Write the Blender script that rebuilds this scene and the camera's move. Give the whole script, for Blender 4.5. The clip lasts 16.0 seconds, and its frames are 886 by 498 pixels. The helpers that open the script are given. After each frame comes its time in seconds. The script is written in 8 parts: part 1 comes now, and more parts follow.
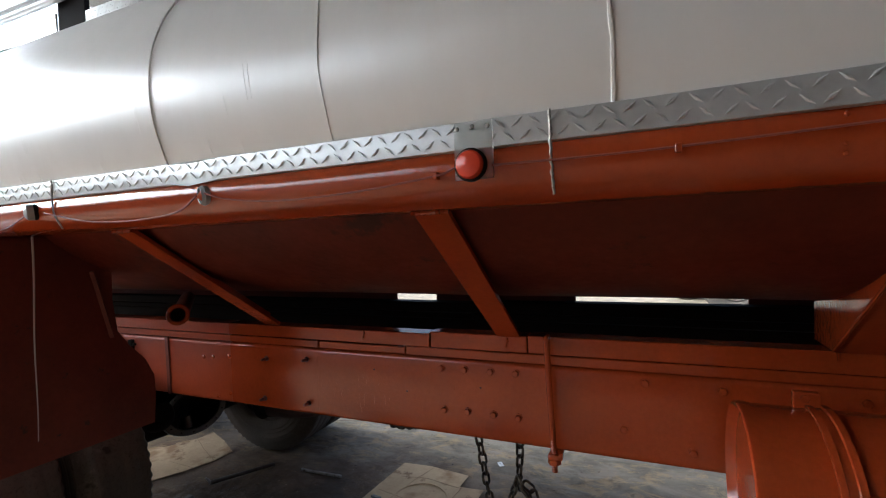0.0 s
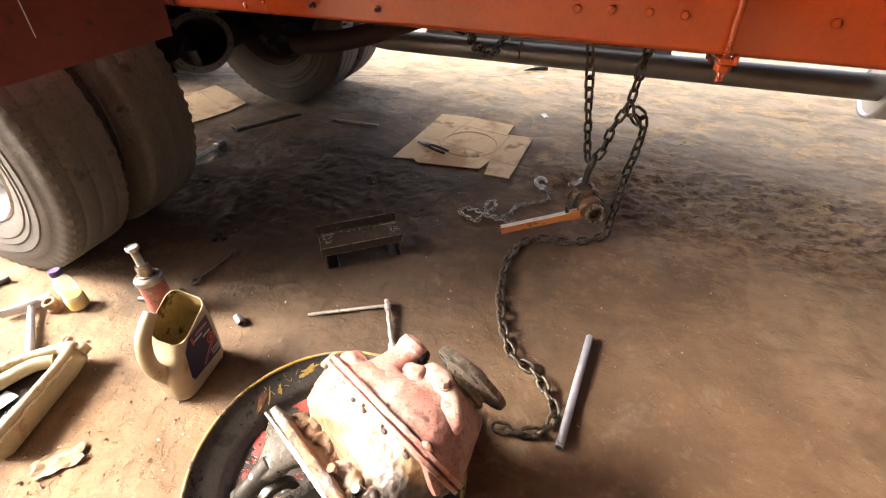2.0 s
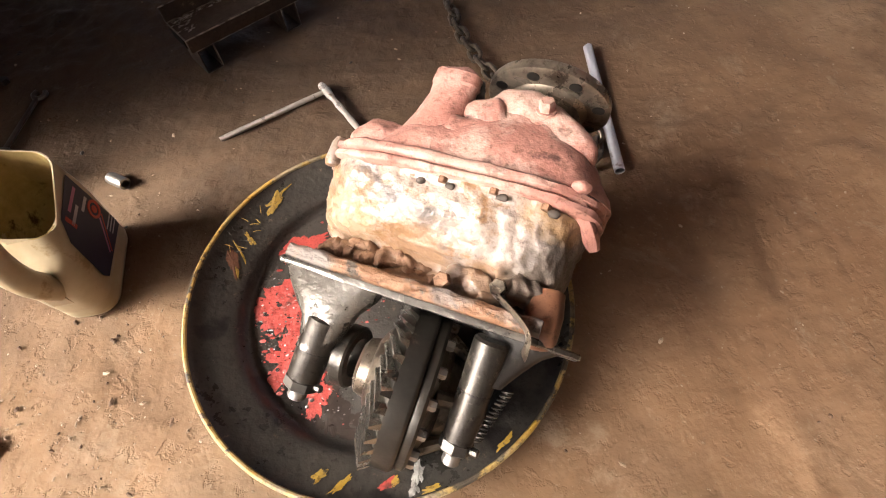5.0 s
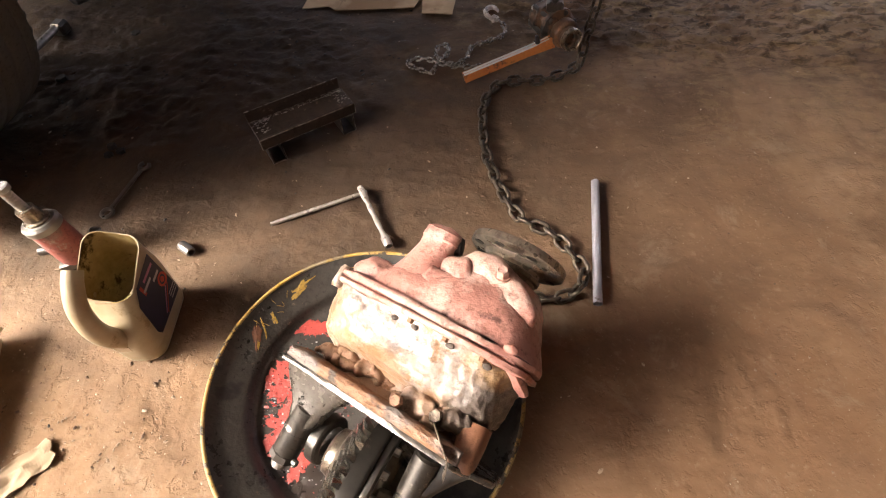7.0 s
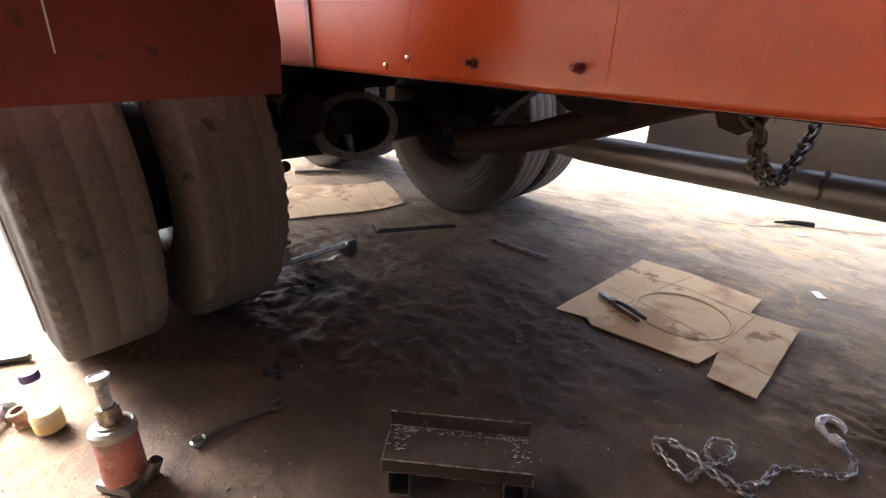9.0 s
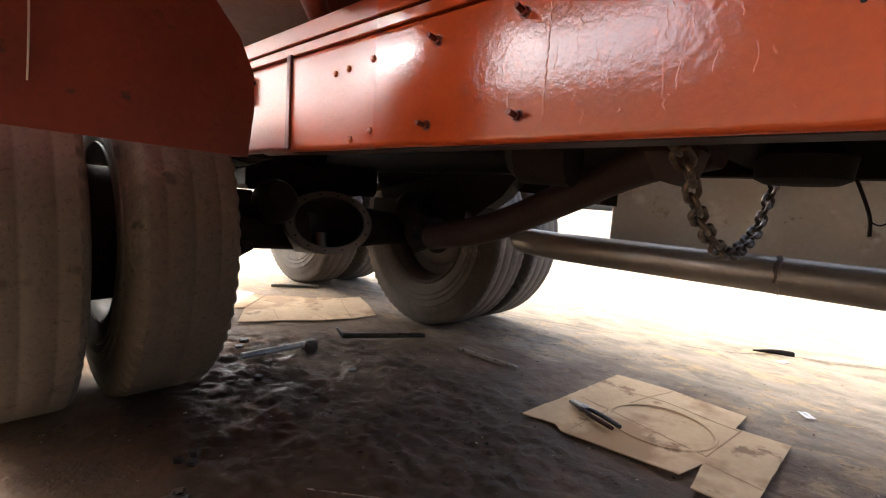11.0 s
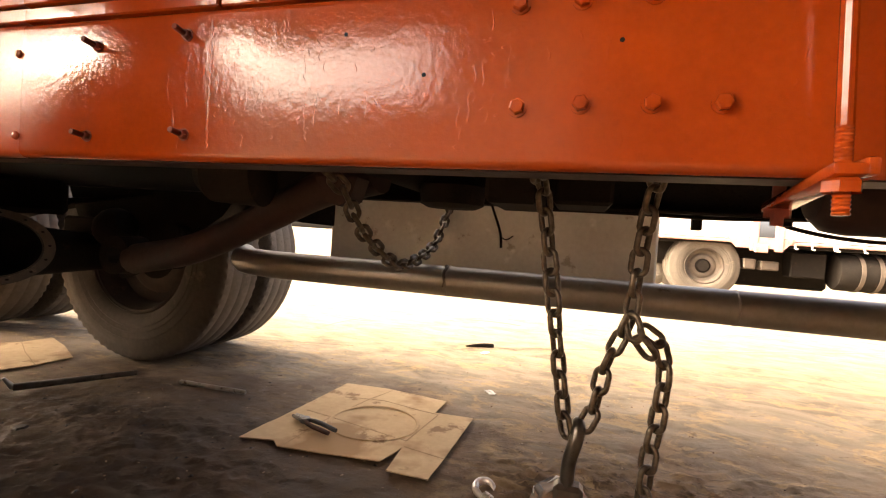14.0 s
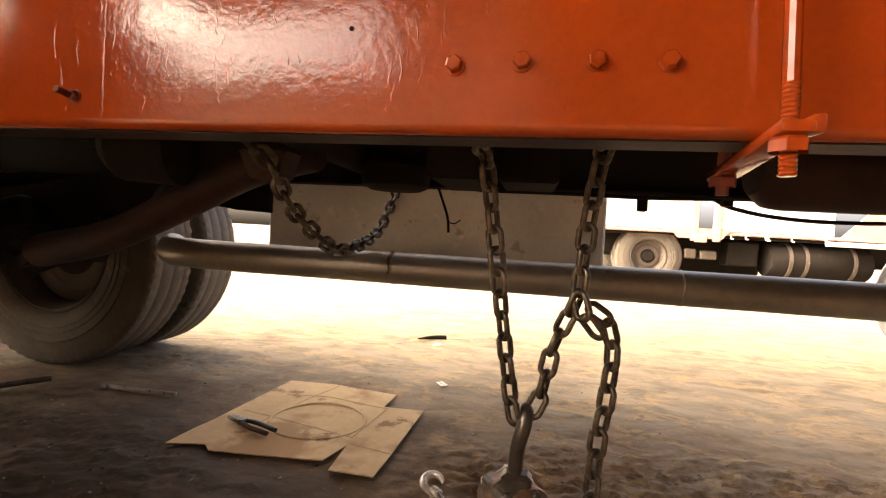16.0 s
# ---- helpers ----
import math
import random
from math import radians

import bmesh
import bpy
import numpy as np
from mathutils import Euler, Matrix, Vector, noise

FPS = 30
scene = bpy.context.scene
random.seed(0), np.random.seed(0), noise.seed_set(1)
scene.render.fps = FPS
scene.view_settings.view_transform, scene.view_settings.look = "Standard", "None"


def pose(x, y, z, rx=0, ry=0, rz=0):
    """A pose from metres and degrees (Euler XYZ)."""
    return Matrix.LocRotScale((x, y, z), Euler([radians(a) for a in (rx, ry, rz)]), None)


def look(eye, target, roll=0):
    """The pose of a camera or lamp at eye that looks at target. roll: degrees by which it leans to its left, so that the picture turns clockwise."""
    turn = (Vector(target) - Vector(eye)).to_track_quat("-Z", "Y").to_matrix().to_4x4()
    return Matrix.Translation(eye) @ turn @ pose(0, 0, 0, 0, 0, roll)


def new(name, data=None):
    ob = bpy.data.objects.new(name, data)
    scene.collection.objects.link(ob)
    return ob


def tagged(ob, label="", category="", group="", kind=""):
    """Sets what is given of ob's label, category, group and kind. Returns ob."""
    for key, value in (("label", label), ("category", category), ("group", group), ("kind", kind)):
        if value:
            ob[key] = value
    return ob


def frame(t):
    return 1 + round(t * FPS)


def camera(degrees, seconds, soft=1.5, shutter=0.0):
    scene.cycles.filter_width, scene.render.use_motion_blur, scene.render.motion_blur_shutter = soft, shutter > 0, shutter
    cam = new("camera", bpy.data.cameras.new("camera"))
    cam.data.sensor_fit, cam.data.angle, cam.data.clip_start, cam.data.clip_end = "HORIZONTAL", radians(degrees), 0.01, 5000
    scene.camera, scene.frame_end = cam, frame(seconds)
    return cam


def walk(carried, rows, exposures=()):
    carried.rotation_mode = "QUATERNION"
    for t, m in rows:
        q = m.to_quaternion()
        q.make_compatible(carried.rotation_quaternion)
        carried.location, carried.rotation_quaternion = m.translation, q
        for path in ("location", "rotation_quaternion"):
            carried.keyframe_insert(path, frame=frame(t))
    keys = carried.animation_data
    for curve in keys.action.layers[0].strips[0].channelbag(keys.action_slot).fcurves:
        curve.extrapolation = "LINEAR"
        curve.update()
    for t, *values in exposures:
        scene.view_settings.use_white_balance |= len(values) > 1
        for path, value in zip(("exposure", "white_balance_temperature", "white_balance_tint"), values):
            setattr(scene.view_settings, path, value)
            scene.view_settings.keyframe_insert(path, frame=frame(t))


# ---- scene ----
cam = camera(87.1, 16.0, soft=1.15)
PATH = [
    (0, (0.111, 0.196, 1.507), (-0.69, 2.028, 1.445), -2.3),
    (0.5, (-0.021, 0.259, 1.42), (-0.811, 2.056, 1.037), -2.5),
    (1, (-0.171, 0.301, 1.295), (-0.94, 1.988, 0.544), -2.0),
    (1.5, (-0.298, 0.303, 1.206), (-0.963, 1.844, 0.119), -1.2),
    (2, (-0.433, 0.255, 1.166), (-0.971, 1.717, -0.088), -0.3),
    (2.5, (-0.551, 0.224, 1.142), (-0.999, 1.583, -0.256), -0.9),
    (3, (-0.631, 0.269, 1.069), (-0.962, 1.487, -0.482), -1.3),
    (3.5, (-0.717, 0.32, 0.993), (-0.902, 1.378, -0.694), -1.4),
    (4, (-0.791, 0.331, 0.848), (-0.837, 1.332, -0.883), -0.2),
    (4.2, (-0.807, 0.327, 0.801), (-0.796, 1.307, -0.942), 0.4),
    (6.3, (-0.779, 0.354, 0.878), (-0.66, 1.358, -0.848), -0.8),
    (6.5, (-0.761, 0.352, 0.919), (-0.695, 1.389, -0.79), -1.2),
    (7, (-0.678, 0.372, 1.023), (-0.802, 1.503, -0.622), -1.7),
    (7.5, (-0.633, 0.415, 1.086), (-1.018, 1.627, -0.458), -1.2),
    (8, (-0.703, 0.548, 1.081), (-1.378, 1.819, -0.308), -1.5),
    (8.5, (-0.757, 0.73, 1.019), (-1.731, 2.033, -0.144), -0.4),
    (9, (-0.757, 0.933, 0.881), (-2.01, 2.249, 0.047), 1.1),
    (9.2, (-0.764, 0.958, 0.809), (-2.086, 2.277, 0.094), 1.4),
    (11.3, (-0.653, 0.991, 0.673), (-1.984, 2.474, 0.502), 3.2),
    (11.5, (-0.64, 0.99, 0.68), (-1.921, 2.518, 0.519), 3.3),
    (12, (-0.572, 0.987, 0.692), (-1.72, 2.618, 0.548), 3.6),
    (12.5, (-0.539, 0.983, 0.696), (-1.527, 2.717, 0.57), 3.8),
    (13, (-0.509, 0.992, 0.69), (-1.297, 2.828, 0.594), 3.9),
    (13.5, (-0.486, 1.002, 0.684), (-1.07, 2.914, 0.625), 3.7),
    (14, (-0.47, 1.013, 0.679), (-1.02, 2.935, 0.625), 3.9),
    (14.5, (-0.46, 1.031, 0.669), (-0.917, 2.977, 0.622), 4.2),
    (15, (-0.432, 1.076, 0.646), (-0.774, 3.046, 0.607), 4.0),
    (15.5, (-0.421, 1.09, 0.648), (-0.692, 3.071, 0.61), 3.4),
    (16, (-0.455, 1.082, 0.647), (-0.819, 3.048, 0.587), 3.3),
]
EXPOSURES = [(0, 2.0, 5050, -3), (0.5, 2.3, 4950, -2), (1.0, 3.15, 5600, 4), (1.5, 3.55, 6100, 6), (2.0, 3.4, 6400, 6), (2.5, 3.2, 6400, 7), (4.0, 2.55, 6300, 8), (6.5, 2.6, 6300, 8), (7.0, 2.8, 6500, 9), (7.5, 3.05, 6500, 9), (8.0, 3.3, 6100, 8), (9.0, 3.6, 5600, 7), (11.5, 3.6, 6300, 4), (12.5, 3.65, 7400, 7), (13.0, 3.7, 8200, 9), (14.5, 3.65, 8500, 10), (16.0, 3.5, 8300, 9)]
walk(cam, [(t, look(eye, target, roll)) for t, eye, target, roll in PATH], EXPOSURES)

# ---- light: hazy sky over an added open-sided shed ----
world = bpy.data.worlds.new("sky")
scene.world = world
world.use_nodes = True
wn = world.node_tree.nodes
sky = wn.new("ShaderNodeTexSky")
sky.sky_type, sky.sun_disc = "NISHITA", False
sky.sun_elevation, sky.sun_rotation = radians(40), radians(252.7)
sky.air_density, sky.dust_density, sky.ozone_density = 0.3, 9.0, 0.2
world.node_tree.links.new(sky.outputs[0], wn["Background"].inputs[0])
wn["Background"].inputs[1].default_value = 0.15
sun = new("sun", bpy.data.lights.new("sun", "SUN"))
sun.data.energy, sun.data.angle, sun.data.color = 0.85, radians(24.0), (1.0, 0.95, 0.88)
sun.matrix_world = look((0, 0, 10), (0.74, 0.23, 9.36))

# ---- mesh helpers ----
def V(*a):
    return Vector(a)


def part(name, bm, material, parent=None, label="", smooth=35):
    """One bmesh as one object, under a thing or a part."""
    me = bpy.data.meshes.new(name)
    bmesh.ops.recalc_face_normals(bm, faces=bm.faces[:])
    bm.to_mesh(me)
    bm.free()
    me.materials.append(material)
    if smooth:
        me.polygons.foreach_set("use_smooth", [True] * len(me.polygons))
        me.set_sharp_from_angle(angle=radians(smooth))
    ob = new(name, me)
    ob.parent = parent
    if label:
        ob["label"] = label
    return ob


def thing(name, label, category, group="", kind="", at=(0, 0, 0)):
    ob = new(name)
    ob.empty_display_size = 0.05
    return tagged(ob, label, category, group, kind)


def box(bm, lo, hi, bevel=0.0, m=None, seg=1):
    c = [(a + b) / 2 for a, b in zip(lo, hi)]
    d = [abs(b - a) for a, b in zip(lo, hi)]
    mat4 = Matrix.Translation(c) @ Matrix.Diagonal((*d, 1))
    r = bmesh.ops.create_cube(bm, size=1.0, matrix=(m or Matrix()) @ mat4)
    if bevel:
        edges = list({e for v in r["verts"] for e in v.link_edges})
        bmesh.ops.bevel(bm, geom=edges, offset=bevel, segments=seg, profile=0.5, affect="EDGES")
    return bm


def basis(d, up=(0, 0, 1)):
    """A turn whose z runs along d."""
    d = Vector(d).normalized()
    u = Vector(up)
    if abs(d.dot(u)) > 0.95:
        u = Vector((1, 0, 0))
    x = u.cross(d).normalized()
    y = d.cross(x)
    return Matrix((x, y, d)).transposed().to_4x4()


def lathe(bm, profile, m=None, n=32, closed=False, wobble=None):
    """Turns (radius, height) pairs round the z axis of m."""
    m = m or Matrix()
    rings = []
    for r, z in profile:
        if r < 1e-5:
            rings.append([bm.verts.new(m @ V(0, 0, z))])
            continue
        ring = []
        for k in range(n):
            a = 2 * math.pi * k / n
            rr = r if wobble is None else wobble(r, z, a)
            ring.append(bm.verts.new(m @ V(rr * math.cos(a), rr * math.sin(a), z)))
        rings.append(ring)
    pairs = list(zip(rings, rings[1:])) + ([(rings[-1], rings[0])] if closed else [])
    for a, b in pairs:
        for k in range(n):
            q = [a[k % len(a)], a[(k + 1) % len(a)], b[(k + 1) % len(b)], b[k % len(b)]]
            q = list(dict.fromkeys(q))
            if len(q) > 2:
                bm.faces.new(q)
    return bm


def rod(bm, a, b, r, r2=None, n=12, bevel=0.0):
    a, b = Vector(a), Vector(b)
    l = (b - a).length
    r2 = r if r2 is None else r2
    m = Matrix.Translation(a) @ basis(b - a)
    e = min(bevel, r * 0.6, l * 0.3)
    prof = [(0, 0), (r - e, 0), (r, e), (r2, l - e), (r2 - e, l), (0, l)] if e else [(0, 0), (r, 0), (r2, l), (0, l)]
    return lathe(bm, prof, m, n)


def smooth_path(pts, n):
    """Catmull-Rom through the points, n steps a span."""
    p = [Vector(q) for q in pts]
    p = [2 * p[0] - p[1]] + p + [2 * p[-1] - p[-2]]
    out = []
    for a, b, c, d in zip(p, p[1:], p[2:], p[3:]):
        for k in range(n):
            t = k / n
            out.append(0.5 * ((2 * b) + (c - a) * t + (2 * a - 5 * b + 4 * c - d) * t * t + (3 * b - a - 3 * c + d) * t ** 3))
    return out + [p[-2]]


def tube(bm, pts, r, n=8, caps=True, flat=None, closed=False):
    """A round (or flat: (w, h)) section along a path."""
    pts = [Vector(p) for p in pts]
    rings = []
    up = None
    for k, p in enumerate(pts):
        if closed:
            d = pts[(k + 1) % len(pts)] - pts[k - 1]
        else:
            d = pts[min(k + 1, len(pts) - 1)] - pts[max(k - 1, 0)]
        d.normalize()
        if up is None:
            up = V(0, 0, 1) if abs(d.z) < 0.9 else V(1, 0, 0)
        x = up.cross(d).normalized()
        up = d.cross(x).normalized()
        rr = r(k / (len(pts) - 1)) if callable(r) else r
        w, h = flat or (rr, rr)
        rings.append([bm.verts.new(p + x * (w * math.cos(2 * math.pi * j / n)) + up * (h * math.sin(2 * math.pi * j / n))) for j in range(n)])
    for a, b in zip(rings, rings[1:] + (rings[:1] if closed else [])):
        if len(rings) > 1:
            for j in range(n):
                bm.faces.new((a[j], a[(j + 1) % n], b[(j + 1) % n], b[j]))
    if caps and not closed:
        bm.faces.new(rings[0][::-1])
        bm.faces.new(rings[-1])
    return bm


def prism(bm, poly, axis, lo, hi, m=None):
    """A flat outline pushed along an axis: 'x' takes (y, z), 'y' takes (x, z), 'z' takes (x, y)."""
    m = m or Matrix()

    def at(a, b, t):
        return m @ {"x": V(t, a, b), "y": V(a, t, b), "z": V(a, b, t)}[axis]
    va = [bm.verts.new(at(a, b, lo)) for a, b in poly]
    vb = [bm.verts.new(at(a, b, hi)) for a, b in poly]
    k = len(poly)
    bm.faces.new(va[::-1])
    bm.faces.new(vb)
    for i in range(k):
        bm.faces.new((va[i], va[(i + 1) % k], vb[(i + 1) % k], vb[i]))
    return bm


def hexhead(bm, m, r=0.011, h=0.009, washer=0.0):
    if washer:
        lathe(bm, [(0, 0), (r * 1.25, 0), (r * 1.25, washer), (0, washer)], m, 16)
    lathe(bm, [(r, washer), (r, washer + h * 0.75), (r * 0.82, washer + h), (0, washer + h)], m, 6)
    return bm


def rough_up(bm, amount, scale, seed=0.0):
    bm.normal_update()
    for v in bm.verts:
        v.co += v.normal * (noise.fractal(v.co * scale + V(seed, seed, seed), 1.0, 2.0, 3) * amount)
    return bm


# ---- materials ----
def mat(name, a, b, scale=6.0, rough=(0.4, 0.6), metal=0.0, bump=0.1, fine=60.0, spots=None, spot_scale=14.0, spot_cut=0.62, coat=0.0, stretch=None, spec=0.5, spot_rough=None, more=None, more_scale=7.0, more_cut=0.6, relief=0.004):
    """Two tones mixed by noise at two scales, optional stains of a third, uneven gloss and relief."""
    m = bpy.data.materials.new(name)
    m.use_nodes = True
    nt = m.node_tree
    nd, ln = nt.nodes, nt.links
    bs = nd["Principled BSDF"]
    tc = nd.new("ShaderNodeTexCoord")
    src = tc.outputs["Object"]
    if stretch:
        mp = nd.new("ShaderNodeMapping")
        mp.inputs["Scale"].default_value = stretch
        ln.new(src, mp.inputs["Vector"])
        src = mp.outputs[0]

    def tex(sc, det=5.0, ro=0.6):
        n = nd.new("ShaderNodeTexNoise")
        n.inputs["Scale"].default_value, n.inputs["Detail"].default_value, n.inputs["Roughness"].default_value = sc, det, ro
        ln.new(src, n.inputs["Vector"])
        return n.outputs["Fac"]

    def ramp(v, lo, hi):
        r = nd.new("ShaderNodeMapRange")
        r.inputs[1].default_value, r.inputs[2].default_value = lo, hi
        ln.new(v, r.inputs[0])
        return r.outputs[0]

    def mix(f, c1, c2):
        x = nd.new("ShaderNodeMix")
        x.data_type = "RGBA"
        ln.new(f, x.inputs[0])
        for sock, c in ((x.inputs[6], c1), (x.inputs[7], c2)):
            if isinstance(c, tuple):
                sock.default_value = (*c, 1)
            else:
                ln.new(c, sock)
        return x.outputs[2]
    big, small = tex(scale), tex(fine, 4.0)
    av = nd.new("ShaderNodeMath")
    av.operation = "MULTIPLY_ADD"
    av.inputs[1].default_value = 0.35
    ln.new(small, av.inputs[0])
    ad = nd.new("ShaderNodeMath")
    ad.operation = "MULTIPLY"
    ad.inputs[1].default_value = 0.65
    ln.new(big, ad.inputs[0])
    ln.new(ad.outputs[0], av.inputs[2])
    col = mix(ramp(av.outputs[0], 0.35, 0.65), a, b)
    rg = ramp(av.outputs[0], 0.3, 0.7)
    r2 = nd.new("ShaderNodeMapRange")
    r2.inputs[3].default_value, r2.inputs[4].default_value = rough
    ln.new(rg, r2.inputs[0])
    rgh = r2.outputs[0]
    if spots:
        f = ramp(tex(spot_scale, 6.0, 0.7), spot_cut, spot_cut + 0.06)
        col = mix(f, col, spots)
        if spot_rough is not None:
            x = nd.new("ShaderNodeMix")
            ln.new(f, x.inputs[0])
            ln.new(rgh, x.inputs[2])
            x.inputs[3].default_value = spot_rough
            rgh = x.outputs[0]
    if more:
        col = mix(ramp(tex(more_scale, 4.0, 0.55), more_cut, more_cut + 0.09), col, more)
    if bump >= 0.4:
        # fine specks of grime and bare grain
        dark = nd.new("ShaderNodeMix")
        dark.data_type, dark.blend_type = "RGBA", "MULTIPLY"
        ln.new(ramp(tex(fine * 1.8, 5.0, 0.7), 0.54, 0.66), dark.inputs[0])
        ln.new(col, dark.inputs[6])
        dark.inputs[7].default_value = (0.5, 0.46, 0.43, 1)
        col = dark.outputs[2]
    ln.new(col, bs.inputs["Base Color"])
    ln.new(rgh, bs.inputs["Roughness"])
    bs.inputs["Metallic"].default_value = metal
    bs.inputs["Specular IOR Level"].default_value = spec
    if coat:
        bs.inputs["Coat Weight"].default_value, bs.inputs["Coat Roughness"].default_value = coat, 0.12
    if bump:
        bp = nd.new("ShaderNodeBump")
        bp.inputs["Strength"].default_value, bp.inputs["Distance"].default_value = bump, relief
        ln.new(av.outputs[0], bp.inputs["Height"])
        ln.new(bp.outputs[0], bs.inputs["Normal"])
    return m


RED = mat("red_oxide_enamel", (0.36, 0.055, 0.0105), (0.28, 0.042, 0.009), 5, (0.06, 0.16), bump=0.34, fine=66, spots=(0.19, 0.028, 0.009), spot_cut=0.7, spec=0.65, relief=0.0056)


def dusted(base, name, x0, x1):
    """The same enamel, going dull with dust between two places along the lorry."""
    m = base.copy()
    m.name = name
    nd, ln = m.node_tree.nodes, m.node_tree.links
    bs = nd["Principled BSDF"]
    old = bs.inputs["Roughness"].links[0].from_socket
    sep = nd.new("ShaderNodeSeparateXYZ")
    tc = nd.new("ShaderNodeTexCoord")
    ln.new(tc.outputs["Object"], sep.inputs[0])
    r = nd.new("ShaderNodeMapRange")
    for k, v in zip((1, 2, 3, 4), (x0, x1, 0.0, 0.42)):
        r.inputs[k].default_value = v
    ln.new(sep.outputs[0], r.inputs[0])
    mx = nd.new("ShaderNodeMath")
    mx.operation = "MAXIMUM"
    ln.new(r.outputs[0], mx.inputs[0])
    ln.new(old, mx.inputs[1])
    ln.new(mx.outputs[0], bs.inputs["Roughness"])
    sp = nd.new("ShaderNodeMapRange")
    for k, v in zip((1, 2, 3, 4), (x0, x1, 0.65, 0.4)):
        sp.inputs[k].default_value = v
    ln.new(sep.outputs[0], sp.inputs[0])
    ln.new(sp.outputs[0], bs.inputs["Specular IOR Level"])
    return m


RED_RAIL = dusted(RED, "red_oxide_enamel_dusted", -1.35, -1.75)
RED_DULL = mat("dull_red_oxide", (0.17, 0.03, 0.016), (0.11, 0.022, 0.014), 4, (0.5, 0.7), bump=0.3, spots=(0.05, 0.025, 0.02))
# tank belly red, darkened in the colour for the shade below the tank
RED_BELLY = mat("shade_darkened_red_oxide", (0.125, 0.016, 0.005), (0.08, 0.0115, 0.004), 3, (0.4, 0.6), bump=0.3, fine=40, spots=(0.045, 0.011, 0.006), spot_scale=5, spot_cut=0.6, spec=0.35)
# near-black red for parts under the chassis, and for the rail's painted shade strip
RED_DARK = mat("dark_red_oxide", (0.03, 0.01, 0.008), (0.016, 0.008, 0.006), 5, (0.55, 0.75), bump=0.35, spots=(0.015, 0.012, 0.01), spec=0.3)
TANK_SILVER = mat("silver_tank_paint", (0.9, 0.885, 0.85), (0.84, 0.82, 0.78), 1.6, (0.28, 0.42), metal=0.15, bump=0.1, fine=14, stretch=(1, 1, 0.25))
TREAD = mat("aluminium_tread_plate", (0.68, 0.68, 0.66), (0.54, 0.54, 0.52), 8, (0.25, 0.42), metal=0.5, bump=0.1)
WELD = mat("weld_bead", (0.50, 0.48, 0.43), (0.35, 0.32, 0.28), 40, (0.4, 0.6), metal=0.5, bump=0.5)
RUBBER = mat("worn_tyre_rubber", (0.06, 0.055, 0.05), (0.1, 0.088, 0.074), 6, (0.7, 0.9), bump=0.5, fine=60, spots=(0.145, 0.125, 0.105), spot_scale=6, spot_cut=0.6, more=(0.03, 0.027, 0.025), more_scale=12, more_cut=0.62)
RUBBER_DUSTY = mat("dusty_tyre_rubber", (0.085, 0.07, 0.055), (0.05, 0.042, 0.034), 4, (0.75, 0.95), bump=0.2, spots=(0.125, 0.103, 0.08), spot_scale=4)
RIM = mat("dusty_silver_rim", (0.42, 0.42, 0.41), (0.30, 0.29, 0.28), 6, (0.45, 0.65), metal=0.2, bump=0.15, spots=(0.2, 0.16, 0.12))
BLACK = mat("matte_black_metal", (0.008, 0.0065, 0.0055), (0.015, 0.012, 0.01), 7, (0.7, 0.9), bump=0.5, spots=(0.026, 0.018, 0.013), spec=0.12)
BLACK_RIM = mat("rusty_dark_rim", (0.045, 0.036, 0.03), (0.09, 0.07, 0.055), 8, (0.55, 0.75), bump=0.3, spots=(0.14, 0.1, 0.075))
GREASY = mat("greasy_black_steel", (0.014, 0.012, 0.011), (0.03, 0.026, 0.022), 14, (0.35, 0.55), metal=0.2, bump=0.4, spots=(0.05, 0.04, 0.03), spot_scale=30, spot_cut=0.62, spec=0.35)
STEEL = mat("bare_steel", (0.41, 0.39, 0.36), (0.26, 0.245, 0.23), 20, (0.28, 0.5), metal=0.85, bump=0.3, spots=(0.11, 0.08, 0.06), spot_scale=30, spot_cut=0.58)
DARK_STEEL = mat("oily_dark_steel", (0.13, 0.12, 0.11), (0.075, 0.07, 0.062), 16, (0.25, 0.5), metal=0.8, bump=0.3, spots=(0.05, 0.04, 0.03), spot_scale=22)
POLISHED = mat("handled_bright_steel", (0.66, 0.61, 0.56), (0.44, 0.4, 0.36), 30, (0.22, 0.4), metal=0.5, bump=0.2, spots=(0.16, 0.11, 0.08), spot_scale=50, spot_cut=0.62)
GALV = mat("exhaust_steel", (0.3, 0.285, 0.26), (0.22, 0.205, 0.18), 4, (0.32, 0.46), metal=0.6, bump=0.15, spots=(0.12, 0.08, 0.05), spot_scale=9, spot_cut=0.68)
PLATE = mat("scuffed_grey_plate", (0.66, 0.66, 0.62), (0.5, 0.49, 0.46), 3, (0.35, 0.55), metal=0.15, bump=0.3, spots=(0.36, 0.33, 0.28), spot_scale=11, spot_cut=0.6, more=(0.78, 0.78, 0.75), more_scale=9, more_cut=0.6)
MUFFLER = mat("aluminised_silencer", (0.72, 0.73, 0.74), (0.62, 0.63, 0.64), 6, (0.3, 0.45), metal=0.4, bump=0.05)
CHAIN = mat("oily_chain_steel", (0.14, 0.112, 0.082), (0.036, 0.028, 0.021), 30, (0.3, 0.55), metal=0.6, bump=0.3, spots=(0.15, 0.07, 0.03), spot_scale=40, spot_cut=0.62)
CHAIN_FINE = mat("greasy_hoist_chain", (0.38, 0.34, 0.29), (0.17, 0.15, 0.125), 40, (0.2, 0.36), metal=0.7, bump=0.2)
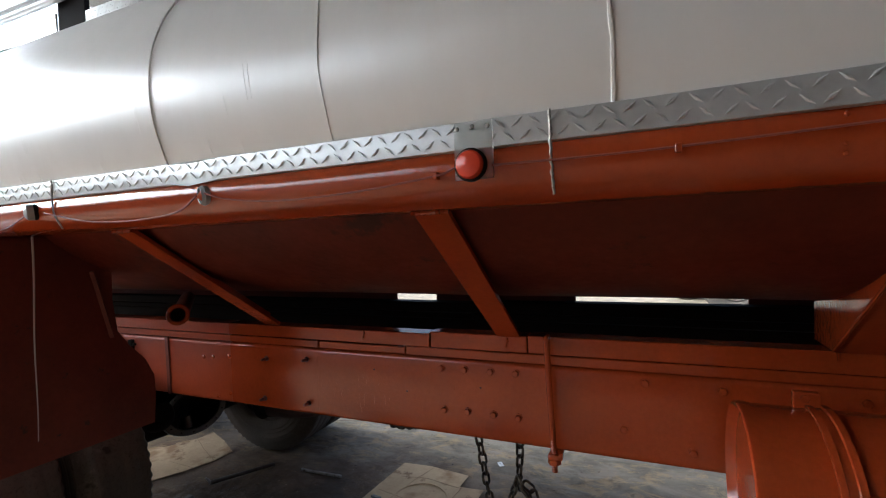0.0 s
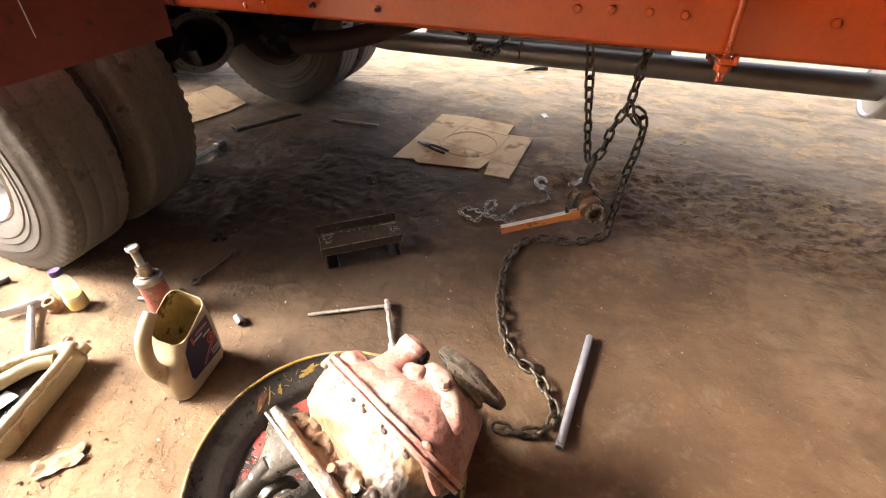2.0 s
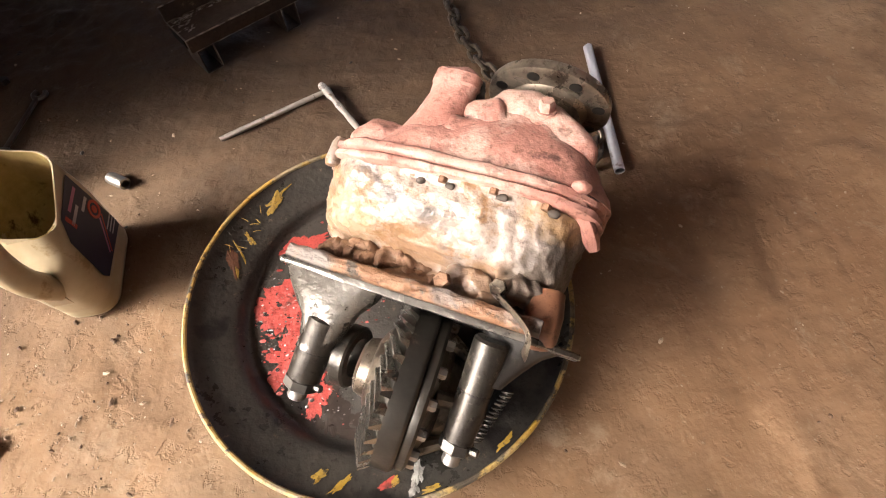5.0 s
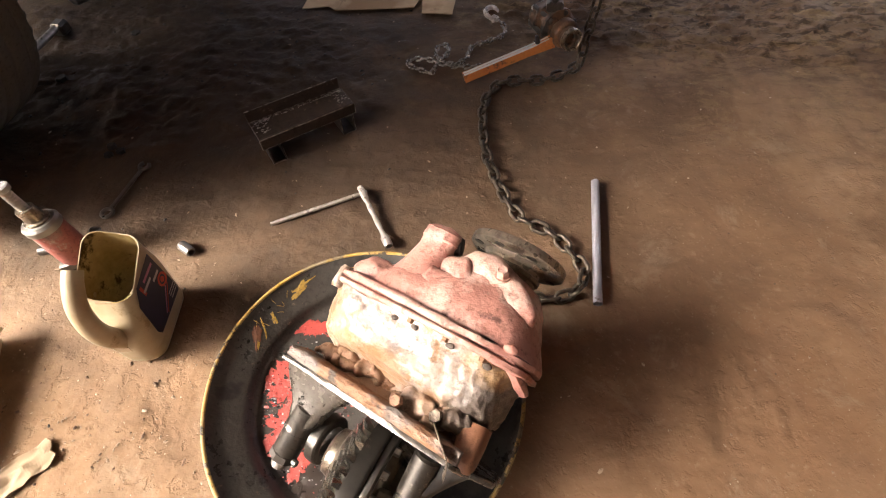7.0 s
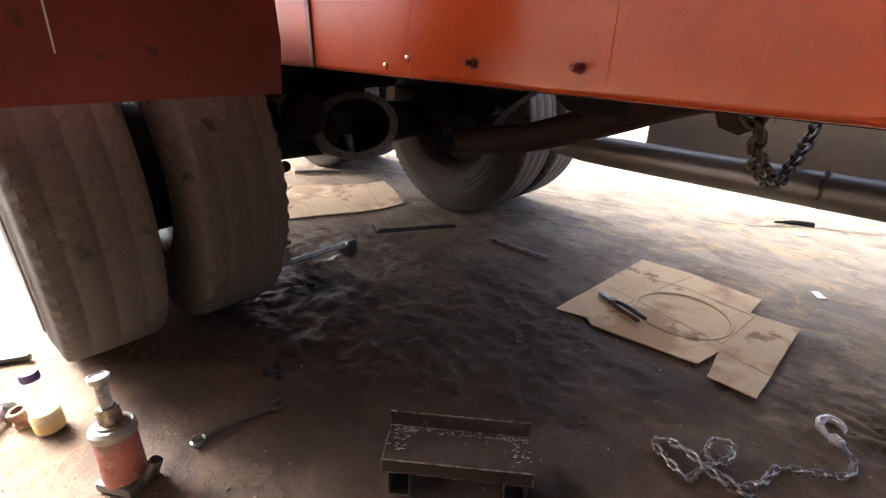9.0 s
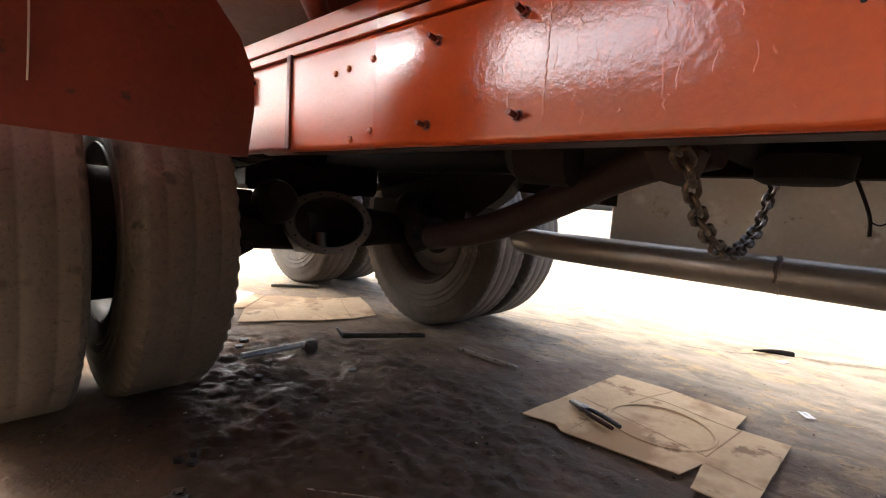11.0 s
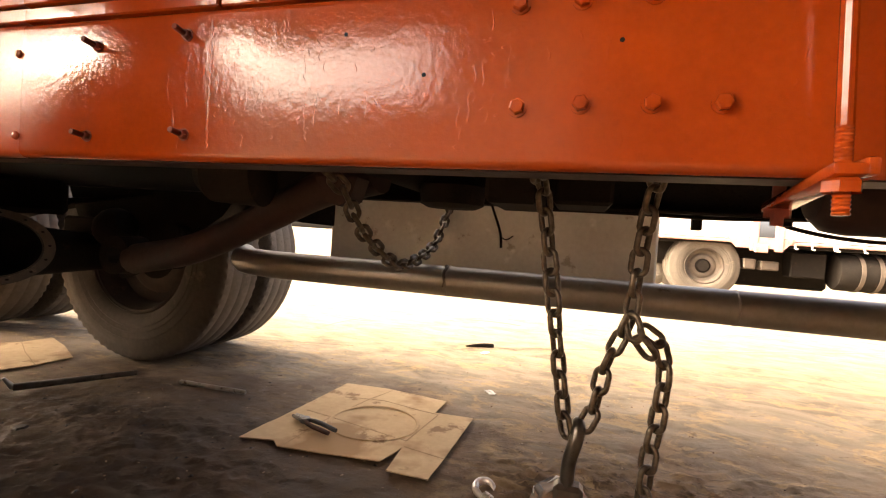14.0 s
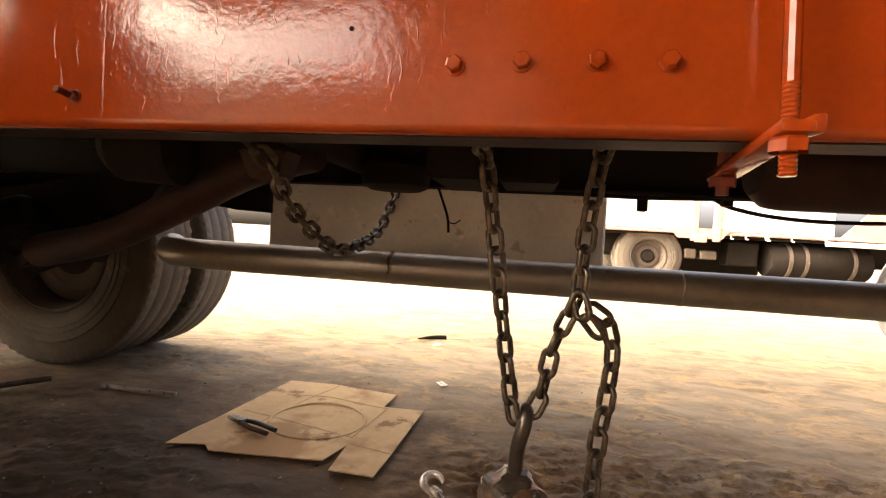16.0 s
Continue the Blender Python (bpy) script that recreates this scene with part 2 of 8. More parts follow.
ORANGE = mat("orange_hoist_paint", (0.55, 0.2, 0.05), (0.42, 0.14, 0.04), 12, (0.4, 0.6), bump=0.3, spots=(0.06, 0.042, 0.03), spot_scale=18, spot_cut=0.55)
HOIST_BROWN = mat("grimy_brown_hoist_casing", (0.2, 0.11, 0.06), (0.1, 0.065, 0.042), 14, (0.35, 0.6), metal=0.3, bump=0.5, spots=(0.22, 0.1, 0.04), spot_scale=22, spot_cut=0.58, more=(0.03, 0.024, 0.02), more_scale=18, more_cut=0.5)
CARD = mat("corrugated_cardboard", (0.58, 0.42, 0.24), (0.46, 0.325, 0.18), 4, (0.8, 0.95), bump=0.25, fine=45, spots=(0.26, 0.16, 0.08), spot_scale=6, spot_cut=0.58, more=(0.34, 0.21, 0.1), more_scale=3.6, more_cut=0.5)
CARD_EDGE = mat("cardboard_crease", (0.4, 0.28, 0.15), (0.3, 0.2, 0.105), 18, (0.9, 0.95), bump=0.1)
JUG = mat("cream_jug_plastic", (0.4, 0.325, 0.21), (0.31, 0.245, 0.15), 7, (0.33, 0.5), bump=0.12, spots=(0.25, 0.175, 0.085), spot_scale=12, spot_cut=0.58, more=(0.31, 0.225, 0.12), more_scale=5, more_cut=0.55)
JUG_PALE = mat("pale_cut_plastic", (0.68, 0.6, 0.45), (0.58, 0.5, 0.36), 30, (0.4, 0.6), bump=0.3)
JUG_OILY = mat("oil_wetted_jug_inside", (0.38, 0.285, 0.125), (0.22, 0.155, 0.06), 8, (0.15, 0.3), bump=0.1, spots=(0.07, 0.045, 0.018), spot_scale=9, spot_cut=0.56)
LABEL = mat("dark_blue_label", (0.012, 0.013, 0.03), (0.02, 0.02, 0.045), 9, (0.35, 0.5), bump=0.05, spots=(0.05, 0.045, 0.05), spot_cut=0.66)
LABEL_RED = mat("label_red", (0.5, 0.05, 0.02), (0.42, 0.05, 0.03), 9, (0.4, 0.5), bump=0)
LABEL_WHITE = mat("label_white", (0.5, 0.5, 0.5), (0.4, 0.4, 0.42), 9, (0.4, 0.5), bump=0)
LABEL_PINK = mat("label_pink", (0.45, 0.18, 0.28), (0.38, 0.14, 0.24), 9, (0.4, 0.5), bump=0)
JACK_RED = mat("worn_red_jack_paint", (0.30, 0.09, 0.07), (0.23, 0.075, 0.06), 12, (0.4, 0.6), bump=0.4, spots=(0.33, 0.24, 0.2), spot_scale=14, spot_cut=0.54, more=(0.14, 0.1, 0.085), more_scale=9, more_cut=0.54)
CAST_PINK = mat("primer_dusted_cast_iron", (0.44, 0.235, 0.19), (0.36, 0.155, 0.12), 9, (0.35, 0.65), bump=1.0, fine=45, spots=(0.47, 0.31, 0.255), spot_scale=8, spot_cut=0.5, more=(0.11, 0.05, 0.04), more_scale=26, more_cut=0.62, relief=0.01)
CAST_RUST = mat("flaking_rust", (0.27, 0.15, 0.085), (0.17, 0.09, 0.05), 16, (0.65, 0.9), bump=1.0, fine=55, spots=(0.07, 0.045, 0.03), spot_scale=20, more=(0.42, 0.31, 0.23), more_scale=14, more_cut=0.55, relief=0.012)
DISH_BLACK = mat("oily_black_dish_paint", (0.028, 0.026, 0.023), (0.055, 0.048, 0.04), 9, (0.18, 0.55), bump=1.0, fine=70, spots=(0.14, 0.11, 0.08), spot_scale=46, spot_cut=0.63, more=(0.012, 0.01, 0.009), more_scale=12, more_cut=0.54, relief=0.005)
DISH_YELLOW = mat("chipped_yellow_rim", (0.46, 0.27, 0.03), (0.36, 0.28, 0.14), 14, (0.5, 0.7), bump=0.6, spots=(0.05, 0.038, 0.026), spot_scale=22, spot_cut=0.5, more=(0.3, 0.24, 0.15), more_scale=11, more_cut=0.53)
DISH_RED = mat("spilt_red_paint", (0.44, 0.075, 0.06), (0.36, 0.055, 0.045), 14, (0.3, 0.5), bump=0.8, fine=120, spots=(0.06, 0.03, 0.026), spot_scale=70, spot_cut=0.64, more=(0.07, 0.035, 0.03), more_scale=22, more_cut=0.64)
WHITE_PAINT = mat("white_body_paint", (0.75, 0.73, 0.72), (0.68, 0.65, 0.64), 3, (0.4, 0.55), bump=0.05, spots=(0.5, 0.4, 0.36), spot_cut=0.68)
PINK_PAINT = mat("faded_red_body_paint", (0.5, 0.27, 0.235), (0.42, 0.2, 0.175), 3, (0.5, 0.6), bump=0.1, spots=(0.3, 0.14, 0.11), spot_scale=7, spot_cut=0.6)
REFLECTOR = mat("orange_red_lens", (0.7, 0.07, 0.025), (0.6, 0.05, 0.02), 20, (0.15, 0.25), bump=0.0, coat=0.5)
WIRE = mat("thin_red_cable", (0.3, 0.07, 0.045), (0.2, 0.05, 0.035), 10, (0.6, 0.7), bump=0.0)
CAST_DULL = mat("grease_soaked_grip", (0.06, 0.026, 0.018), (0.035, 0.018, 0.013), 20, (0.65, 0.85), bump=0.2, spec=0.2)
# surfaces of the unseen roof and walls that steer the light
ROOF = mat("unseen_roof_sheet", (0.34, 0.34, 0.33), (0.26, 0.245, 0.23), 2, (0.5, 0.7), metal=0.3, bump=0.1)
WALL_PALE = mat("pale_bounce_wall", (0.76, 0.69, 0.58), (0.62, 0.55, 0.45), 1.2, (0.85, 0.95), bump=0.3, spots=(0.42, 0.34, 0.27), spot_scale=2)
WALL_DARK = mat("dark_blocker_wall", (0.12, 0.085, 0.065), (0.08, 0.055, 0.045), 1.2, (0.85, 0.95), bump=0.3, spots=(0.1, 0.08, 0.06), spot_scale=2)
EDGE = mat("rubbed_bright_steel", (0.62, 0.6, 0.56), (0.4, 0.38, 0.35), 40, (0.25, 0.4), metal=0.5, bump=0.1)
FLANGE = mat("dusty_oily_flange_steel", (0.36, 0.3, 0.235), (0.12, 0.1, 0.076), 22, (0.2, 0.4), metal=0.7, bump=0.4, spots=(0.08, 0.06, 0.045), spot_scale=24, spot_cut=0.55)
PIPE_GREY = mat("blue_grey_steel_pipe", (0.42, 0.42, 0.46), (0.3, 0.3, 0.335), 12, (0.3, 0.45), metal=0.35, bump=0.2, spots=(0.14, 0.11, 0.09), spot_scale=18, spot_cut=0.6)
PEDESTAL = mat("oily_machined_steel", (0.075, 0.066, 0.055), (0.035, 0.031, 0.027), 14, (0.22, 0.42), metal=0.6, bump=0.5, spots=(0.16, 0.14, 0.115), spot_scale=26, spot_cut=0.58)
FLANGE_RUST = mat("rust_scaled_steel_plate", (0.2, 0.095, 0.045), (0.29, 0.165, 0.095), 18, (0.5, 0.8), metal=0.1, bump=1.0, fine=60, spots=(0.07, 0.05, 0.036), spot_scale=22, spot_cut=0.55, more=(0.2, 0.17, 0.15), more_scale=9, more_cut=0.53, relief=0.01)
PAPER = mat("torn_brown_paper", (0.36, 0.27, 0.17), (0.27, 0.195, 0.12), 10, (0.8, 0.9), bump=0.1)
WHITE_SCRAP = mat("white_paper", (0.75, 0.73, 0.7), (0.65, 0.63, 0.6), 10, (0.8, 0.9), bump=0.1)
PURPLE = mat("violet_cap_plastic", (0.05, 0.03, 0.12), (0.07, 0.04, 0.14), 10, (0.4, 0.5), bump=0)


def clear(name, color, rough=0.08, clearness=1.0):
    m = bpy.data.materials.new(name)
    m.use_nodes = True
    b = m.node_tree.nodes["Principled BSDF"]
    b.inputs["Base Color"].default_value = (*color, 1)
    b.inputs["Roughness"].default_value, b.inputs["IOR"].default_value = rough, 1.4
    b.inputs["Transmission Weight"].default_value = clearness
    return m


CLEAR = clear("cloudy_bottle_plastic", (0.88, 0.89, 0.85), 0.2, 0.85)
CLEAR_PLATE = clear("scratched_clear_plastic", (0.8, 0.8, 0.77), 0.3)
OIL_YELLOW = mat("yellow_oil", (0.6, 0.38, 0.02), (0.55, 0.33, 0.02), 5, (0.08, 0.12), bump=0)
OIL_DARK = mat("dirty_oil_film", (0.03, 0.022, 0.018), (0.05, 0.04, 0.035), 6, (0.03, 0.08), bump=0.15)


def ground_material():
    """Trodden earth and concrete: pale and dusty in the open, black with oil where the axle was stripped."""
    m = bpy.data.materials.new("oil_stained_dusty_floor")
    m.use_nodes = True
    nt = m.node_tree
    nd, ln = nt.nodes, nt.links
    bs = nd["Principled BSDF"]
    bs.inputs["Specular IOR Level"].default_value = 0.25
    tc = nd.new("ShaderNodeTexCoord")
    P = tc.outputs["Object"]

    def tex(sc, det=6.0, ro=0.62, dist=0.0, vec=None):
        n = nd.new("ShaderNodeTexNoise")
        n.inputs["Scale"].default_value, n.inputs["Detail"].default_value = sc, det
        n.inputs["Roughness"].default_value, n.inputs["Distortion"].default_value = ro, dist
        ln.new(vec or P, n.inputs["Vector"])
        return n.outputs["Fac"]

    def rng(v, lo, hi, a=0.0, b=1.0):
        r = nd.new("ShaderNodeMapRange")
        for k, x in zip((1, 2, 3, 4), (lo, hi, a, b)):
            r.inputs[k].default_value = x
        ln.new(v, r.inputs[0])
        return r.outputs[0]

    def mix(f, c1, c2):
        x = nd.new("ShaderNodeMix")
        x.data_type = "RGBA"
        ln.new(f, x.inputs[0])
        for sock, c in ((x.inputs[6], c1), (x.inputs[7], c2)):
            if isinstance(c, tuple):
                sock.default_value = (*c, 1)
            else:
                ln.new(c, sock)
        return x.outputs[2]

    def math2(op, a, b):
        x = nd.new("ShaderNodeMath")
        x.operation = op
        for sock, c in zip(x.inputs, (a, b)):
            if isinstance(c, float):
                sock.default_value = c
            else:
                ln.new(c, sock)
        return x.outputs[0]

    def blob(cx, cy, rx, ry, edge=0.5):
        """A stain or a painted patch of shade, with a ragged edge."""
        mp = nd.new("ShaderNodeMapping")
        mp.inputs["Location"].default_value = (-cx / rx, -cy / ry, 0)
        mp.inputs["Scale"].default_value = (1 / rx, 1 / ry, 0)
        ln.new(P, mp.inputs["Vector"])
        le = nd.new("ShaderNodeVectorMath")
        le.operation = "LENGTH"
        ln.new(mp.outputs[0], le.inputs[0])
        d = math2("ADD", le.outputs["Value"], rng(ragged, 0.25, 0.75, -0.45, 0.45))
        return rng(d, 1.0 - edge, 1.0 + edge, 1.0, 0.0)
    ragged = tex(3.2, 7.0, 0.65, 0.4)
    st = nd.new("ShaderNodeMapping")
    st.inputs["Scale"].default_value = (0.8, 1.5, 1)
    ln.new(P, st.inputs["Vector"])
    streak = tex(5.0, 6.0, 0.65, 0.6, st.outputs[0])
    big, midn, fine = tex(1.1, 5.0), tex(9.0), tex(70.0, 4.0)
    base = mix(rng(big, 0.38, 0.62), (0.265, 0.172, 0.102), (0.185, 0.11, 0.058))
    base = mix(rng(midn, 0.45, 0.75, 0.0, 0.6), base, (0.26, 0.185, 0.125))
    trodden = rng(nd_sep(nd, ln, P)[1], 1.1, 2.0)
    base = mix(math2("MULTIPLY", rng(streak, 0.48, 0.66, 0.0, 0.6), trodden), base, (0.29, 0.2, 0.105))
    base = mix(rng(tex(4.5, 9.0, 0.7, 0.3), 0.5, 0.62, 0.0, 0.55), base, (0.135, 0.09, 0.055))
    # reddish stain right of the dish, widened to paint in the soft shadow there
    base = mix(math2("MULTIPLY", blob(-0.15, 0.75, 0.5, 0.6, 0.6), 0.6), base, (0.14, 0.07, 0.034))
    base = mix(math2("MULTIPLY", blob(-0.35, 1.55, 0.5, 0.4, 0.7), 0.3), base, (0.18, 0.11, 0.062))
    base = mix(math2("MULTIPLY", blob(-0.95, 1.3, 0.8, 0.42, 0.7), 0.8), base, (0.1, 0.062, 0.036))
    base = mix(rng(fine, 0.6, 0.72, 0.0, 0.25), base, (0.085, 0.06, 0.04))
    base = mix(rng(tex(140.0, 3.0, 0.6), 0.64, 0.7, 0.0, 0.35), base, (0.34, 0.26, 0.185))
    base = mix(rng(tex(26.0, 8.0, 0.72, 0.2), 0.58, 0.68, 0.0, 0.3), base, (0.31, 0.22, 0.145))
    base = mix(rng(tex(17.0, 8.0, 0.75, 0.5), 0.62, 0.7, 0.0, 0.4), base, (0.105, 0.07, 0.045))
    base = mix(rng(tex(2.6, 8.0, 0.66, 0.8), 0.5, 0.6, 0.0, 0.5), base, (0.115, 0.066, 0.035))
    base = mix(rng(tex(3.7, 9.0, 0.7, 0.5), 0.56, 0.66, 0.0, 0.5), base, (0.3, 0.225, 0.155))
    yard = rng(math2("ADD", nd_sep(nd, ln, P)[1], rng(ragged, 0.25, 0.75, -0.6, 0.6)), 2.1, 3.1)
    base = mix(yard, base, mix(rng(streak, 0.42, 0.64), (0.235, 0.192, 0.14), (0.135, 0.107, 0.076)))
    # thin crust scuffed along the lorry, with broken edges
    st2 = nd.new("ShaderNodeMapping")
    st2.inputs["Scale"].default_value = (0.85, 1.5, 1)
    st2.inputs["Rotation"].default_value = (0, 0, radians(-8))
    ln.new(P, st2.inputs["Vector"])
    crust = rng(tex(6.0, 10.0, 0.76, 0.9, st2.outputs[0]), 0.52, 0.58)
    scuff = rng(tex(11.0, 9.0, 0.7, 0.8, st2.outputs[0]), 0.6, 0.65)
    sy = nd_sep(nd, ln, P)[1]
    under = math2("MULTIPLY", rng(sy, 1.4, 2.2), rng(sy, 4.5, 9.0, 1.0, 0.3))
    base = mix(math2("MULTIPLY", math2("MULTIPLY", crust, under), 0.6), base, (0.36, 0.25, 0.125))
    base = mix(math2("MULTIPLY", math2("MULTIPLY", scuff, under), 0.55), base, (0.08, 0.055, 0.036))
    st3 = nd.new("ShaderNodeMapping")
    st3.inputs["Scale"].default_value = (0.7, 1.9, 1)
    st3.inputs["Rotation"].default_value = (0, 0, radians(-8))
    ln.new(P, st3.inputs["Vector"])
    churned = tex(15.0, 10.0, 0.74, 0.6, st3.outputs[0])
    oil = blob(-1.8, 1.85, 1.05, 0.85, 0.4)
    # oil near the stand, spread southward to paint the wheels' shadow as well
    oil_and_shade = blob(-1.35, 1.32, 0.75, 0.5, 0.5)
    oil4 = blob(-1.22, 1.55, 0.85, 0.75, 0.5)
    oil3 = blob(0.3, 2.3, 1.2, 0.36, 0.5)
    o = math2("MAXIMUM", math2("MAXIMUM", oil, math2("MULTIPLY", oil_and_shade, 0.95)), math2("MULTIPLY", oil4, 0.92))
    base = mix(math2("MULTIPLY", o, rng(midn, 0.2, 0.7, 0.95, 0.75)), base, (0.085, 0.054, 0.033))
    base = mix(math2("MULTIPLY", oil, rng(midn, 0.3, 0.65, 0.85, 0.5)), base, (0.036, 0.024, 0.0155))
    base = mix(math2("MULTIPLY", oil3, rng(churned, 0.48, 0.58, 0.0, 0.8)), base, (0.065, 0.044, 0.026))
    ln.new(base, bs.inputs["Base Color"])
    rough = rng(o, 0.0, 1.0, 0.85, 0.74)
    rough = math2("ADD", rough, rng(midn, 0.3, 0.7, -0.08, 0.1))
    wet = math2("MULTIPLY", math2("MULTIPLY", oil, rng(tex(11.0, 8.0, 0.7, 0.5), 0.58, 0.66)), 0.25)
    rough = math2("SUBTRACT", rough, wet)
    puddle = math2("MULTIPLY", blob(-2.3, 1.9, 0.45, 0.3, 0.5), rng(tex(9.0, 6.0, 0.6, 0.3), 0.46, 0.56))
    rough = math2("SUBTRACT", rough, math2("MULTIPLY", puddle, 0.45))
    ln.new(rough, bs.inputs["Roughness"])
    flake = rng(tex(24.0, 3.0, 0.5, 0.1), 0.58, 0.7)
    h = math2("ADD", math2("MULTIPLY", midn, 0.4), math2("ADD", math2("MULTIPLY", fine, 0.03), math2("MULTIPLY", flake, 0.1)))
    pits = rng(tex(38.0, 3.0, 0.5, 0.1), 0.62, 0.72)
    h = math2("SUBTRACT", h, math2("MULTIPLY", pits, 0.14))
    scabs = rng(tex(13.0, 5.0, 0.55, 0.2), 0.6, 0.66)
    h = math2("ADD", h, math2("MULTIPLY", scabs, 0.16))
    scuffed = blob(-1.75, 0.2, 1.0, 0.75, 0.5)
    chips = rng(tex(23.0, 5.0, 0.6, 0.25), 0.57, 0.63)
    h = math2("SUBTRACT", h, math2("MULTIPLY", math2("MULTIPLY", chips, scuffed), 0.3))
    h = math2("ADD", h, math2("MULTIPLY", math2("MULTIPLY", streak, trodden), 0.4))
    h = math2("ADD", h, math2("MULTIPLY", math2("MULTIPLY", churned, rng(sy, 1.5, 2.2)), 0.7))
    h = math2("ADD", h, math2("MULTIPLY", rng(tex(19.0, 4.0, 0.5, 0.0), 0.45, 0.7), 0.16))
    h = math2("ADD", h, math2("MULTIPLY", math2("MULTIPLY", crust, under), -0.12))
    h = math2("ADD", h, math2("MULTIPLY", o, math2("MULTIPLY", tex(16.0, 9.0, 0.72, 0.4), 0.6)))
    bp = nd.new("ShaderNodeBump")
    bp.inputs["Strength"].default_value, bp.inputs["Distance"].default_value = 0.46, 0.02
    ln.new(h, bp.inputs["Height"])
    ln.new(bp.outputs[0], bs.inputs["Normal"])
    return m


def nd_sep(nd, ln, vec):
    s = nd.new("ShaderNodeSeparateXYZ")
    ln.new(vec, s.inputs[0])
    return s.outputs


GROUND = ground_material()
EARTH_DARK = mat("dirt_filled_crack", (0.07, 0.05, 0.034), (0.13, 0.095, 0.065), 30, (0.85, 0.95), bump=0.3)


# ---- the ground, and an unseen shed added to shape the light ----
def ground():
    bm = bmesh.new()
    nx, ny = 400, 400
    xs = [-3.0 + 4.6 * i / nx for i in range(nx + 1)]
    ys = [-0.4 + 4.6 * j / ny for j in range(ny + 1)]
    xs = [-900, -200, -60, -20, -8, -5] + xs + [3, 5, 8, 20, 60, 200, 900]
    ys = [-900, -200, -60, -20, -8, -4, -2] + ys + [5.2, 7, 10, 20, 60, 200, 900]

    def step(v, lo, hi):
        t = min(1.0, max(0.0, (v - lo) / (hi - lo)))
        return t * t * (3 - 2 * t)

    def relief(x, y):
        e = step(min(x + 3.0, 1.6 - x, y + 0.4, 4.2 - y), 0.0, 0.4)
        z = 0.005 * noise.fractal(V(x * 4, y * 4, 0), 0.9, 2.0, 3) - 0.003
        # flakes of trodden earth, broken off in steps
        f = noise.fractal(V(x * 7.5, y * 12, 5), 0.75, 2.1, 5)
        where = 0.35 + 0.65 * step(noise.noise(V(x * 1.3, y * 1.6, 9)), -0.1, 0.25)
        z += 0.0045 * where * step(f, 0.05, 0.11)
        # a dark churned strip beside the hoist
        churn = step(1 - ((x - 0.35) / 1.3) ** 2 - ((y - 2.3) / 0.42) ** 2, 0.0, 0.6)
        z += churn * 0.011 * step(noise.fractal(V(x * 15, y * 34, 2), 0.7, 2.1, 5), 0.05, 0.3)
        # crusted, oil-soaked earth where the axle was stripped
        lump = step(1 - ((x + 1.95) / 0.9) ** 2 - ((y - 1.85) / 0.6) ** 2, 0.0, 0.6)
        z += lump * (0.009 * noise.fractal(V(x * 8, y * 12, 3), 0.6, 2.2, 6) - 0.002 + 0.006 * step(noise.fractal(V(x * 13, y * 17, 8), 0.7, 2.1, 4), 0.05, 0.2))
        return e * z
    grid = []
    for y in ys:
        row = []
        for x in xs:
            z = relief(x, y) if -3.0 <= x <= 1.6 and -0.4 <= y <= 4.2 else 0.0
            row.append(bm.verts.new((x, y, z)))
        grid.append(row)
    for a, b in zip(grid, grid[1:]):
        for i in range(len(xs) - 1):
            bm.faces.new((a[i], a[i + 1], b[i + 1], b[i]))
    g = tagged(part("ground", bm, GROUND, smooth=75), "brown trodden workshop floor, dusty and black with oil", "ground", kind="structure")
    for pts, r in (([(-4.2, 2.62), (-2.35, 3.29), (-1.28, 3.66), (-0.92, 3.9), (0.2, 4.5), (2.0, 5.5)], 0.006), ([(-2.12, 3.9), (-2.09, 4.12), (-2.02, 4.35)], 0.007), ([(-1.7, 4.1), (-1.55, 4.16)], 0.006), ([(-1.28, 4.8), (-1.05, 4.84), (-0.86, 4.8)], 0.022)):
        path = smooth_path([(x, y, 0.0012 + relief(x, y) * (-3.0 <= x <= 1.6 and -0.4 <= y <= 4.2)) for x, y in pts], 14)
        path = [q + V(0, 0.006 * noise.noise(q * 7), 0) for q in path]
        part("floor_crack", tube(bmesh.new(), path, r, 6, flat=(r, 0.0008)), EARTH_DARK, g)
    return g


ground()


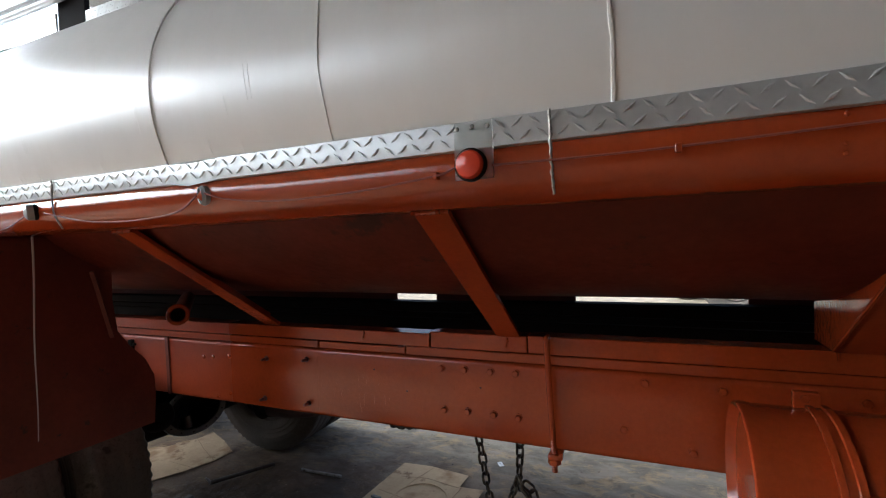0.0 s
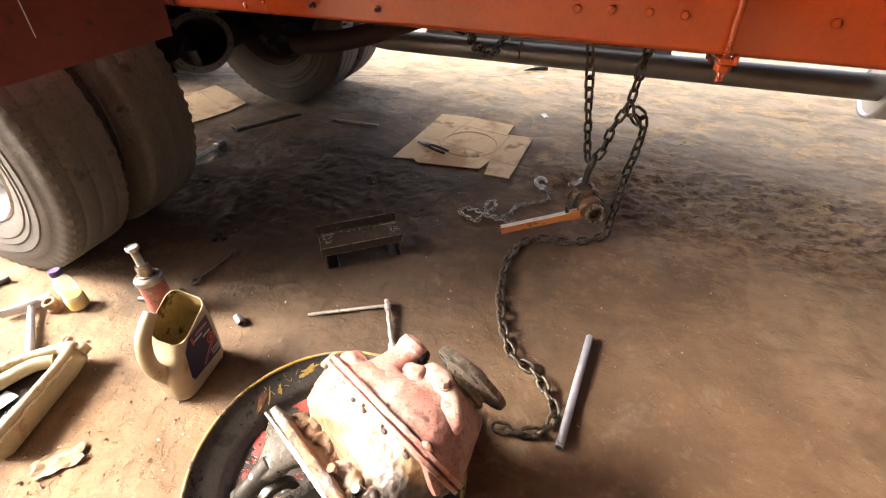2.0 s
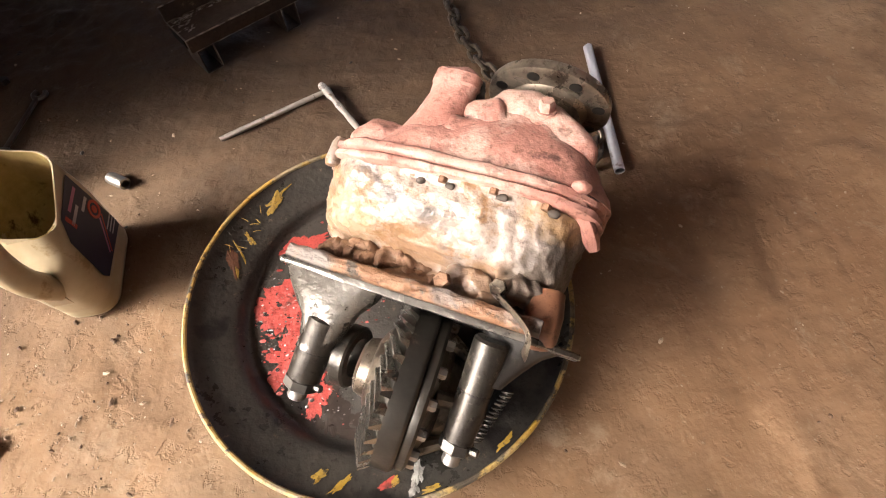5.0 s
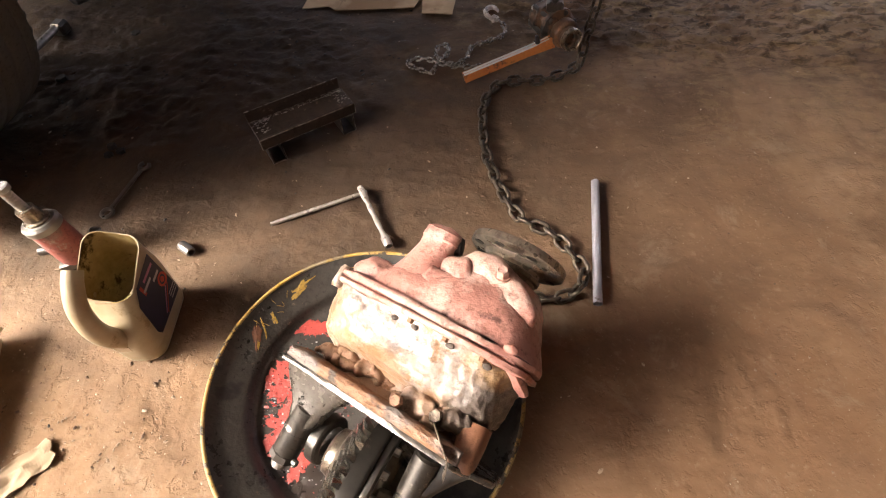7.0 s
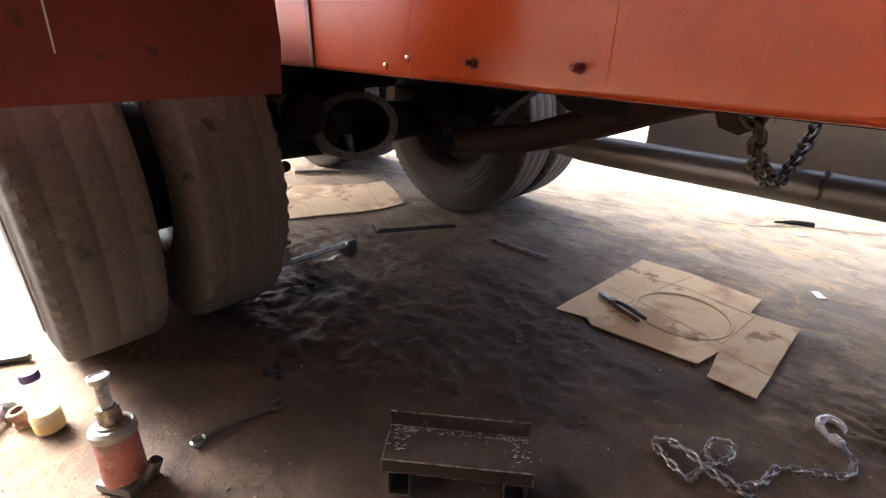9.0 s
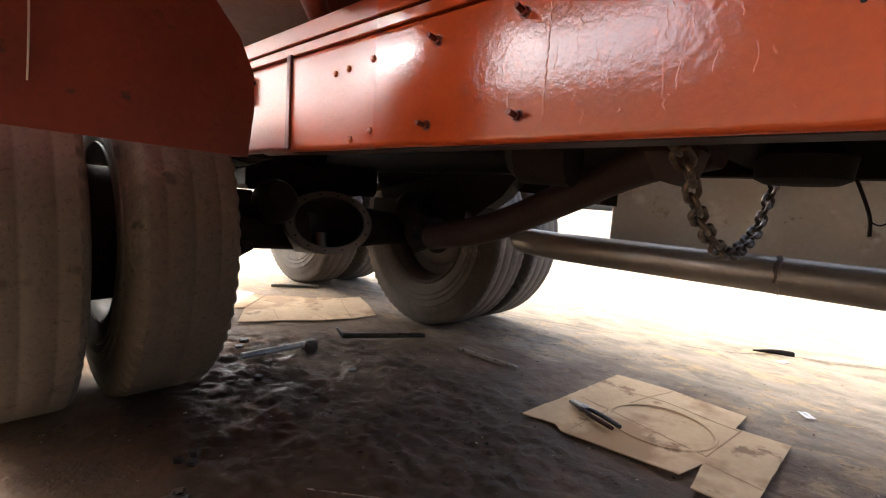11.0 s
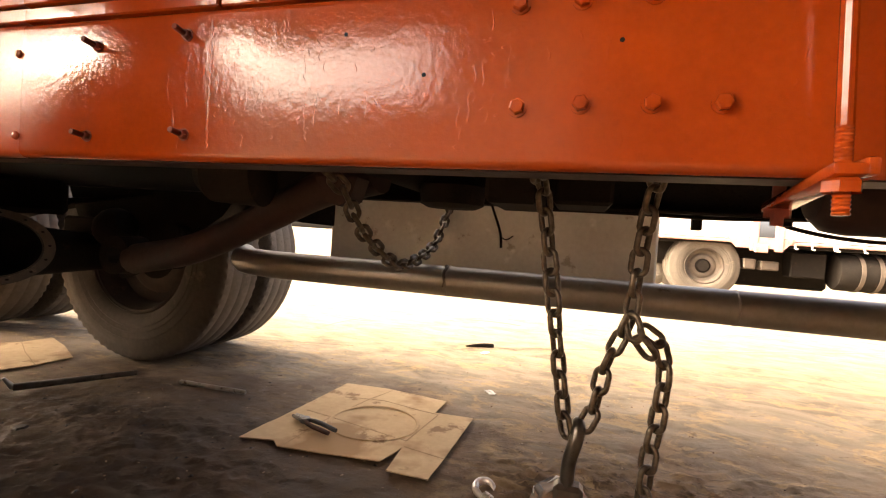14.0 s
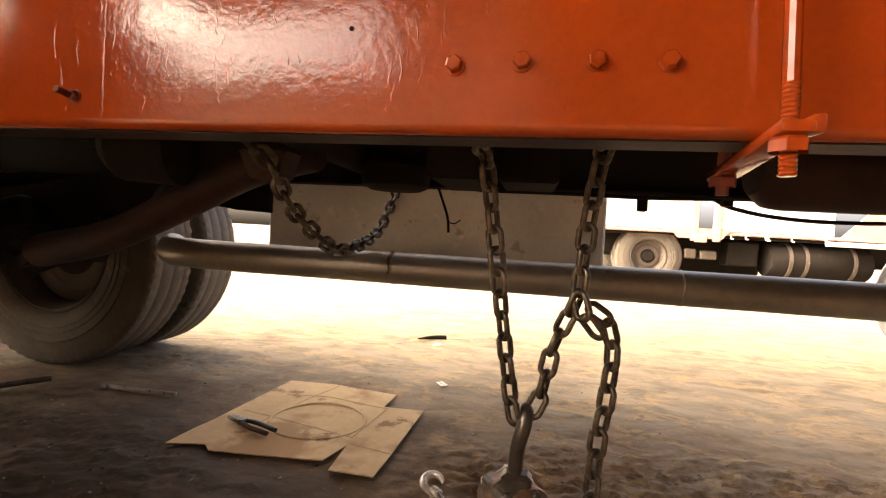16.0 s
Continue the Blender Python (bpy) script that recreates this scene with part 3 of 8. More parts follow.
def shed():
    # roof edges and walls stay out of view, placed to block or bounce light
    x0, x1, y0, y1 = -4.75, 9.0, -3.2, 3.4
    n = 140
    prof = [(x0 + (x1 - x0) * k / n, 3.4 + 0.14 * (x1 - x0) * k / n + 0.02 * math.cos(k * math.pi)) for k in range(n + 1)]
    bm = bmesh.new()
    rise = 0.066
    va = [bm.verts.new((x, y0, z)) for x, z in prof]
    vb = [bm.verts.new((x, y1, z + rise * (y1 - y0))) for x, z in prof]
    vc = [bm.verts.new((x, y0, z + 0.02)) for x, z in prof]
    vd = [bm.verts.new((x, y1, z + rise * (y1 - y0) + 0.02)) for x, z in prof]
    for k in range(n):
        bm.faces.new((va[k], va[k + 1], vb[k + 1], vb[k]))
        bm.faces.new((vc[k], vd[k], vd[k + 1], vc[k + 1]))
    tagged(part("ceiling", bm, ROOF), "corrugated roof on open sides, unseen, edges set to shape the light", "roof", kind="structure")
    for name, x2, x3, z, material, label in (("wall_south_4", -14.0, -5.4, 3.2, WALL_DARK, "added dark wall, unseen, cutting glare on the rail"), ("wall_south", -5.4, -2.4, 2.15, WALL_PALE, "added low pale wall, unseen, leaving a gap of bright sky"), ("wall_south_2", -2.4, -0.5, 5.2, WALL_PALE, "added tall pale wall, unseen, bouncing light onto the lorry"), ("wall_south_3", -0.5, 4.45, 5.2, WALL_DARK, "added dark wall, unseen, keeping light off the right side")):
        tagged(part(name, box(bmesh.new(), (x2, -3.45, -0.2), (x3, -3.2, z)), material), label, "wall", kind="structure")
    bm = box(bmesh.new(), (4.2, -3.2, -0.2), (4.45, 3.2, 5.2))
    tagged(part("wall_east", bm, WALL_DARK), "added dark wall, unseen, keeping light off the right side", "wall", kind="structure")


shed()


# ---- the tanker lorry ----
TC_Y, TC_Z, TA, TB = 2.05, 1.895, 1.06, 0.645      # tank's oval section
X_REAR, X_FRONT = -5.4, 3.2
lorry = thing("tanker_lorry", "red and silver tanker lorry with one wheel axle stripped", "lorry")


def oval(z, side=-1, grow=0.0):
    """y of the tank's skin at a height."""
    return TC_Y + side * (TA + grow) * math.sqrt(max(0.0, 1 - ((z - TC_Z) / (TB + grow)) ** 2))


def tank():
    a0 = math.asin((1.66 - TC_Z) / TB)

    def skin(angles, name, material, label, tb):
        bm = bmesh.new()
        xs = [X_REAR + (X_FRONT - X_REAR) * k / 60 for k in range(61)]
        rows = []
        for x in xs:
            row = []
            for a in angles:
                d = 0.004 * noise.noise(V(x * 0.9, a * 2, 1.7))
                row.append(bm.verts.new((x, TC_Y - (TA + d) * math.cos(a), TC_Z + (tb + d) * math.sin(a))))
            rows.append(row)
        for p, q in zip(rows, rows[1:]):
            for k in range(len(angles) - 1):
                bm.faces.new((p[k], q[k], q[k + 1], p[k + 1]))
        for row in (rows[0], rows[-1]):
            c = bm.verts.new((row[0].co.x, TC_Y, TC_Z + (0.15 if material is TANK_SILVER else -0.35)))
            for k in range(len(angles) - 1):
                bm.faces.new((c, row[k], row[k + 1]))
        return part(name, bm, material, lorry, label, smooth=50)
    up = [a0 + (math.pi - 2 * a0) * k / 48 for k in range(49)]
    down = [math.pi - a0 + (math.pi + 2 * a0) * k / 40 for k in range(41)]
    shell = skin(up, "tank_shell", TANK_SILVER, "silver-painted oval tank shell", TB)
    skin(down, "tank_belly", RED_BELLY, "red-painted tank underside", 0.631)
    # weld seams round the shell
    for x, r in ((-1.023, 0.0024), (0.068, 0.004), (-0.5, 0.0018), (1.2, 0.005), (-2.2, 0.0045), (-3.4, 0.0045)):
        bm = bmesh.new()
        pts = [(x + 0.004 * noise.noise(V(a * 9, x, 0)), TC_Y - (TA + 0.001) * math.cos(a), TC_Z + (TB + 0.001) * math.sin(a)) for a in [a0 + 2.0 * k / 80 for k in range(81)]]
        tube(bm, pts, lambda t, r=r, x=x: r * (1 + 0.45 * noise.noise(V(t * 60, x, 2))), 6)
        part("weld_seam", bm, TANK_SILVER, shell)
    # runs in the paint
    rnd = random.Random(4)
    for k in range(12):
        x, z = rnd.uniform(-1.9, -0.6), rnd.uniform(1.73, 1.95)
        bm = bmesh.new()
        l = rnd.uniform(0.03, 0.1)
        pts = [(x + 0.004 * t, oval(z - l * t, -1, 0.0005), z - l * t) for t in [j / 8 for j in range(9)]]
        tube(bm, pts, lambda t: 0.0002 + 0.0004 * math.sin(min(1, t * 1.02) * math.pi) ** 0.7, 6, flat=None)
        part("paint_run", bm, TANK_SILVER, shell)


tank()


def tread_strip():
    bm = bmesh.new()
    rows = []
    n = 160
    for k in range(n + 1):
        x = X_REAR + (X_FRONT - X_REAR) * k / n
        w = 0.004 * noise.noise(V(x * 3, 0, 0))
        dent = 0.010 * math.exp(-((x + 0.93) / 0.06) ** 2)
        rows.append([bm.verts.new((x, y + w, z)) for y, z in ((1.034, 1.661 + 0 * dent), (1.020, 1.664 - dent), (1.018, 1.690), (1.020, 1.714 - dent * 0.5), (1.032, 1.7175), (1.046, 1.712))])
    for a, b in zip(rows, rows[1:]):
        for j in range(5):
            bm.faces.new((a[j], b[j], b[j + 1], a[j + 1]))
    strip = part("tread_plate_strip", bm, TREAD, lorry, "dented aluminium tread plate edge strip", smooth=50)
    rnd = random.Random(2)
    bm = bmesh.new()
    x, k = -2.9, 0
    while x < 1.6:
        for row in range(2):
            s = 1 if (k + row) % 2 else -1
            c = V(x + 0.0155 * row + rnd.uniform(-0.002, 0.002), 1.0165 + 0.004 * noise.noise(V(x * 3, 0, 0)), 1.678 + 0.024 * row)
            d = V(0.0105, 0, 0.0088 * s)
            q = V(0.0021, 0, -0.0028 * s)
            top = V(0, -0.0026, 0)
            vs = [bm.verts.new(c - d), bm.verts.new(c + q), bm.verts.new(c + d), bm.verts.new(c - q)]
            ve = [bm.verts.new(c - d * 0.6 + top), bm.verts.new(c + q * 0.4 + top), bm.verts.new(c + d * 0.6 + top), bm.verts.new(c - q * 0.4 + top)]
            bm.faces.new(ve)
            for j in range(4):
                bm.faces.new((vs[j], vs[(j + 1) % 4], ve[(j + 1) % 4], ve[j]))
        x += 0.031
        k += 1
    tagged(part("tread_lug", bm, TREAD, strip), kind="stuff")
    for x in (-0.037, -1.52, 0.95):
        bm = bmesh.new()
        pts = [(x + 0.004 * noise.noise(V(z * 90, x, 5)), 1.0155 if z > 1.62 else 1.0155 + (1.62 - z) * 0.45, z) for z in [1.716 - 0.145 * j / 30 for j in range(31)]]
        tube(bm, pts, lambda t: 0.0028 * (1 + 0.9 * noise.noise(V(t * 31, 3, 2))), 6)
        part("weld_seam", bm, WELD, strip)
    # red side rail under the strip
    bm = bmesh.new()
    prof = [(1.030, 1.662), (1.021, 1.65), (1.019, 1.625), (1.026, 1.60), (1.046, 1.577), (1.075, 1.562), (1.11, 1.556), (1.16, 1.56), (1.10, 1.655)]
    rows = []
    for k in range(121):
        x = X_REAR + (X_FRONT - X_REAR) * k / 120
        rows.append([bm.verts.new((x, y + 0.003 * noise.noise(V(x * 2.2, y * 5, 3)), z)) for y, z in prof])
    for a, b in zip(rows, rows[1:]):
        for j in range(len(prof) - 1):
            bm.faces.new((a[j], b[j], b[j + 1], a[j + 1]))
    side = part("side_rail", bm, RED, lorry, "rolled red side rail under the tread strip", smooth=60)
    # red weld line and small studs
    for x in (0.37, -2.0):
        for z in (1.652, 1.635, 1.612, 1.598):
            bm = bmesh.new()
            lathe(bm, [(0.004, 0), (0.003, 0.003), (0, 0.004)], Matrix.Translation((x, 1.0185 if z > 1.62 else 1.024, z)) @ basis((0, -1, 0)), 8)
            part("stud", bm, RED, side)


tread_strip()


def marker_lamp(x, lit=True, body=True):
    holder = bmesh.new()
    box(holder, (x - 0.033, 1.0075, 1.606), (x + 0.042, 1.0105, 1.712), 0.001)
    h = part("lamp_bracket", holder, CLEAR_PLATE, lorry, "clear plastic plate holding a marker lamp")
    h.visible_shadow = False
    for dx, z in ((-0.026, 1.70), (0.033, 1.70), (0.004, 1.702), (-0.028, 1.618)):
        part("rivet", lathe(bmesh.new(), [(0.0045, 0), (0.0035, 0.003), (0, 0.004)], Matrix.Translation((x + dx, 1.0075, z)) @ basis((0, -1, 0)), 10), STEEL, h)
    m = Matrix.Translation((x, 1.006, 1.632)) @ basis((0, -1, 0))
    bm = lathe(bmesh.new(), [(0.031, 0), (0.031, 0.006), (0.028, 0.008), (0, 0.008)], m, 28)
    part("lamp_base", bm, BLACK, h)
    bm = bmesh.new()
    m2 = m @ Matrix.Translation((0, 0, 0.008))
    lathe(bm, [(0.0265, 0), (0.0262, 0.006), (0.023, 0.011), (0.012, 0.0135), (0, 0.014)], m2, 28)
    for i in range(-5, 6):
        for j in range(-5, 6):
            if i * i + j * j < 22:
                z = 0.0125 - 0.00016 * (i * i + j * j)
                lathe(bm, [(0.0017, 0), (0, 0.0015)], m2 @ Matrix.Translation((i * 0.0042, j * 0.0042, z)), 4)
    part("lens", bm, REFLECTOR, h, "round orange-red ribbed lens")


def side_lamp(x, lens):
    """A dark stub lamp without bracket, under the strip."""
    m = Matrix.Translation((x, 1.03, 1.628)) @ basis((-0.45, -1, -0.1))
    bm = lathe(bmesh.new(), [(0.0, -0.02), (0.022, -0.02), (0.025, 0.012), (0.02, 0.02), (0.017, 0.019), (0.016, 0.01), (0, 0.01)], m, 20)
    h = part("lamp_socket", bm, BLACK if lens else RIM, lorry, "marker lamp in a black holder" if lens else "grey empty marker lamp socket")
    if lens:
        part("lens", lathe(bmesh.new(), [(0.024, 0.01), (0.024, 0.03), (0.014, 0.037), (0, 0.039)], m, 20), RIM, h, "pale dusty lens")


marker_lamp(-0.18)
side_lamp(-0.885, False)
side_lamp(-1.62, True)
# sagging lamp cable
for pts in ([(-0.21, 1.003, 1.63), (-0.26, 1.008, 1.618), (-0.45, 1.012, 1.602), (-0.65, 1.012, 1.598), (-0.8, 1.010, 1.612), (-0.87, 1.008, 1.63)],
            [(-0.9, 1.008, 1.625), (-0.98, 1.012, 1.59), (-1.15, 1.014, 1.578), (-1.35, 1.014, 1.585), (-1.55, 1.006, 1.62)],
            [(-0.14, 1.004, 1.628), (0.1, 1.010, 1.628), (0.4, 1.010, 1.636), (0.9, 1.010, 1.655), (1.4, 1.012, 1.64)],
            [(-1.64, 1.006, 1.62), (-1.8, 1.012, 1.58), (-2.1, 1.014, 1.57), (-2.5, 1.01, 1.61)]):
    part("lamp_cable", tube(bmesh.new(), smooth_path(pts, 8), 0.0022, 6), WIRE, lorry, "thin red cable")
for x, z in ((-0.255, 1.62), (0.16, 1.628)):
    part("cable_clip", box(bmesh.new(), (x - 0.005, 1.006, z - 0.008), (x + 0.005, 1.02, z + 0.006), 0.001), RED, lorry)


def strut(x0, x1, xb0, xb1):
    """A bent plate strut from the side rail down to the chassis."""
    bm = bmesh.new()
    top, bot = V(0, 1.104, 1.553), V(0, 1.69, 1.158)
    d = (bot - top).normalized()
    nrm = V(0, -d.z, d.y) * -1
    t = 0.012
    for (a, b, e0, e1) in ((x0, x0 + 0.008, xb0, xb0 + 0.008), (x0 + 0.008, x1, xb0 + 0.008, xb1)):
        deep = 0.05 if b - a < 0.01 else t
        vs = []
        for p, xa, xb in ((top, a, b), (bot, e0, e1)):
            for q in (V(0, 0, 0), -nrm * deep):
                for x in (xa, xb):
                    vs.append(bm.verts.new(V(x, p.y, p.z) + q))
        for f in ((0, 1, 3, 2), (4, 6, 7, 5), (0, 4, 5, 1), (2, 3, 7, 6), (0, 2, 6, 4), (1, 5, 7, 3)):
            bm.faces.new([vs[i] for i in f])
    s = part("strut", bm, RED, lorry, smooth=0)
    bm = tube(bmesh.new(), [(x0 - 0.004 + (x1 - x0 + 0.008) * k / 12, 1.098 + 0.003 * math.sin(k * 2.3), 1.555) for k in range(13)], lambda t: 0.005 + 0.0015 * math.sin(t * 40), 6)
    part("weld_seam", bm, RED, s)


strut(-0.352, -0.272, -0.356, -0.278)
strut(-1.378, -1.298, -1.378, -1.298)
strut(-2.6, -2.52, -2.6, -2.52)


def saddle(x):
    """Wide folded saddle plate between tank and chassis."""
    bm = bmesh.new()
    prism(bm, [(1.69, 1.162), (1.12, 1.56), (1.30, 1.50), (1.6, 1.33), (1.85, 1.27), (1.85, 1.162)], "x", x, x + 0.012)
    s = part("saddle_plate", bm, RED, lorry, "folded red saddle plate", smooth=0)
    bm = bmesh.new()
    for a, b in (((1.69, 1.162), (1.12, 1.56)),):
        vs = [bm.verts.new((xx, y, z)) for xx in (x - 0.0, x + 0.16) for y, z in (a, b, (b[0] + 0.01, b[1] + 0.012), (a[0] + 0.01, a[1] + 0.012))]
        for f in ((0, 1, 5, 4), (3, 7, 6, 2), (0, 4, 7, 3), (1, 2, 6, 5), (0, 3, 2, 1), (4, 5, 6, 7)):
            bm.faces.new([vs[i] for i in f])
    part("saddle_flange", bm, RED, s, smooth=0)
    part("weld_drip", tube(bmesh.new(), [(x + 0.006, 1.684, 1.165 - 0.005 * k) for k in range(6)], lambda t: 0.0055 * (1 - 0.5 * t), 6), RED, s)
    part("weld_seam", tube(bmesh.new(), [(x - 0.003, 1.69 - 0.57 * t, 1.166 + 0.398 * t) for t in [k / 20 for k in range(21)]], 0.004, 6), RED, s)


saddle(0.55)
saddle(-3.3)
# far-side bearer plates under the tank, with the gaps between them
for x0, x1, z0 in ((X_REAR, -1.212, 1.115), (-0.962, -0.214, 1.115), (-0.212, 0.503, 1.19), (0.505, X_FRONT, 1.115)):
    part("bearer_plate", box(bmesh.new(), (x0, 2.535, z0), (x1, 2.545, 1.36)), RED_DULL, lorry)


def chassis():
    def c_rail(y, s, x0, x1, z0=0.786, z1=1.064):
        """A pressed channel with rounded corners; s: the side to which its flanges point."""
        r, w, t = 0.016, 0.08, 0.008
        out = [(y + s * w, z0)] + [(y + s * (r - r * math.sin(a)), z0 + r - r * math.cos(a)) for a in [0.5 * math.pi * k / 5 for k in range(6)]]
        out += [(y + s * (r - r * math.cos(a)), z1 - r + r * math.sin(a)) for a in [0.5 * math.pi * k / 5 for k in range(6)]] + [(y + s * w, z1)]
        inn = [(y + s * w, z1 - t), (y + s * t * 1.5, z1 - t), (y + s * t, z1 - 1.5 * t), (y + s * t, z0 + 1.5 * t), (y + s * t * 1.5, z0 + t), (y + s * w, z0 + t)]
        return prism(bmesh.new(), out + inn, "x", x0, x1)
    near = part("chassis_rail", c_rail(1.71, 1, -2.02, X_FRONT), RED_RAIL, lorry, "glossy red pressed-steel chassis rail with paint runs", smooth=40)
    part("chassis_rail", c_rail(1.713, 1, X_REAR, -2.026), RED_RAIL, lorry)
    # far rail and its packing strips are matte black, the near ones red
    part("chassis_rail", c_rail(2.51, -1, X_REAR, X_FRONT), BLACK, lorry, "black far chassis rail")
    # plate joint and hanger bar
    part("joint_bar", box(bmesh.new(), (-2.035, 1.702, 0.79), (-2.012, 1.709, 1.07), 0.002), RED_DULL, lorry)
    part("hanger_bracket", box(box(bmesh.new(), (-2.30, 1.694, 0.95), (-2.275, 1.712, 1.04), 0.002), (-2.315, 1.698, 1.01), (-2.26, 1.711, 1.022), 0.002), BLACK, lorry)
    # packing strips over the rail
    for x0, x1, z0, z1, y in ((-0.72, X_FRONT, 1.067, 1.098, 1.712), (-1.12, -0.724, 1.067, 1.094, 1.714), (X_REAR, -1.124, 1.067, 1.096, 1.712),
                              (X_REAR, -0.62, 1.1, 1.15, 1.708), (-0.616, -0.262, 1.101, 1.157, 1.71), (-0.258, X_FRONT, 1.101, 1.16, 1.709)):
        part("packing_strip", box(bmesh.new(), (x0, y, z0), (x1, y + 0.075, z1), 0.003), RED_RAIL, lorry, "red steel packing strip")
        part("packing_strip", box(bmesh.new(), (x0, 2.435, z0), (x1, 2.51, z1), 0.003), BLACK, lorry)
    for x in (-0.62, -0.33, -0.9):
        part("weld_tack", tube(bmesh.new(), [(x + 0.003 * math.sin(k), 1.706, 1.15 - 0.006 * k) for k in range(6)], lambda t: 0.004 + 0.001 * math.sin(t * 20), 6), RED, near)
    # thin strip coloured dark to stand for shade below the rail's rounded edge
    part("lower_flange", box(bmesh.new(), (-2.02, 1.728, 0.784), (X_FRONT, 1.792, 0.7855)), RED_DARK, near, "dark red strip painting in the shade under the rail")
    # bolts
    m = basis((0, -1, 0))
    rnd = random.Random(7)
    spots = [(-0.57, 0.877), (-0.48, 0.881), (-0.385, 0.881), (-0.298, 0.88), (-0.575, 1.028), (-0.487, 1.029), (-0.391, 1.03), (-0.302, 1.031),
             (0.034, 0.885), (0.097, 1.035), (0.222, 0.84), (0.30, 1.03), (0.62, 0.885), (0.62, 1.03), (0.75, 0.885), (0.75, 1.03)]
    for x, z in spots:
        bm = hexhead(bmesh.new(), Matrix.Translation((x, 1.71, z)) @ m @ Matrix.Rotation(rnd.uniform(0, 1), 4, "Z"), 0.0118, 0.010, 0.0025)
        part("bolt", bm, RED, near)
    for x, z in ((-1.184, 1.016), (-1.182, 0.834), (-1.40, 1.005), (-1.42, 0.83)):
        bm = hexhead(bmesh.new(), Matrix.Translation((x, 1.71, z)) @ m @ Matrix.Rotation(rnd.uniform(0, 1), 4, "Z"), 0.0095, 0.008, 0.001)
        rod(bm, (x, 1.70, z), (x + 0.003, 1.676, z + 0.002), 0.0055, bevel=0.001)
        part("stud", bm, RED_DULL, near)
    for x, z in ((-1.62, 1.0), (-1.72, 0.99), (-1.78, 0.985), (-1.62, 0.83), (-1.70, 0.81)):
        part("rivet", lathe(bmesh.new(), [(0.009, 0), (0.008, 0.004), (0.004, 0.006), (0, 0.0065)], Matrix.Translation((x, 1.71, z)) @ m, 12), RED, near)
    for x, z in ((-0.43, 0.97), (-0.72, 0.93), (-0.86, 1.0)):
        part("pin_hole", lathe(bmesh.new(), [(0.0035, 0), (0.0035, 0.0006), (0, 0.0006)], Matrix.Translation((x, 1.7098, z)) @ m, 10), BLACK, near)
    # runs and sags in the thick paint
    for k in range(90):
        x = rnd.choice((rnd.uniform(-1.3, -0.2), rnd.gauss(-1.06, 0.06), rnd.gauss(-0.9, 0.05), rnd.gauss(-0.62, 0.02)))
        l = rnd.choice((0.006, 0.01, 0.016, 0.03, 0.05)) * rnd.uniform(0.7, 1.2)
        z = rnd.uniform(0.805 + l, 1.045)
        w = rnd.uniform(0.0004, 0.0010)
        bm = bmesh.new()
        pts = [(x + 0.002 * math.sin(t * 5 + k), 1.7100, z - l * t) for t in [j / 7 for j in range(8)]]
        tube(bm, pts, lambda t: 0.0004 + 1.6 * w * (0.35 + 0.65 * t) * (1 if t < 0.95 else 0.5), 8)
        for v in bm.verts:
            v.co.y = 1.7102 + (v.co.y - 1.7100) * 0.45
        part("paint_run", bm, RED, near)
    # weld bead up the rail where a repair plate begins
    bead = tube(bmesh.new(), [(-1.13 + 0.004 * noise.noise(V(k * 0.7, 0, 0)), 1.7095, 0.81 + 0.23 * k / 40) for k in range(41)], lambda t: 0.0022 + 0.0014 * noise.noise(V(t * 40, 1, 1)), 8)
    for v in bead.verts:
        v.co.y = 1.7102 + (v.co.y - 1.7095) * 0.4
    part("weld_seam", bead, RED, near)
    # U-bolt with its clamp
    bm = bmesh.new()
    tube(bm, smooth_path([(-0.19, 1.70, 1.163), (-0.19, 1.678, 1.160), (-0.189, 1.672, 1.14), (-0.184, 1.672, 1.0), (-0.178, 1.672, 0.84)], 6), lambda t: 0.0105 if t < 0.45 else 0.0095, 10)
    ub = part("u_bolt", bm, RED, lorry, "red U-bolt holding the tank to the rail")
    bm = bmesh.new()
    prof = []
    for k in range(40):
        prof += [(0.0098 if k % 2 else 0.0086, 0.0027 * k)]
    lathe(bm, [(0, 0)] + prof + [(0, 0.0027 * 40)], Matrix.Translation((-0.1745, 1.672, 0.735)) @ basis((-0.03, 0, 1)), 12)
    part("thread", bm, RED, ub)
    part("nut", hexhead(bmesh.new(), Matrix.Translation((-0.1755, 1.672, 0.762)), 0.021, 0.017), RED, ub)
    bm = bmesh.new()
    box(bm, (-0.194, 1.652, 0.78), (-0.157, 1.872, 0.796), 0.005, Matrix.Translation((0, 1.672, 0.79)) @ Matrix.Rotation(radians(-8), 4, "X") @ Matrix.Translation((0, -1.672, -0.792)), 2)
    box(bm, (-0.16, 1.653, 0.781), (-0.147, 1.69, 0.803), 0.004, None, 2)
    part("clamp_plate", bm, RED, ub, "bent red clamp plate")
    bm = rod(bmesh.new(), (-0.178, 1.845, 0.73), (-0.178, 1.845, 0.80), 0.009)
    hexhead(bm, Matrix.Translation((-0.178, 1.845, 0.742)), 0.019, 0.016)
    part("inner_nut", bm, RED_DULL, ub)
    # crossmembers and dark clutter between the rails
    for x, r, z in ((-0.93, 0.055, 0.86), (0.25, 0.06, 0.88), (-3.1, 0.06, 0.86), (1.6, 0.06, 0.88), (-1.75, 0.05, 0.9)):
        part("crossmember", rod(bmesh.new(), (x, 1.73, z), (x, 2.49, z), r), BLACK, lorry)
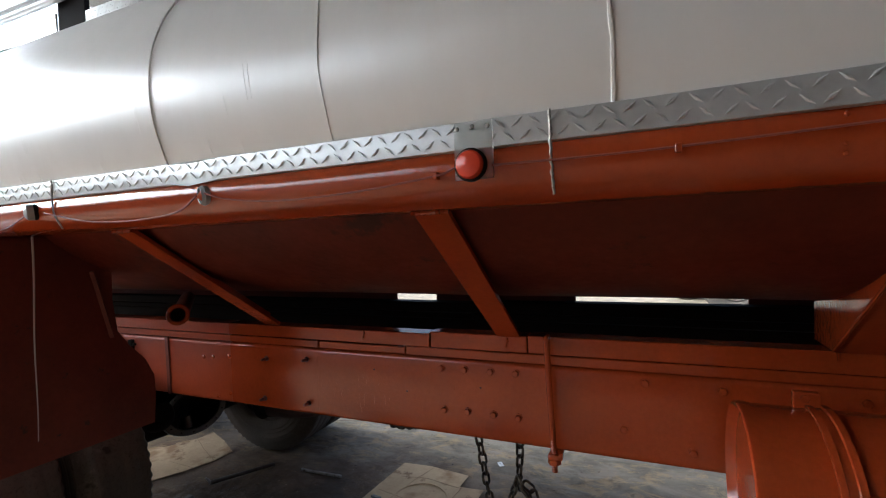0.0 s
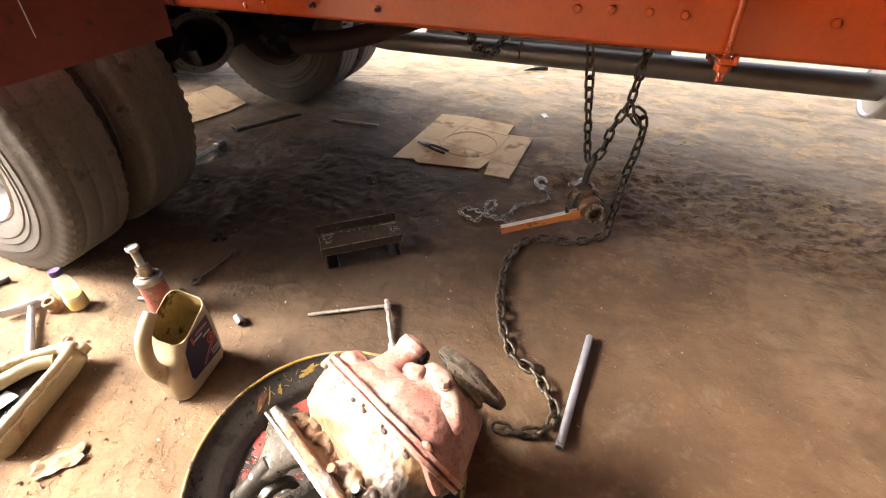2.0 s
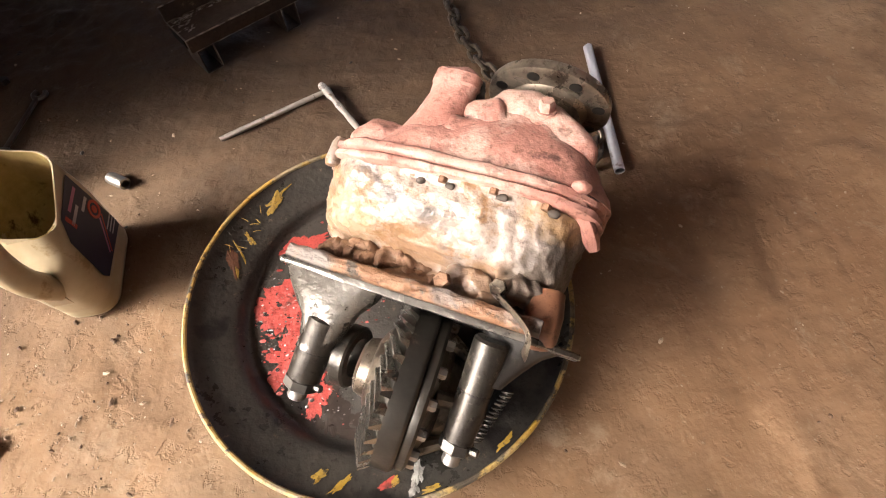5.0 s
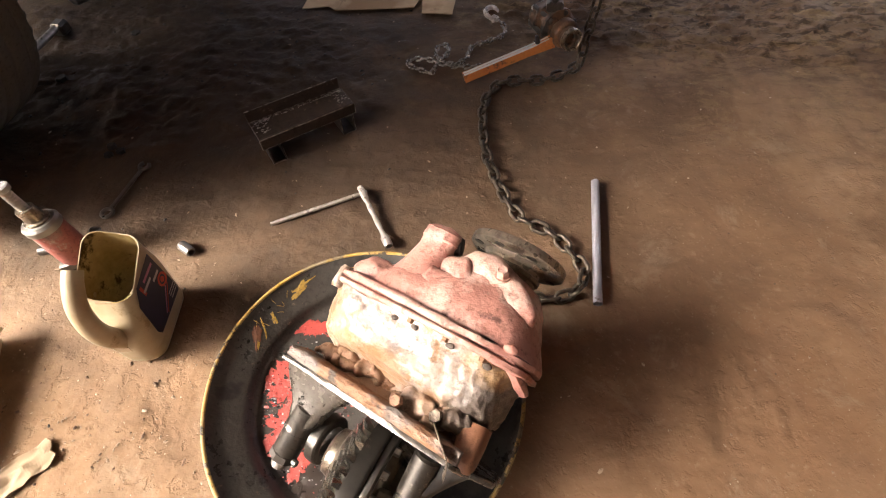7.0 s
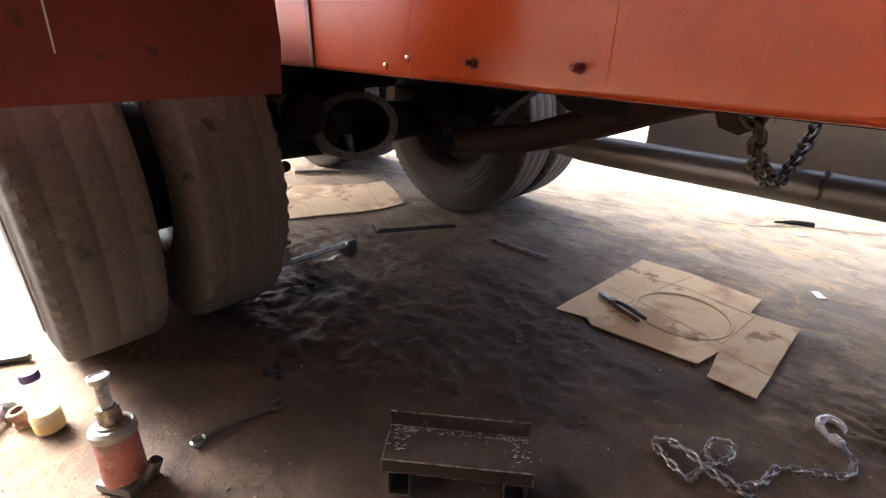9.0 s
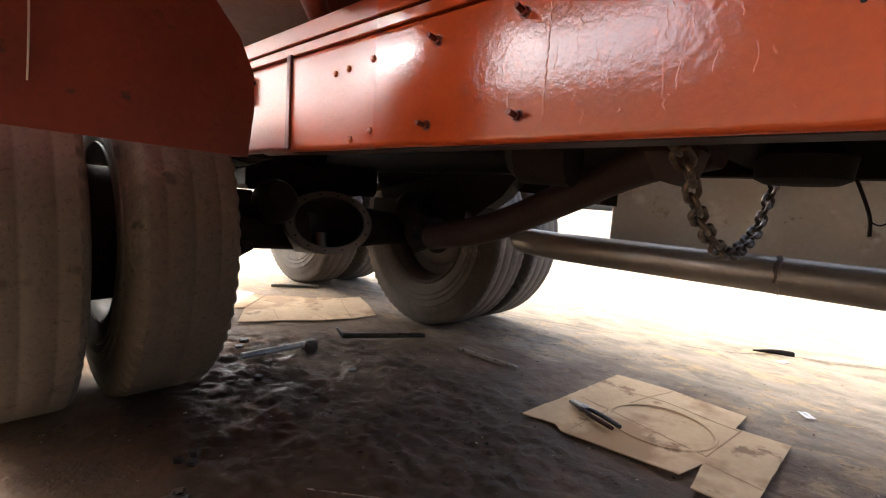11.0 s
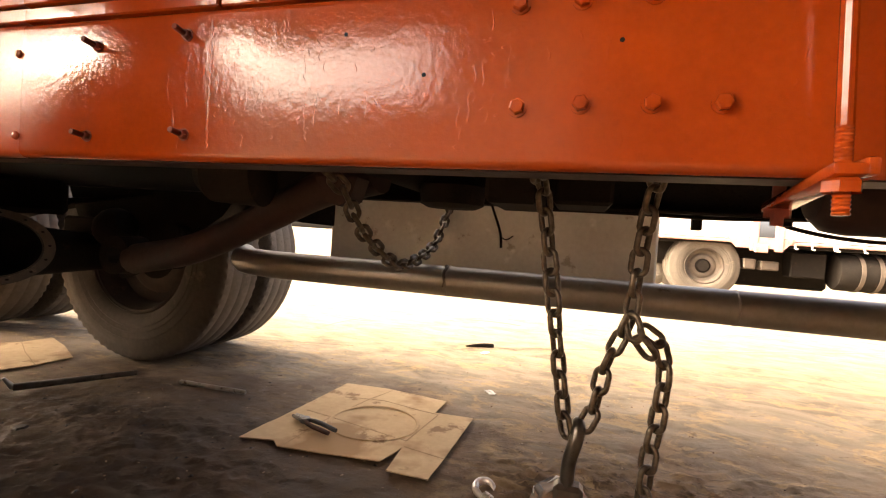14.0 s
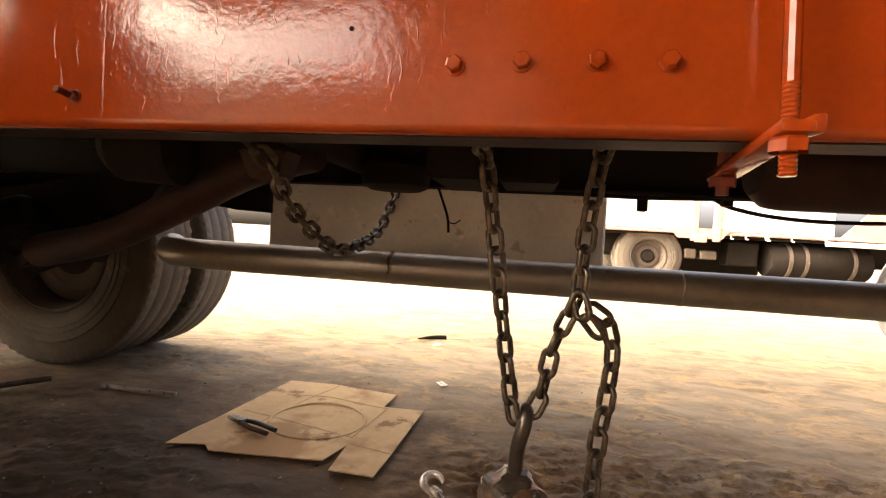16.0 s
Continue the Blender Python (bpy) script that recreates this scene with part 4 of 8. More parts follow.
    part("air_reservoir", lathe(bmesh.new(), [(0, 0), (0.05, 0.004), (0.075, 0.03), (0.08, 0.06), (0.08, 1.24), (0.075, 1.27), (0.05, 1.296), (0, 1.3)], Matrix.Translation((-0.02, 2.14, 0.815)) @ basis((1, 0, 0)), 24), RED_DARK, lorry, "dull red air reservoir between the rails")
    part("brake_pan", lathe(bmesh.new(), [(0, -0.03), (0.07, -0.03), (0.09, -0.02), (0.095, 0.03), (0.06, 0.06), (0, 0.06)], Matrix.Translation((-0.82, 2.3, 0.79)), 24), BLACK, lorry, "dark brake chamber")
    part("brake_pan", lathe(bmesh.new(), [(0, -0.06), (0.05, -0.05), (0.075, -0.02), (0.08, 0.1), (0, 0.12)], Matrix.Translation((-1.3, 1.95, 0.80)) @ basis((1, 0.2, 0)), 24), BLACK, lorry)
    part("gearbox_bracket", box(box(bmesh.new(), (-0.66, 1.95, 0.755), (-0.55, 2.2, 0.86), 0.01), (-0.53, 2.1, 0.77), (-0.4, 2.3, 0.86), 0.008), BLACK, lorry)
    part("spring_hanger", prism(bmesh.new(), [(-1.02, 0.79), (-0.92, 0.79), (-0.935, 0.742), (-0.96, 0.728), (-0.995, 0.738)], "y", 1.9, 1.96), RED_DARK, lorry)
    for y, x0, x1, z in ((2.36, -0.6, 1.5, 0.775), (2.33, -0.4, 1.8, 0.782)):
        part("air_line", tube(bmesh.new(), smooth_path([(x0 + (x1 - x0) * k / 9, y + 0.012 * math.sin(k * 1.7), z + 0.006 * math.sin(k * 2.9)) for k in range(10)], 5), 0.006, 6), BLACK, lorry)
    part("hose", tube(bmesh.new(), smooth_path([(0.02, 2.46, 0.79), (0.08, 2.46, 0.762), (0.2, 2.46, 0.742), (0.35, 2.46, 0.738), (0.5, 2.46, 0.748), (0.56, 2.46, 0.79)], 6), 0.006, 6), BLACK, lorry)
    for x in (-0.16, 0.56, 0.05, 0.26):
        part("hose_clip", box(bmesh.new(), (x - 0.012, 2.42, 0.742 if x in (-0.16, 0.56) else 0.765), (x + 0.012, 2.45, 0.79), 0.003), BLACK, lorry)
    part("loose_wire", tube(bmesh.new(), smooth_path([(-0.74, 2.46, 0.8), (-0.72, 2.45, 0.755), (-0.70, 2.45, 0.70), (-0.695, 2.45, 0.655)], 6), 0.004, 6), BLACK, lorry)
    part("loose_wire", tube(bmesh.new(), smooth_path([(-0.70, 2.45, 0.69), (-0.68, 2.45, 0.682), (-0.66, 2.45, 0.695)], 6), 0.002, 5), BLACK, lorry)


chassis()


def outlet():
    m = Matrix.Translation((-1.722, 1.55, 1.212)) @ basis((0.76, -0.65, 0.12))
    bm = lathe(bmesh.new(), [(0.045, 0.0), (0.045, 0.022), (0.042, 0.026), (0.03, 0.026), (0.028, 0.022), (0.028, -0.1), (0.036, -0.1), (0.036, 0.0)], m, 28, closed=True)
    part("outlet_pipe", bm, RED, lorry, "short red outlet pipe with a collar")
    part("outlet_run", rod(bmesh.new(), (-1.79, 1.61, 1.205), (-2.35, 2.08, 1.2), 0.036, n=20), RED_DULL, lorry)


outlet()


def fuel_tank():
    x0, x1, y, z, r = 0.29, 1.15, 1.405, 0.885, 0.213
    m = Matrix.Translation((x0, y, z)) @ basis((1, 0, 0))
    L = x1 - x0
    bm = lathe(bmesh.new(), [(0, 0.035), (0.11, 0.032), (r - 0.016, 0.022), (r - 0.008, 0.006), (r - 0.004, 0.0), (r, 0.003), (r, 0.02), (r - 0.003, 0.03), (r - 0.003, L - 0.03), (r, L - 0.02), (r, L), (r - 0.01, L), (0, L + 0.03)], m, 64)
    t = part("air_tank", bm, RED, lorry, "red cylindrical air tank with a dished end", smooth=45)
    for dx in (0.13, 0.62):
        bm = lathe(bmesh.new(), [(r - 0.002, dx), (r + 0.006, dx), (r + 0.006, dx + 0.012), (r + 0.002, dx + 0.014), (r + 0.002, dx + 0.028), (r + 0.006, dx + 0.03), (r + 0.006, dx + 0.042), (r - 0.002, dx + 0.042)], m, 64)
        part("strap", bm, RED, t)
        bm = box(bmesh.new(), (x0 + dx - 0.02, y + 0.03, z + r - 0.005), (x0 + dx + 0.03, y + 0.05, z + r + 0.03), 0.002)
        hexhead(bm, Matrix.Translation((x0 + dx, y + 0.03, z + r + 0.018)) @ basis((0, -1, 0)), 0.009, 0.008)
        part("strap_clamp", bm, RED, t)
        part("bracket", box(bmesh.new(), (x0 + dx, y + r - 0.06, z - 0.06), (x0 + dx + 0.05, 1.71, z + 0.1), 0.003), RED, t)


fuel_tank()


# ---- wheels ----
def tyre_mesh(R=0.5, W=0.27, n=264):
    """Worn rib tyre about the y axis, its outer face towards -y, centred on the origin."""
    h = W / 2
    prof = [(0.272, -h + 0.03), (0.285, -h + 0.018), (0.31, -h + 0.008), (0.335, -h + 0.0025), (0.339, -h + 0.0052), (0.36, -h), (0.364, -h + 0.0028), (0.395, -h), (0.399, -h + 0.0042),
            (0.43, -h + 0.006), (0.433, -h + 0.008), (0.458, -h + 0.014), (0.478, -h + 0.017), (0.492, -h + 0.022), (0.498, -h + 0.035)]
    for c in (-0.062, 0.0, 0.062):
        prof += [(0.4995, c - 0.005), (0.4983, c - 0.003), (0.4983, c + 0.003), (0.4995, c + 0.005)]
    prof += [(r, -y) for r, y in prof[14::-1]]
    bm = bmesh.new()
    m = basis((0, 1, 0))

    def wob(r, z, a):
        k = int(round(a / (2 * math.pi) * n))
        r0 = r * 0.5 / R
        if 0.47 < r0 < 0.4975 and abs(z) > 0.1:
            return r - (0.009 if k % 4 < 2 else 0.0)
        return r
    lathe(bm, [(r * R / 0.5, y) for r, y in prof], m, n, wobble=wob)
    return bm


def rim_mesh(depth):
    """A pressed disc wheel; depth: how far the disc lies behind the outer lip."""
    m = basis((0, 1, 0))
    bm = bmesh.new()
    h = 0.115
    prof = [(0.272, -h - 0.004), (0.279, -h + 0.002), (0.274, -h + 0.008), (0.262, -h + 0.006), (0.258, -h + 0.02), (0.246, -h + 0.04), (0.24, -h + 0.06), (0.236, -h + depth - 0.01), (0.222, -h + depth),
            (0.19, -h + depth + 0.004), (0.17, -h + depth - 0.012), (0.14, -h + depth - 0.018), (0.11, -h + depth - 0.018)]
    back = [(0.11, -h + depth - 0.006), (0.23, -h + depth + 0.02), (0.25, h - 0.03), (0.262, h - 0.012), (0.274, h), (0.272, h + 0.006), (0.262, h + 0.002), (0.24, h - 0.03)]
    lathe(bm, prof + back[:2] + [(0.245, -h + depth + 0.03)] + back[2:6], m, 64)
    return bm


TYRE_ME, RIM_ME = None, {}


def wheel(x, y, material, flip=False, depth=0.15, drum=False, spin=0.0):
    """Hangs a wheel on the lorry: tyre, rim, hub and nuts."""
    hub = new("wheel")
    hub.parent = lorry
    turn = Matrix.Rotation(math.pi, 4, "Z") if flip else Matrix()
    hub.matrix_basis = Matrix.Translation((x, y, 0.5)) @ turn @ Matrix.Rotation(spin, 4, "Y")
    part("tyre", tyre_mesh(), material, hub)
    part("rim", rim_mesh(depth), BLACK_RIM if drum else RIM, hub)
    m = basis((0, 1, 0))
    h = 0.115
    if drum:
        bm = lathe(bmesh.new(), [(0, -0.02), (0.1, -0.02), (0.16, 0.0), (0.2, 0.03), (0.205, 0.15), (0.19, 0.17), (0, 0.17)], m, 40)
        part("brake_drum", bm, BLACK, hub)
    else:
        bm = lathe(bmesh.new(), [(0, -h - 0.03), (0.045, -h - 0.03), (0.055, -h - 0.02), (0.06, -h + 0.03), (0.09, -h + 0.04), (0.10, -h + depth - 0.02), (0.11, -h + depth)], m, 32)
        part("hub", bm, RIM, hub)
        for k in range(8):
            a = math.pi * k / 4
            bm = hexhead(bmesh.new(), Matrix.Translation((0.14 * math.cos(a), -h + depth - 0.018, 0.14 * math.sin(a))) @ basis((0, -1, 0)), 0.019, 0.03)
            part("wheel_nut", bm, RIM, hub)
    return hub


AX, AX2 = -2.405, -3.75
wheel(AX, 1.082, RUBBER, depth=0.14)
wheel(AX, 1.412, RUBBER, flip=True, depth=0.12, drum=True, spin=0.7)
wheel(-2.43, 2.82, RUBBER_DUSTY, depth=0.12, drum=True, spin=0.4)
wheel(-2.43, 3.125, RUBBER, flip=True, depth=0.14, spin=1.4)
wheel(AX2, 1.12, RUBBER, depth=0.14, spin=0.3)
wheel(AX2, 1.425, RUBBER, flip=True, depth=0.12, drum=True, spin=2.7)
wheel(AX2, 2.82, RUBBER_DUSTY, depth=0.12, drum=True, spin=1.4)
wheel(AX2, 3.125, RUBBER, flip=True, depth=0.14, spin=2.4)


def axle(x, opened):
    y0 = 2.11
    bm = bmesh.new()
    for s in (-1, 1):
        a = V(x, y0, 0.52)
        tube(bm, [a + V(0, s * 0.12, 0), a + V(0, s * 0.3, -0.005), a + V(0, s * 0.72, -0.01)], lambda t: 0.1 - 0.03 * t, 16)
    ax = part("axle_housing", bm, BLACK, lorry, "black axle housing with its differential taken out" if opened else "black axle housing")
    tilt = radians(12)
    m = Matrix(((0, -math.sin(tilt), math.cos(tilt)), (1, 0, 0), (0, math.cos(tilt), math.sin(tilt)))).to_4x4()
    m = Matrix.Translation((x + 0.13, y0 - 0.042, 0.546)) @ m @ Matrix.Diagonal((0.98, 0.62, 1, 1))
    if opened:
        prof = [(0.165, 0.0), (0.165, -0.12), (0.12, -0.2), (0.0, -0.215), (0.0, -0.24), (0.14, -0.225), (0.19, -0.13), (0.192, -0.022), (0.212, -0.02), (0.212, 0.0)]
        bowl = part("open_bowl", lathe(bmesh.new(), prof, m, 48, closed=True), GREASY, ax, "open greasy differential bowl with a bolt flange")
        bm = lathe(bmesh.new(), [(0.172, 0.0005), (0.172, 0.003), (0.21, 0.003), (0.21, 0.0005)], m, 48)
        part("bolt_flange", bm, BLACK_RIM, bowl, "bare steel gasket face")
        for k in range(14):
            a = 2 * math.pi * k / 14
            part("bolt_hole", lathe(bmesh.new(), [(0.006, 0.003), (0.006, 0.0038), (0, 0.0038)], m @ Matrix.Translation((0.189 * math.cos(a), 0.189 * math.sin(a), 0)), 8), BLACK, bowl)
        part("axle_shaft", rod(bmesh.new(), m @ V(0.0, -0.16, -0.1), m @ V(0.0, -0.05, -0.1), 0.03), DARK_STEEL, bowl)
    else:
        part("diff_cover", lathe(bmesh.new(), [(0, 0.1), (0.1, 0.08), (0.2, 0.0), (0.2, -0.1), (0.1, -0.2), (0, -0.2)], m, 32), BLACK, ax)
    part("suspension_crossmember", box(box(bmesh.new(), (x - 0.3, 1.80, 0.66), (x - 0.06, 2.46, 0.80), 0.02), (x - 0.26, 1.95, 0.58), (x - 0.1, 2.3, 0.68), 0.02), BLACK, ax)
    # brake chambers and spring seats
    for s in (-1, 1):
        yy = y0 + s * 0.42
        part("spring_seat", box(bmesh.new(), (x - 0.12, yy - 0.06, 0.58), (x + 0.12, yy + 0.06, 0.66), 0.01), BLACK, ax)
        part("brake_chamber", lathe(bmesh.new(), [(0, 0), (0.06, 0.005), (0.075, 0.03), (0.08, 0.06), (0.075, 0.09), (0.05, 0.12), (0, 0.125)], Matrix.Translation((x + 0.16, y0 + s * 0.33, 0.60)) @ basis((0.9, 0, 0.4)), 24), BLACK, ax)
        part("brake_arm", rod(bmesh.new(), (x + 0.12, y0 + s * 0.45, 0.42), (x + 0.28, y0 + s * 0.45, 0.48), 0.018), BLACK, ax)


axle(-2.45, True)
axle(AX2, False)


def suspension():
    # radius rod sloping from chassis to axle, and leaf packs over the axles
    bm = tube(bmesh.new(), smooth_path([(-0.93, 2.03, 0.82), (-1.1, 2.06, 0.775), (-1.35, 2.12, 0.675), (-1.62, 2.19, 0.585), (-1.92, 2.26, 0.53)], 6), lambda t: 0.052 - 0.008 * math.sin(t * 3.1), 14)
    r = part("radius_rod", bm, RED_DARK, lorry, "dull red radius rod to the axle")
    part("rod_eye", lathe(bmesh.new(), [(0.03, -0.05), (0.065, -0.05), (0.065, 0.05), (0.03, 0.05)], Matrix.Translation((-1.97, 2.27, 0.54)) @ basis((0, 1, 0)), 24, closed=True), BLACK, r)
    part("grease_nipple", rod(bmesh.new(), (-1.6, 2.19, 0.65), (-1.6, 2.19, 0.655), 0.008), BLACK, r)
    for y in (1.69, 2.53):
        for k in range(8):
            l = 0.95 - 0.1 * k
            z = 0.72 - 0.014 * k
            bm = bmesh.new()
            tube(bm, [(-3.1 + l * t, y + (0.02 if y > 2 else -0.0), z + 0.05 * t * t) for t in [-1 + 0.2 * j for j in range(11)]], 0.01, 4, flat=(0.045, 0.009))
            part("leaf_spring", bm, BLACK, lorry)


for y0, y1 in ((2.52, 2.6),):
        part("trunnion_bracket", prism(bmesh.new(), [(-2.62, 0.8), (-1.72, 0.8), (-1.8, 0.7), (-1.95, 0.6), (-2.05, 0.47), (-2.3, 0.45), (-2.5, 0.55)], "y", y0, y1), BLACK, lorry, smooth=0)
        part("trunnion_pin", rod(bmesh.new(), (-1.98, y0 - 0.05, 0.62), (-1.98, y1 + 0.03, 0.62), 0.035), BLACK, lorry)


suspension()


def mudguard():
    x = -1.862
    right = [(1.515, 0.745), (1.528, 0.86), (1.525, 0.95), (1.49, 1.03), (1.43, 1.10), (1.385, 1.17), (1.372, 1.30), (1.38, 1.56)]
    bm = bmesh.new()
    prism(bm, [(0.93, 0.757)] + right + [(0.93, 1.56)], "x", x - 0.004, x)
    g = part("mudguard", bm, RED_DULL, lorry, "dull red sheet mudguard before the tyres", smooth=0)
    bm = tube(bmesh.new(), [(x + 0.002, 1.118 - 0.022 * t + 0.002 * math.sin(9 * t), 1.56 - 0.72 * t) for t in [k / 30 for k in range(31)]], lambda t: 0.004 * (1 - 0.6 * t), 6)
    part("guard_seam", bm, MUFFLER, g, "bright worn seam")
    part("guard_stay", tube(bmesh.new(), [(x + 0.006, 1.30, 1.42), (x + 0.006, 1.36, 1.15)], 0.01, 4), RED_DULL, g)
    bm = bmesh.new()
    prism(bm, [(0.93, 1.55), (1.4, 1.55), (1.4, 1.558), (0.93, 1.558)], "x", -3.2, x)
    part("guard_top", bm, RED_DULL, g, smooth=0)


mudguard()


def exhaust():
    r = 0.0475
    pts = smooth_path([(-1.72, 2.56, 0.55), (-1.64, 2.47, 0.543), (-1.54, 2.43, 0.541), (-1.4, 2.42, 0.54), (-0.84, 2.42, 0.5405), (-0.04, 2.42, 0.5415), (0.54, 2.42, 0.543)], 8)
    p = part("exhaust_pipe", tube(bmesh.new(), pts, r, 32), GALV, lorry, "grey steel exhaust pipe with weld rings")
    for x, z, w, material in ((-0.845, 0.5405, 0.0035, GALV), (-0.055, 0.5415, 0.004, GALV)):
        bm = lathe(bmesh.new(), [(r - 0.001, -w), (r + 0.0018, -w * 0.4), (r + 0.002, w * 0.4), (r - 0.001, w)], Matrix.Translation((x, 2.42, z)) @ basis((1, 0, 0.002)), 32)
        part("weld_ring", rough_up(bm, 0.002, 60), material, p)
    # drip stain, a thin dark run down the front of the pipe
    part("scorch_mark", tube(bmesh.new(), [(-0.852 + 0.003 * math.sin(k), 2.42 - (r + 0.0004) * math.cos(t), 0.5405 + (r + 0.0004) * math.sin(t)) for k, t in enumerate([1.3 - 0.16 * j for j in range(11)])], lambda t: 0.007 * (1 - 0.6 * t), 6, flat=None), BLACK_RIM, p, "dark oil run down the pipe")
    m = Matrix.Translation((0.5, 2.45, 0.55)) @ basis((1, 0, 0.0))
    part("silencer", lathe(bmesh.new(), [(0, 0.0), (0.108, 0.0), (0.118, -0.008), (0.126, -0.006), (0.128, 0.004), (0.124, 0.012), (0.124, 0.9), (0, 0.92)], m, 64), MUFFLER, p, "bright aluminised silencer drum")
    # grey locker behind it
    lk = part("side_locker", box(bmesh.new(), (-1.4, 2.65, 0.53), (-0.218, 3.15, 0.83), 0.008), PLATE, lorry, "scuffed grey sheet-steel locker")
    part("locker_lip", box(bmesh.new(), (-1.4, 2.646, 0.527), (-0.218, 2.652, 0.54), 0.002), PLATE, lk)
    part("splash_plate", prism(bmesh.new(), [(-2.05, 0.83), (-1.37, 0.83), (-1.37, 0.69), (-1.5, 0.695), (-1.7, 0.72), (-2.05, 0.75)], "y", 2.6, 2.62), BLACK, lorry, "dark splash plate behind the rail")


exhaust()


def catwalk():
    # top walkway with tread sides, post and hand pipes
    for x0, x1, z1 in ((-4.9, -2.59, 2.70), (-2.35, -1.25, 2.66)):
        c = part("catwalk_side", box(bmesh.new(), (x0, 1.62, 2.46), (x1, 1.63, z1), 0.002), TREAD, lorry, "tread plate catwalk side on the tank top")
        bm = bmesh.new()
        k = 0
        while x0 + 0.03 * k < x1 - 0.03:
            for row in range(5):
                q = V(x0 + 0.02 + 0.03 * k + 0.015 * (row % 2), 1.6195, z1 - 0.02 - 0.026 * row)
                d = V(0.0105, 0, 0.0088 * (1 if (k + row) % 2 else -1))
                e = V(0.002, 0, -0.0026)
                top = V(0, -0.0026, 0)
                vs = [bm.verts.new(p) for p in (q - d, q + e, q + d, q - e)]
                o = bm.verts.new(q + top)
                for j in range(4):
                    bm.faces.new((vs[j], vs[(j + 1) % 4], o))
            k += 1
        tagged(part("tread_lug", bm, TREAD, c), kind="stuff")
    part("catwalk_post", box(bmesh.new(), (-2.58, 1.625, 2.44), (-2.36, 1.65, 2.84), 0.003), BLACK, lorry)
    for z, y in ((2.752, 1.60), (2.81, 1.62)):
        part("hand_pipe", rod(bmesh.new(), (-4.9, y, z), (-1.72, y, z), 0.02, n=16), MUFFLER, c)


catwalk()


# ---- the other lorry across the yard ----
def parked_lorry():
    t = thing("parked_lorry", "white and faded red dropside lorry parked in the yard", "lorry")
    yf = 8.9
    for x0, x1 in ((0.4, 1.97), (2.4, 3.95)):
        for z0, z1 in ((0.95, 1.125), (1.13, 1.31), (1.315, 1.5)):
            part("side_board", box(bmesh.new(), (x0, yf, z0), (x1, yf + 0.06, z1), 0.008), WHITE_PAINT, t)
    for k in range(6):
        x = 2.55 + 0.16 * k * (1 + 0.3 * (k % 3))
        part("rope_hook", tube(bmesh.new(), [(x, yf - 0.02, 0.9), (x, yf - 0.03, 0.85), (x + 0.03, yf - 0.04, 0.84)], 0.012, 6), WHITE_PAINT, t)
    for x in (1.98, 2.3):
        part("stake", box(bmesh.new(), (x, yf - 0.05, 0.78), (x + 0.1, yf + 0.02, 1.6), 0.01), PINK_PAINT, t)
    part("mud_plate", prism(bmesh.new(), [(1.66, 0.98), (2.55, 0.98), (2.42, 0.82), (1.8, 0.82)], "y", yf - 0.04, yf), PINK_PAINT, t)
    part("sill", box(bmesh.new(), (0.4, yf - 0.02, 0.89), (6.4, yf + 0.3, 0.94), 0.01), PINK_PAINT, t)
    part("chassis", box(bmesh.new(), (0.4, yf + 0.5, 0.55), (9, yf + 0.62, 0.85), 0.01), BLACK, t)
    part("bed", box(bmesh.new(), (0.4, yf + 0.06, 0.86), (6.4, yf + 2.2, 0.94), 0.01), BLACK, t)
    part("gearbox", box(bmesh.new(), (2.0, yf + 0.7, 0.22), (3.3, yf + 1.3, 0.85), 0.05), BLACK, t)
    part("propeller_shaft", rod(bmesh.new(), (0.5, yf + 1.0, 0.52), (6.0, yf + 1.0, 0.55), 0.06), BLACK, t)
    part("brake_unit", box(bmesh.new(), (1.95, yf + 0.1, 0.5), (2.12, yf + 0.3, 0.66), 0.02), BLACK_RIM, t)
    part("brake_unit", box(bmesh.new(), (2.18, yf + 0.1, 0.5), (2.42, yf + 0.3, 0.64), 0.02), BLACK_RIM, t)
    ft = part("fuel_tank", lathe(bmesh.new(), [(0, 0), (0.25, 0.02), (0.27, 0.05), (0.27, 1.35), (0.25, 1.38), (0, 1.4)], Matrix.Translation((3.15, yf + 0.3, 0.55)) @ basis((1, 0, 0)), 28), BLACK, t)
    for x in (3.4, 3.62, 4.25):
        part("tank_strap", lathe(bmesh.new(), [(0.27, 0), (0.282, 0), (0.282, 0.05), (0.27, 0.05)], Matrix.Translation((x, yf + 0.3, 0.55)) @ basis((1, 0, 0)), 28, closed=True), BLACK_RIM, ft)
    part("battery_box", box(bmesh.new(), (2.6, yf + 0.2, 0.42), (3.05, yf + 0.5, 0.8), 0.02), BLACK, t)
    part("cab", box(bmesh.new(), (6.5, yf, 0.75), (8.3, yf + 2.1, 2.2), 0.08, seg=3), WHITE_PAINT, t)
    part("cab_sill", prism(bmesh.new(), [(3.95, 0.9), (6.6, 0.86), (6.6, 1.45), (4.45, 1.45)], "y", yf - 0.12, yf - 0.08), PINK_PAINT, t)
    part("cab_step", box(bmesh.new(), (3.8, yf - 0.16, 0.8), (6.4, yf - 0.06, 0.87), 0.01), WHITE_PAINT, t)
    for x, y in ((1.42, yf + 0.2), (1.42, yf + 0.53), (0.85, yf + 1.9), (7.4, yf + 0.2), (1.42, yf + 1.9), (7.4, yf + 1.9)):
        w = new("wheel")
        w.parent = t
        w.matrix_basis = Matrix.Translation((x, y, 0.5))
        part("tyre", tyre_mesh(n=72), RUBBER_DUSTY, w)
        part("rim", rim_mesh(0.1), BLACK_RIM, w)
        part("hub", lathe(bmesh.new(), [(0, -0.06), (0.08, -0.06), (0.1, -0.02), (0.11, 0)], basis((0, 1, 0)), 24), BLACK, w)
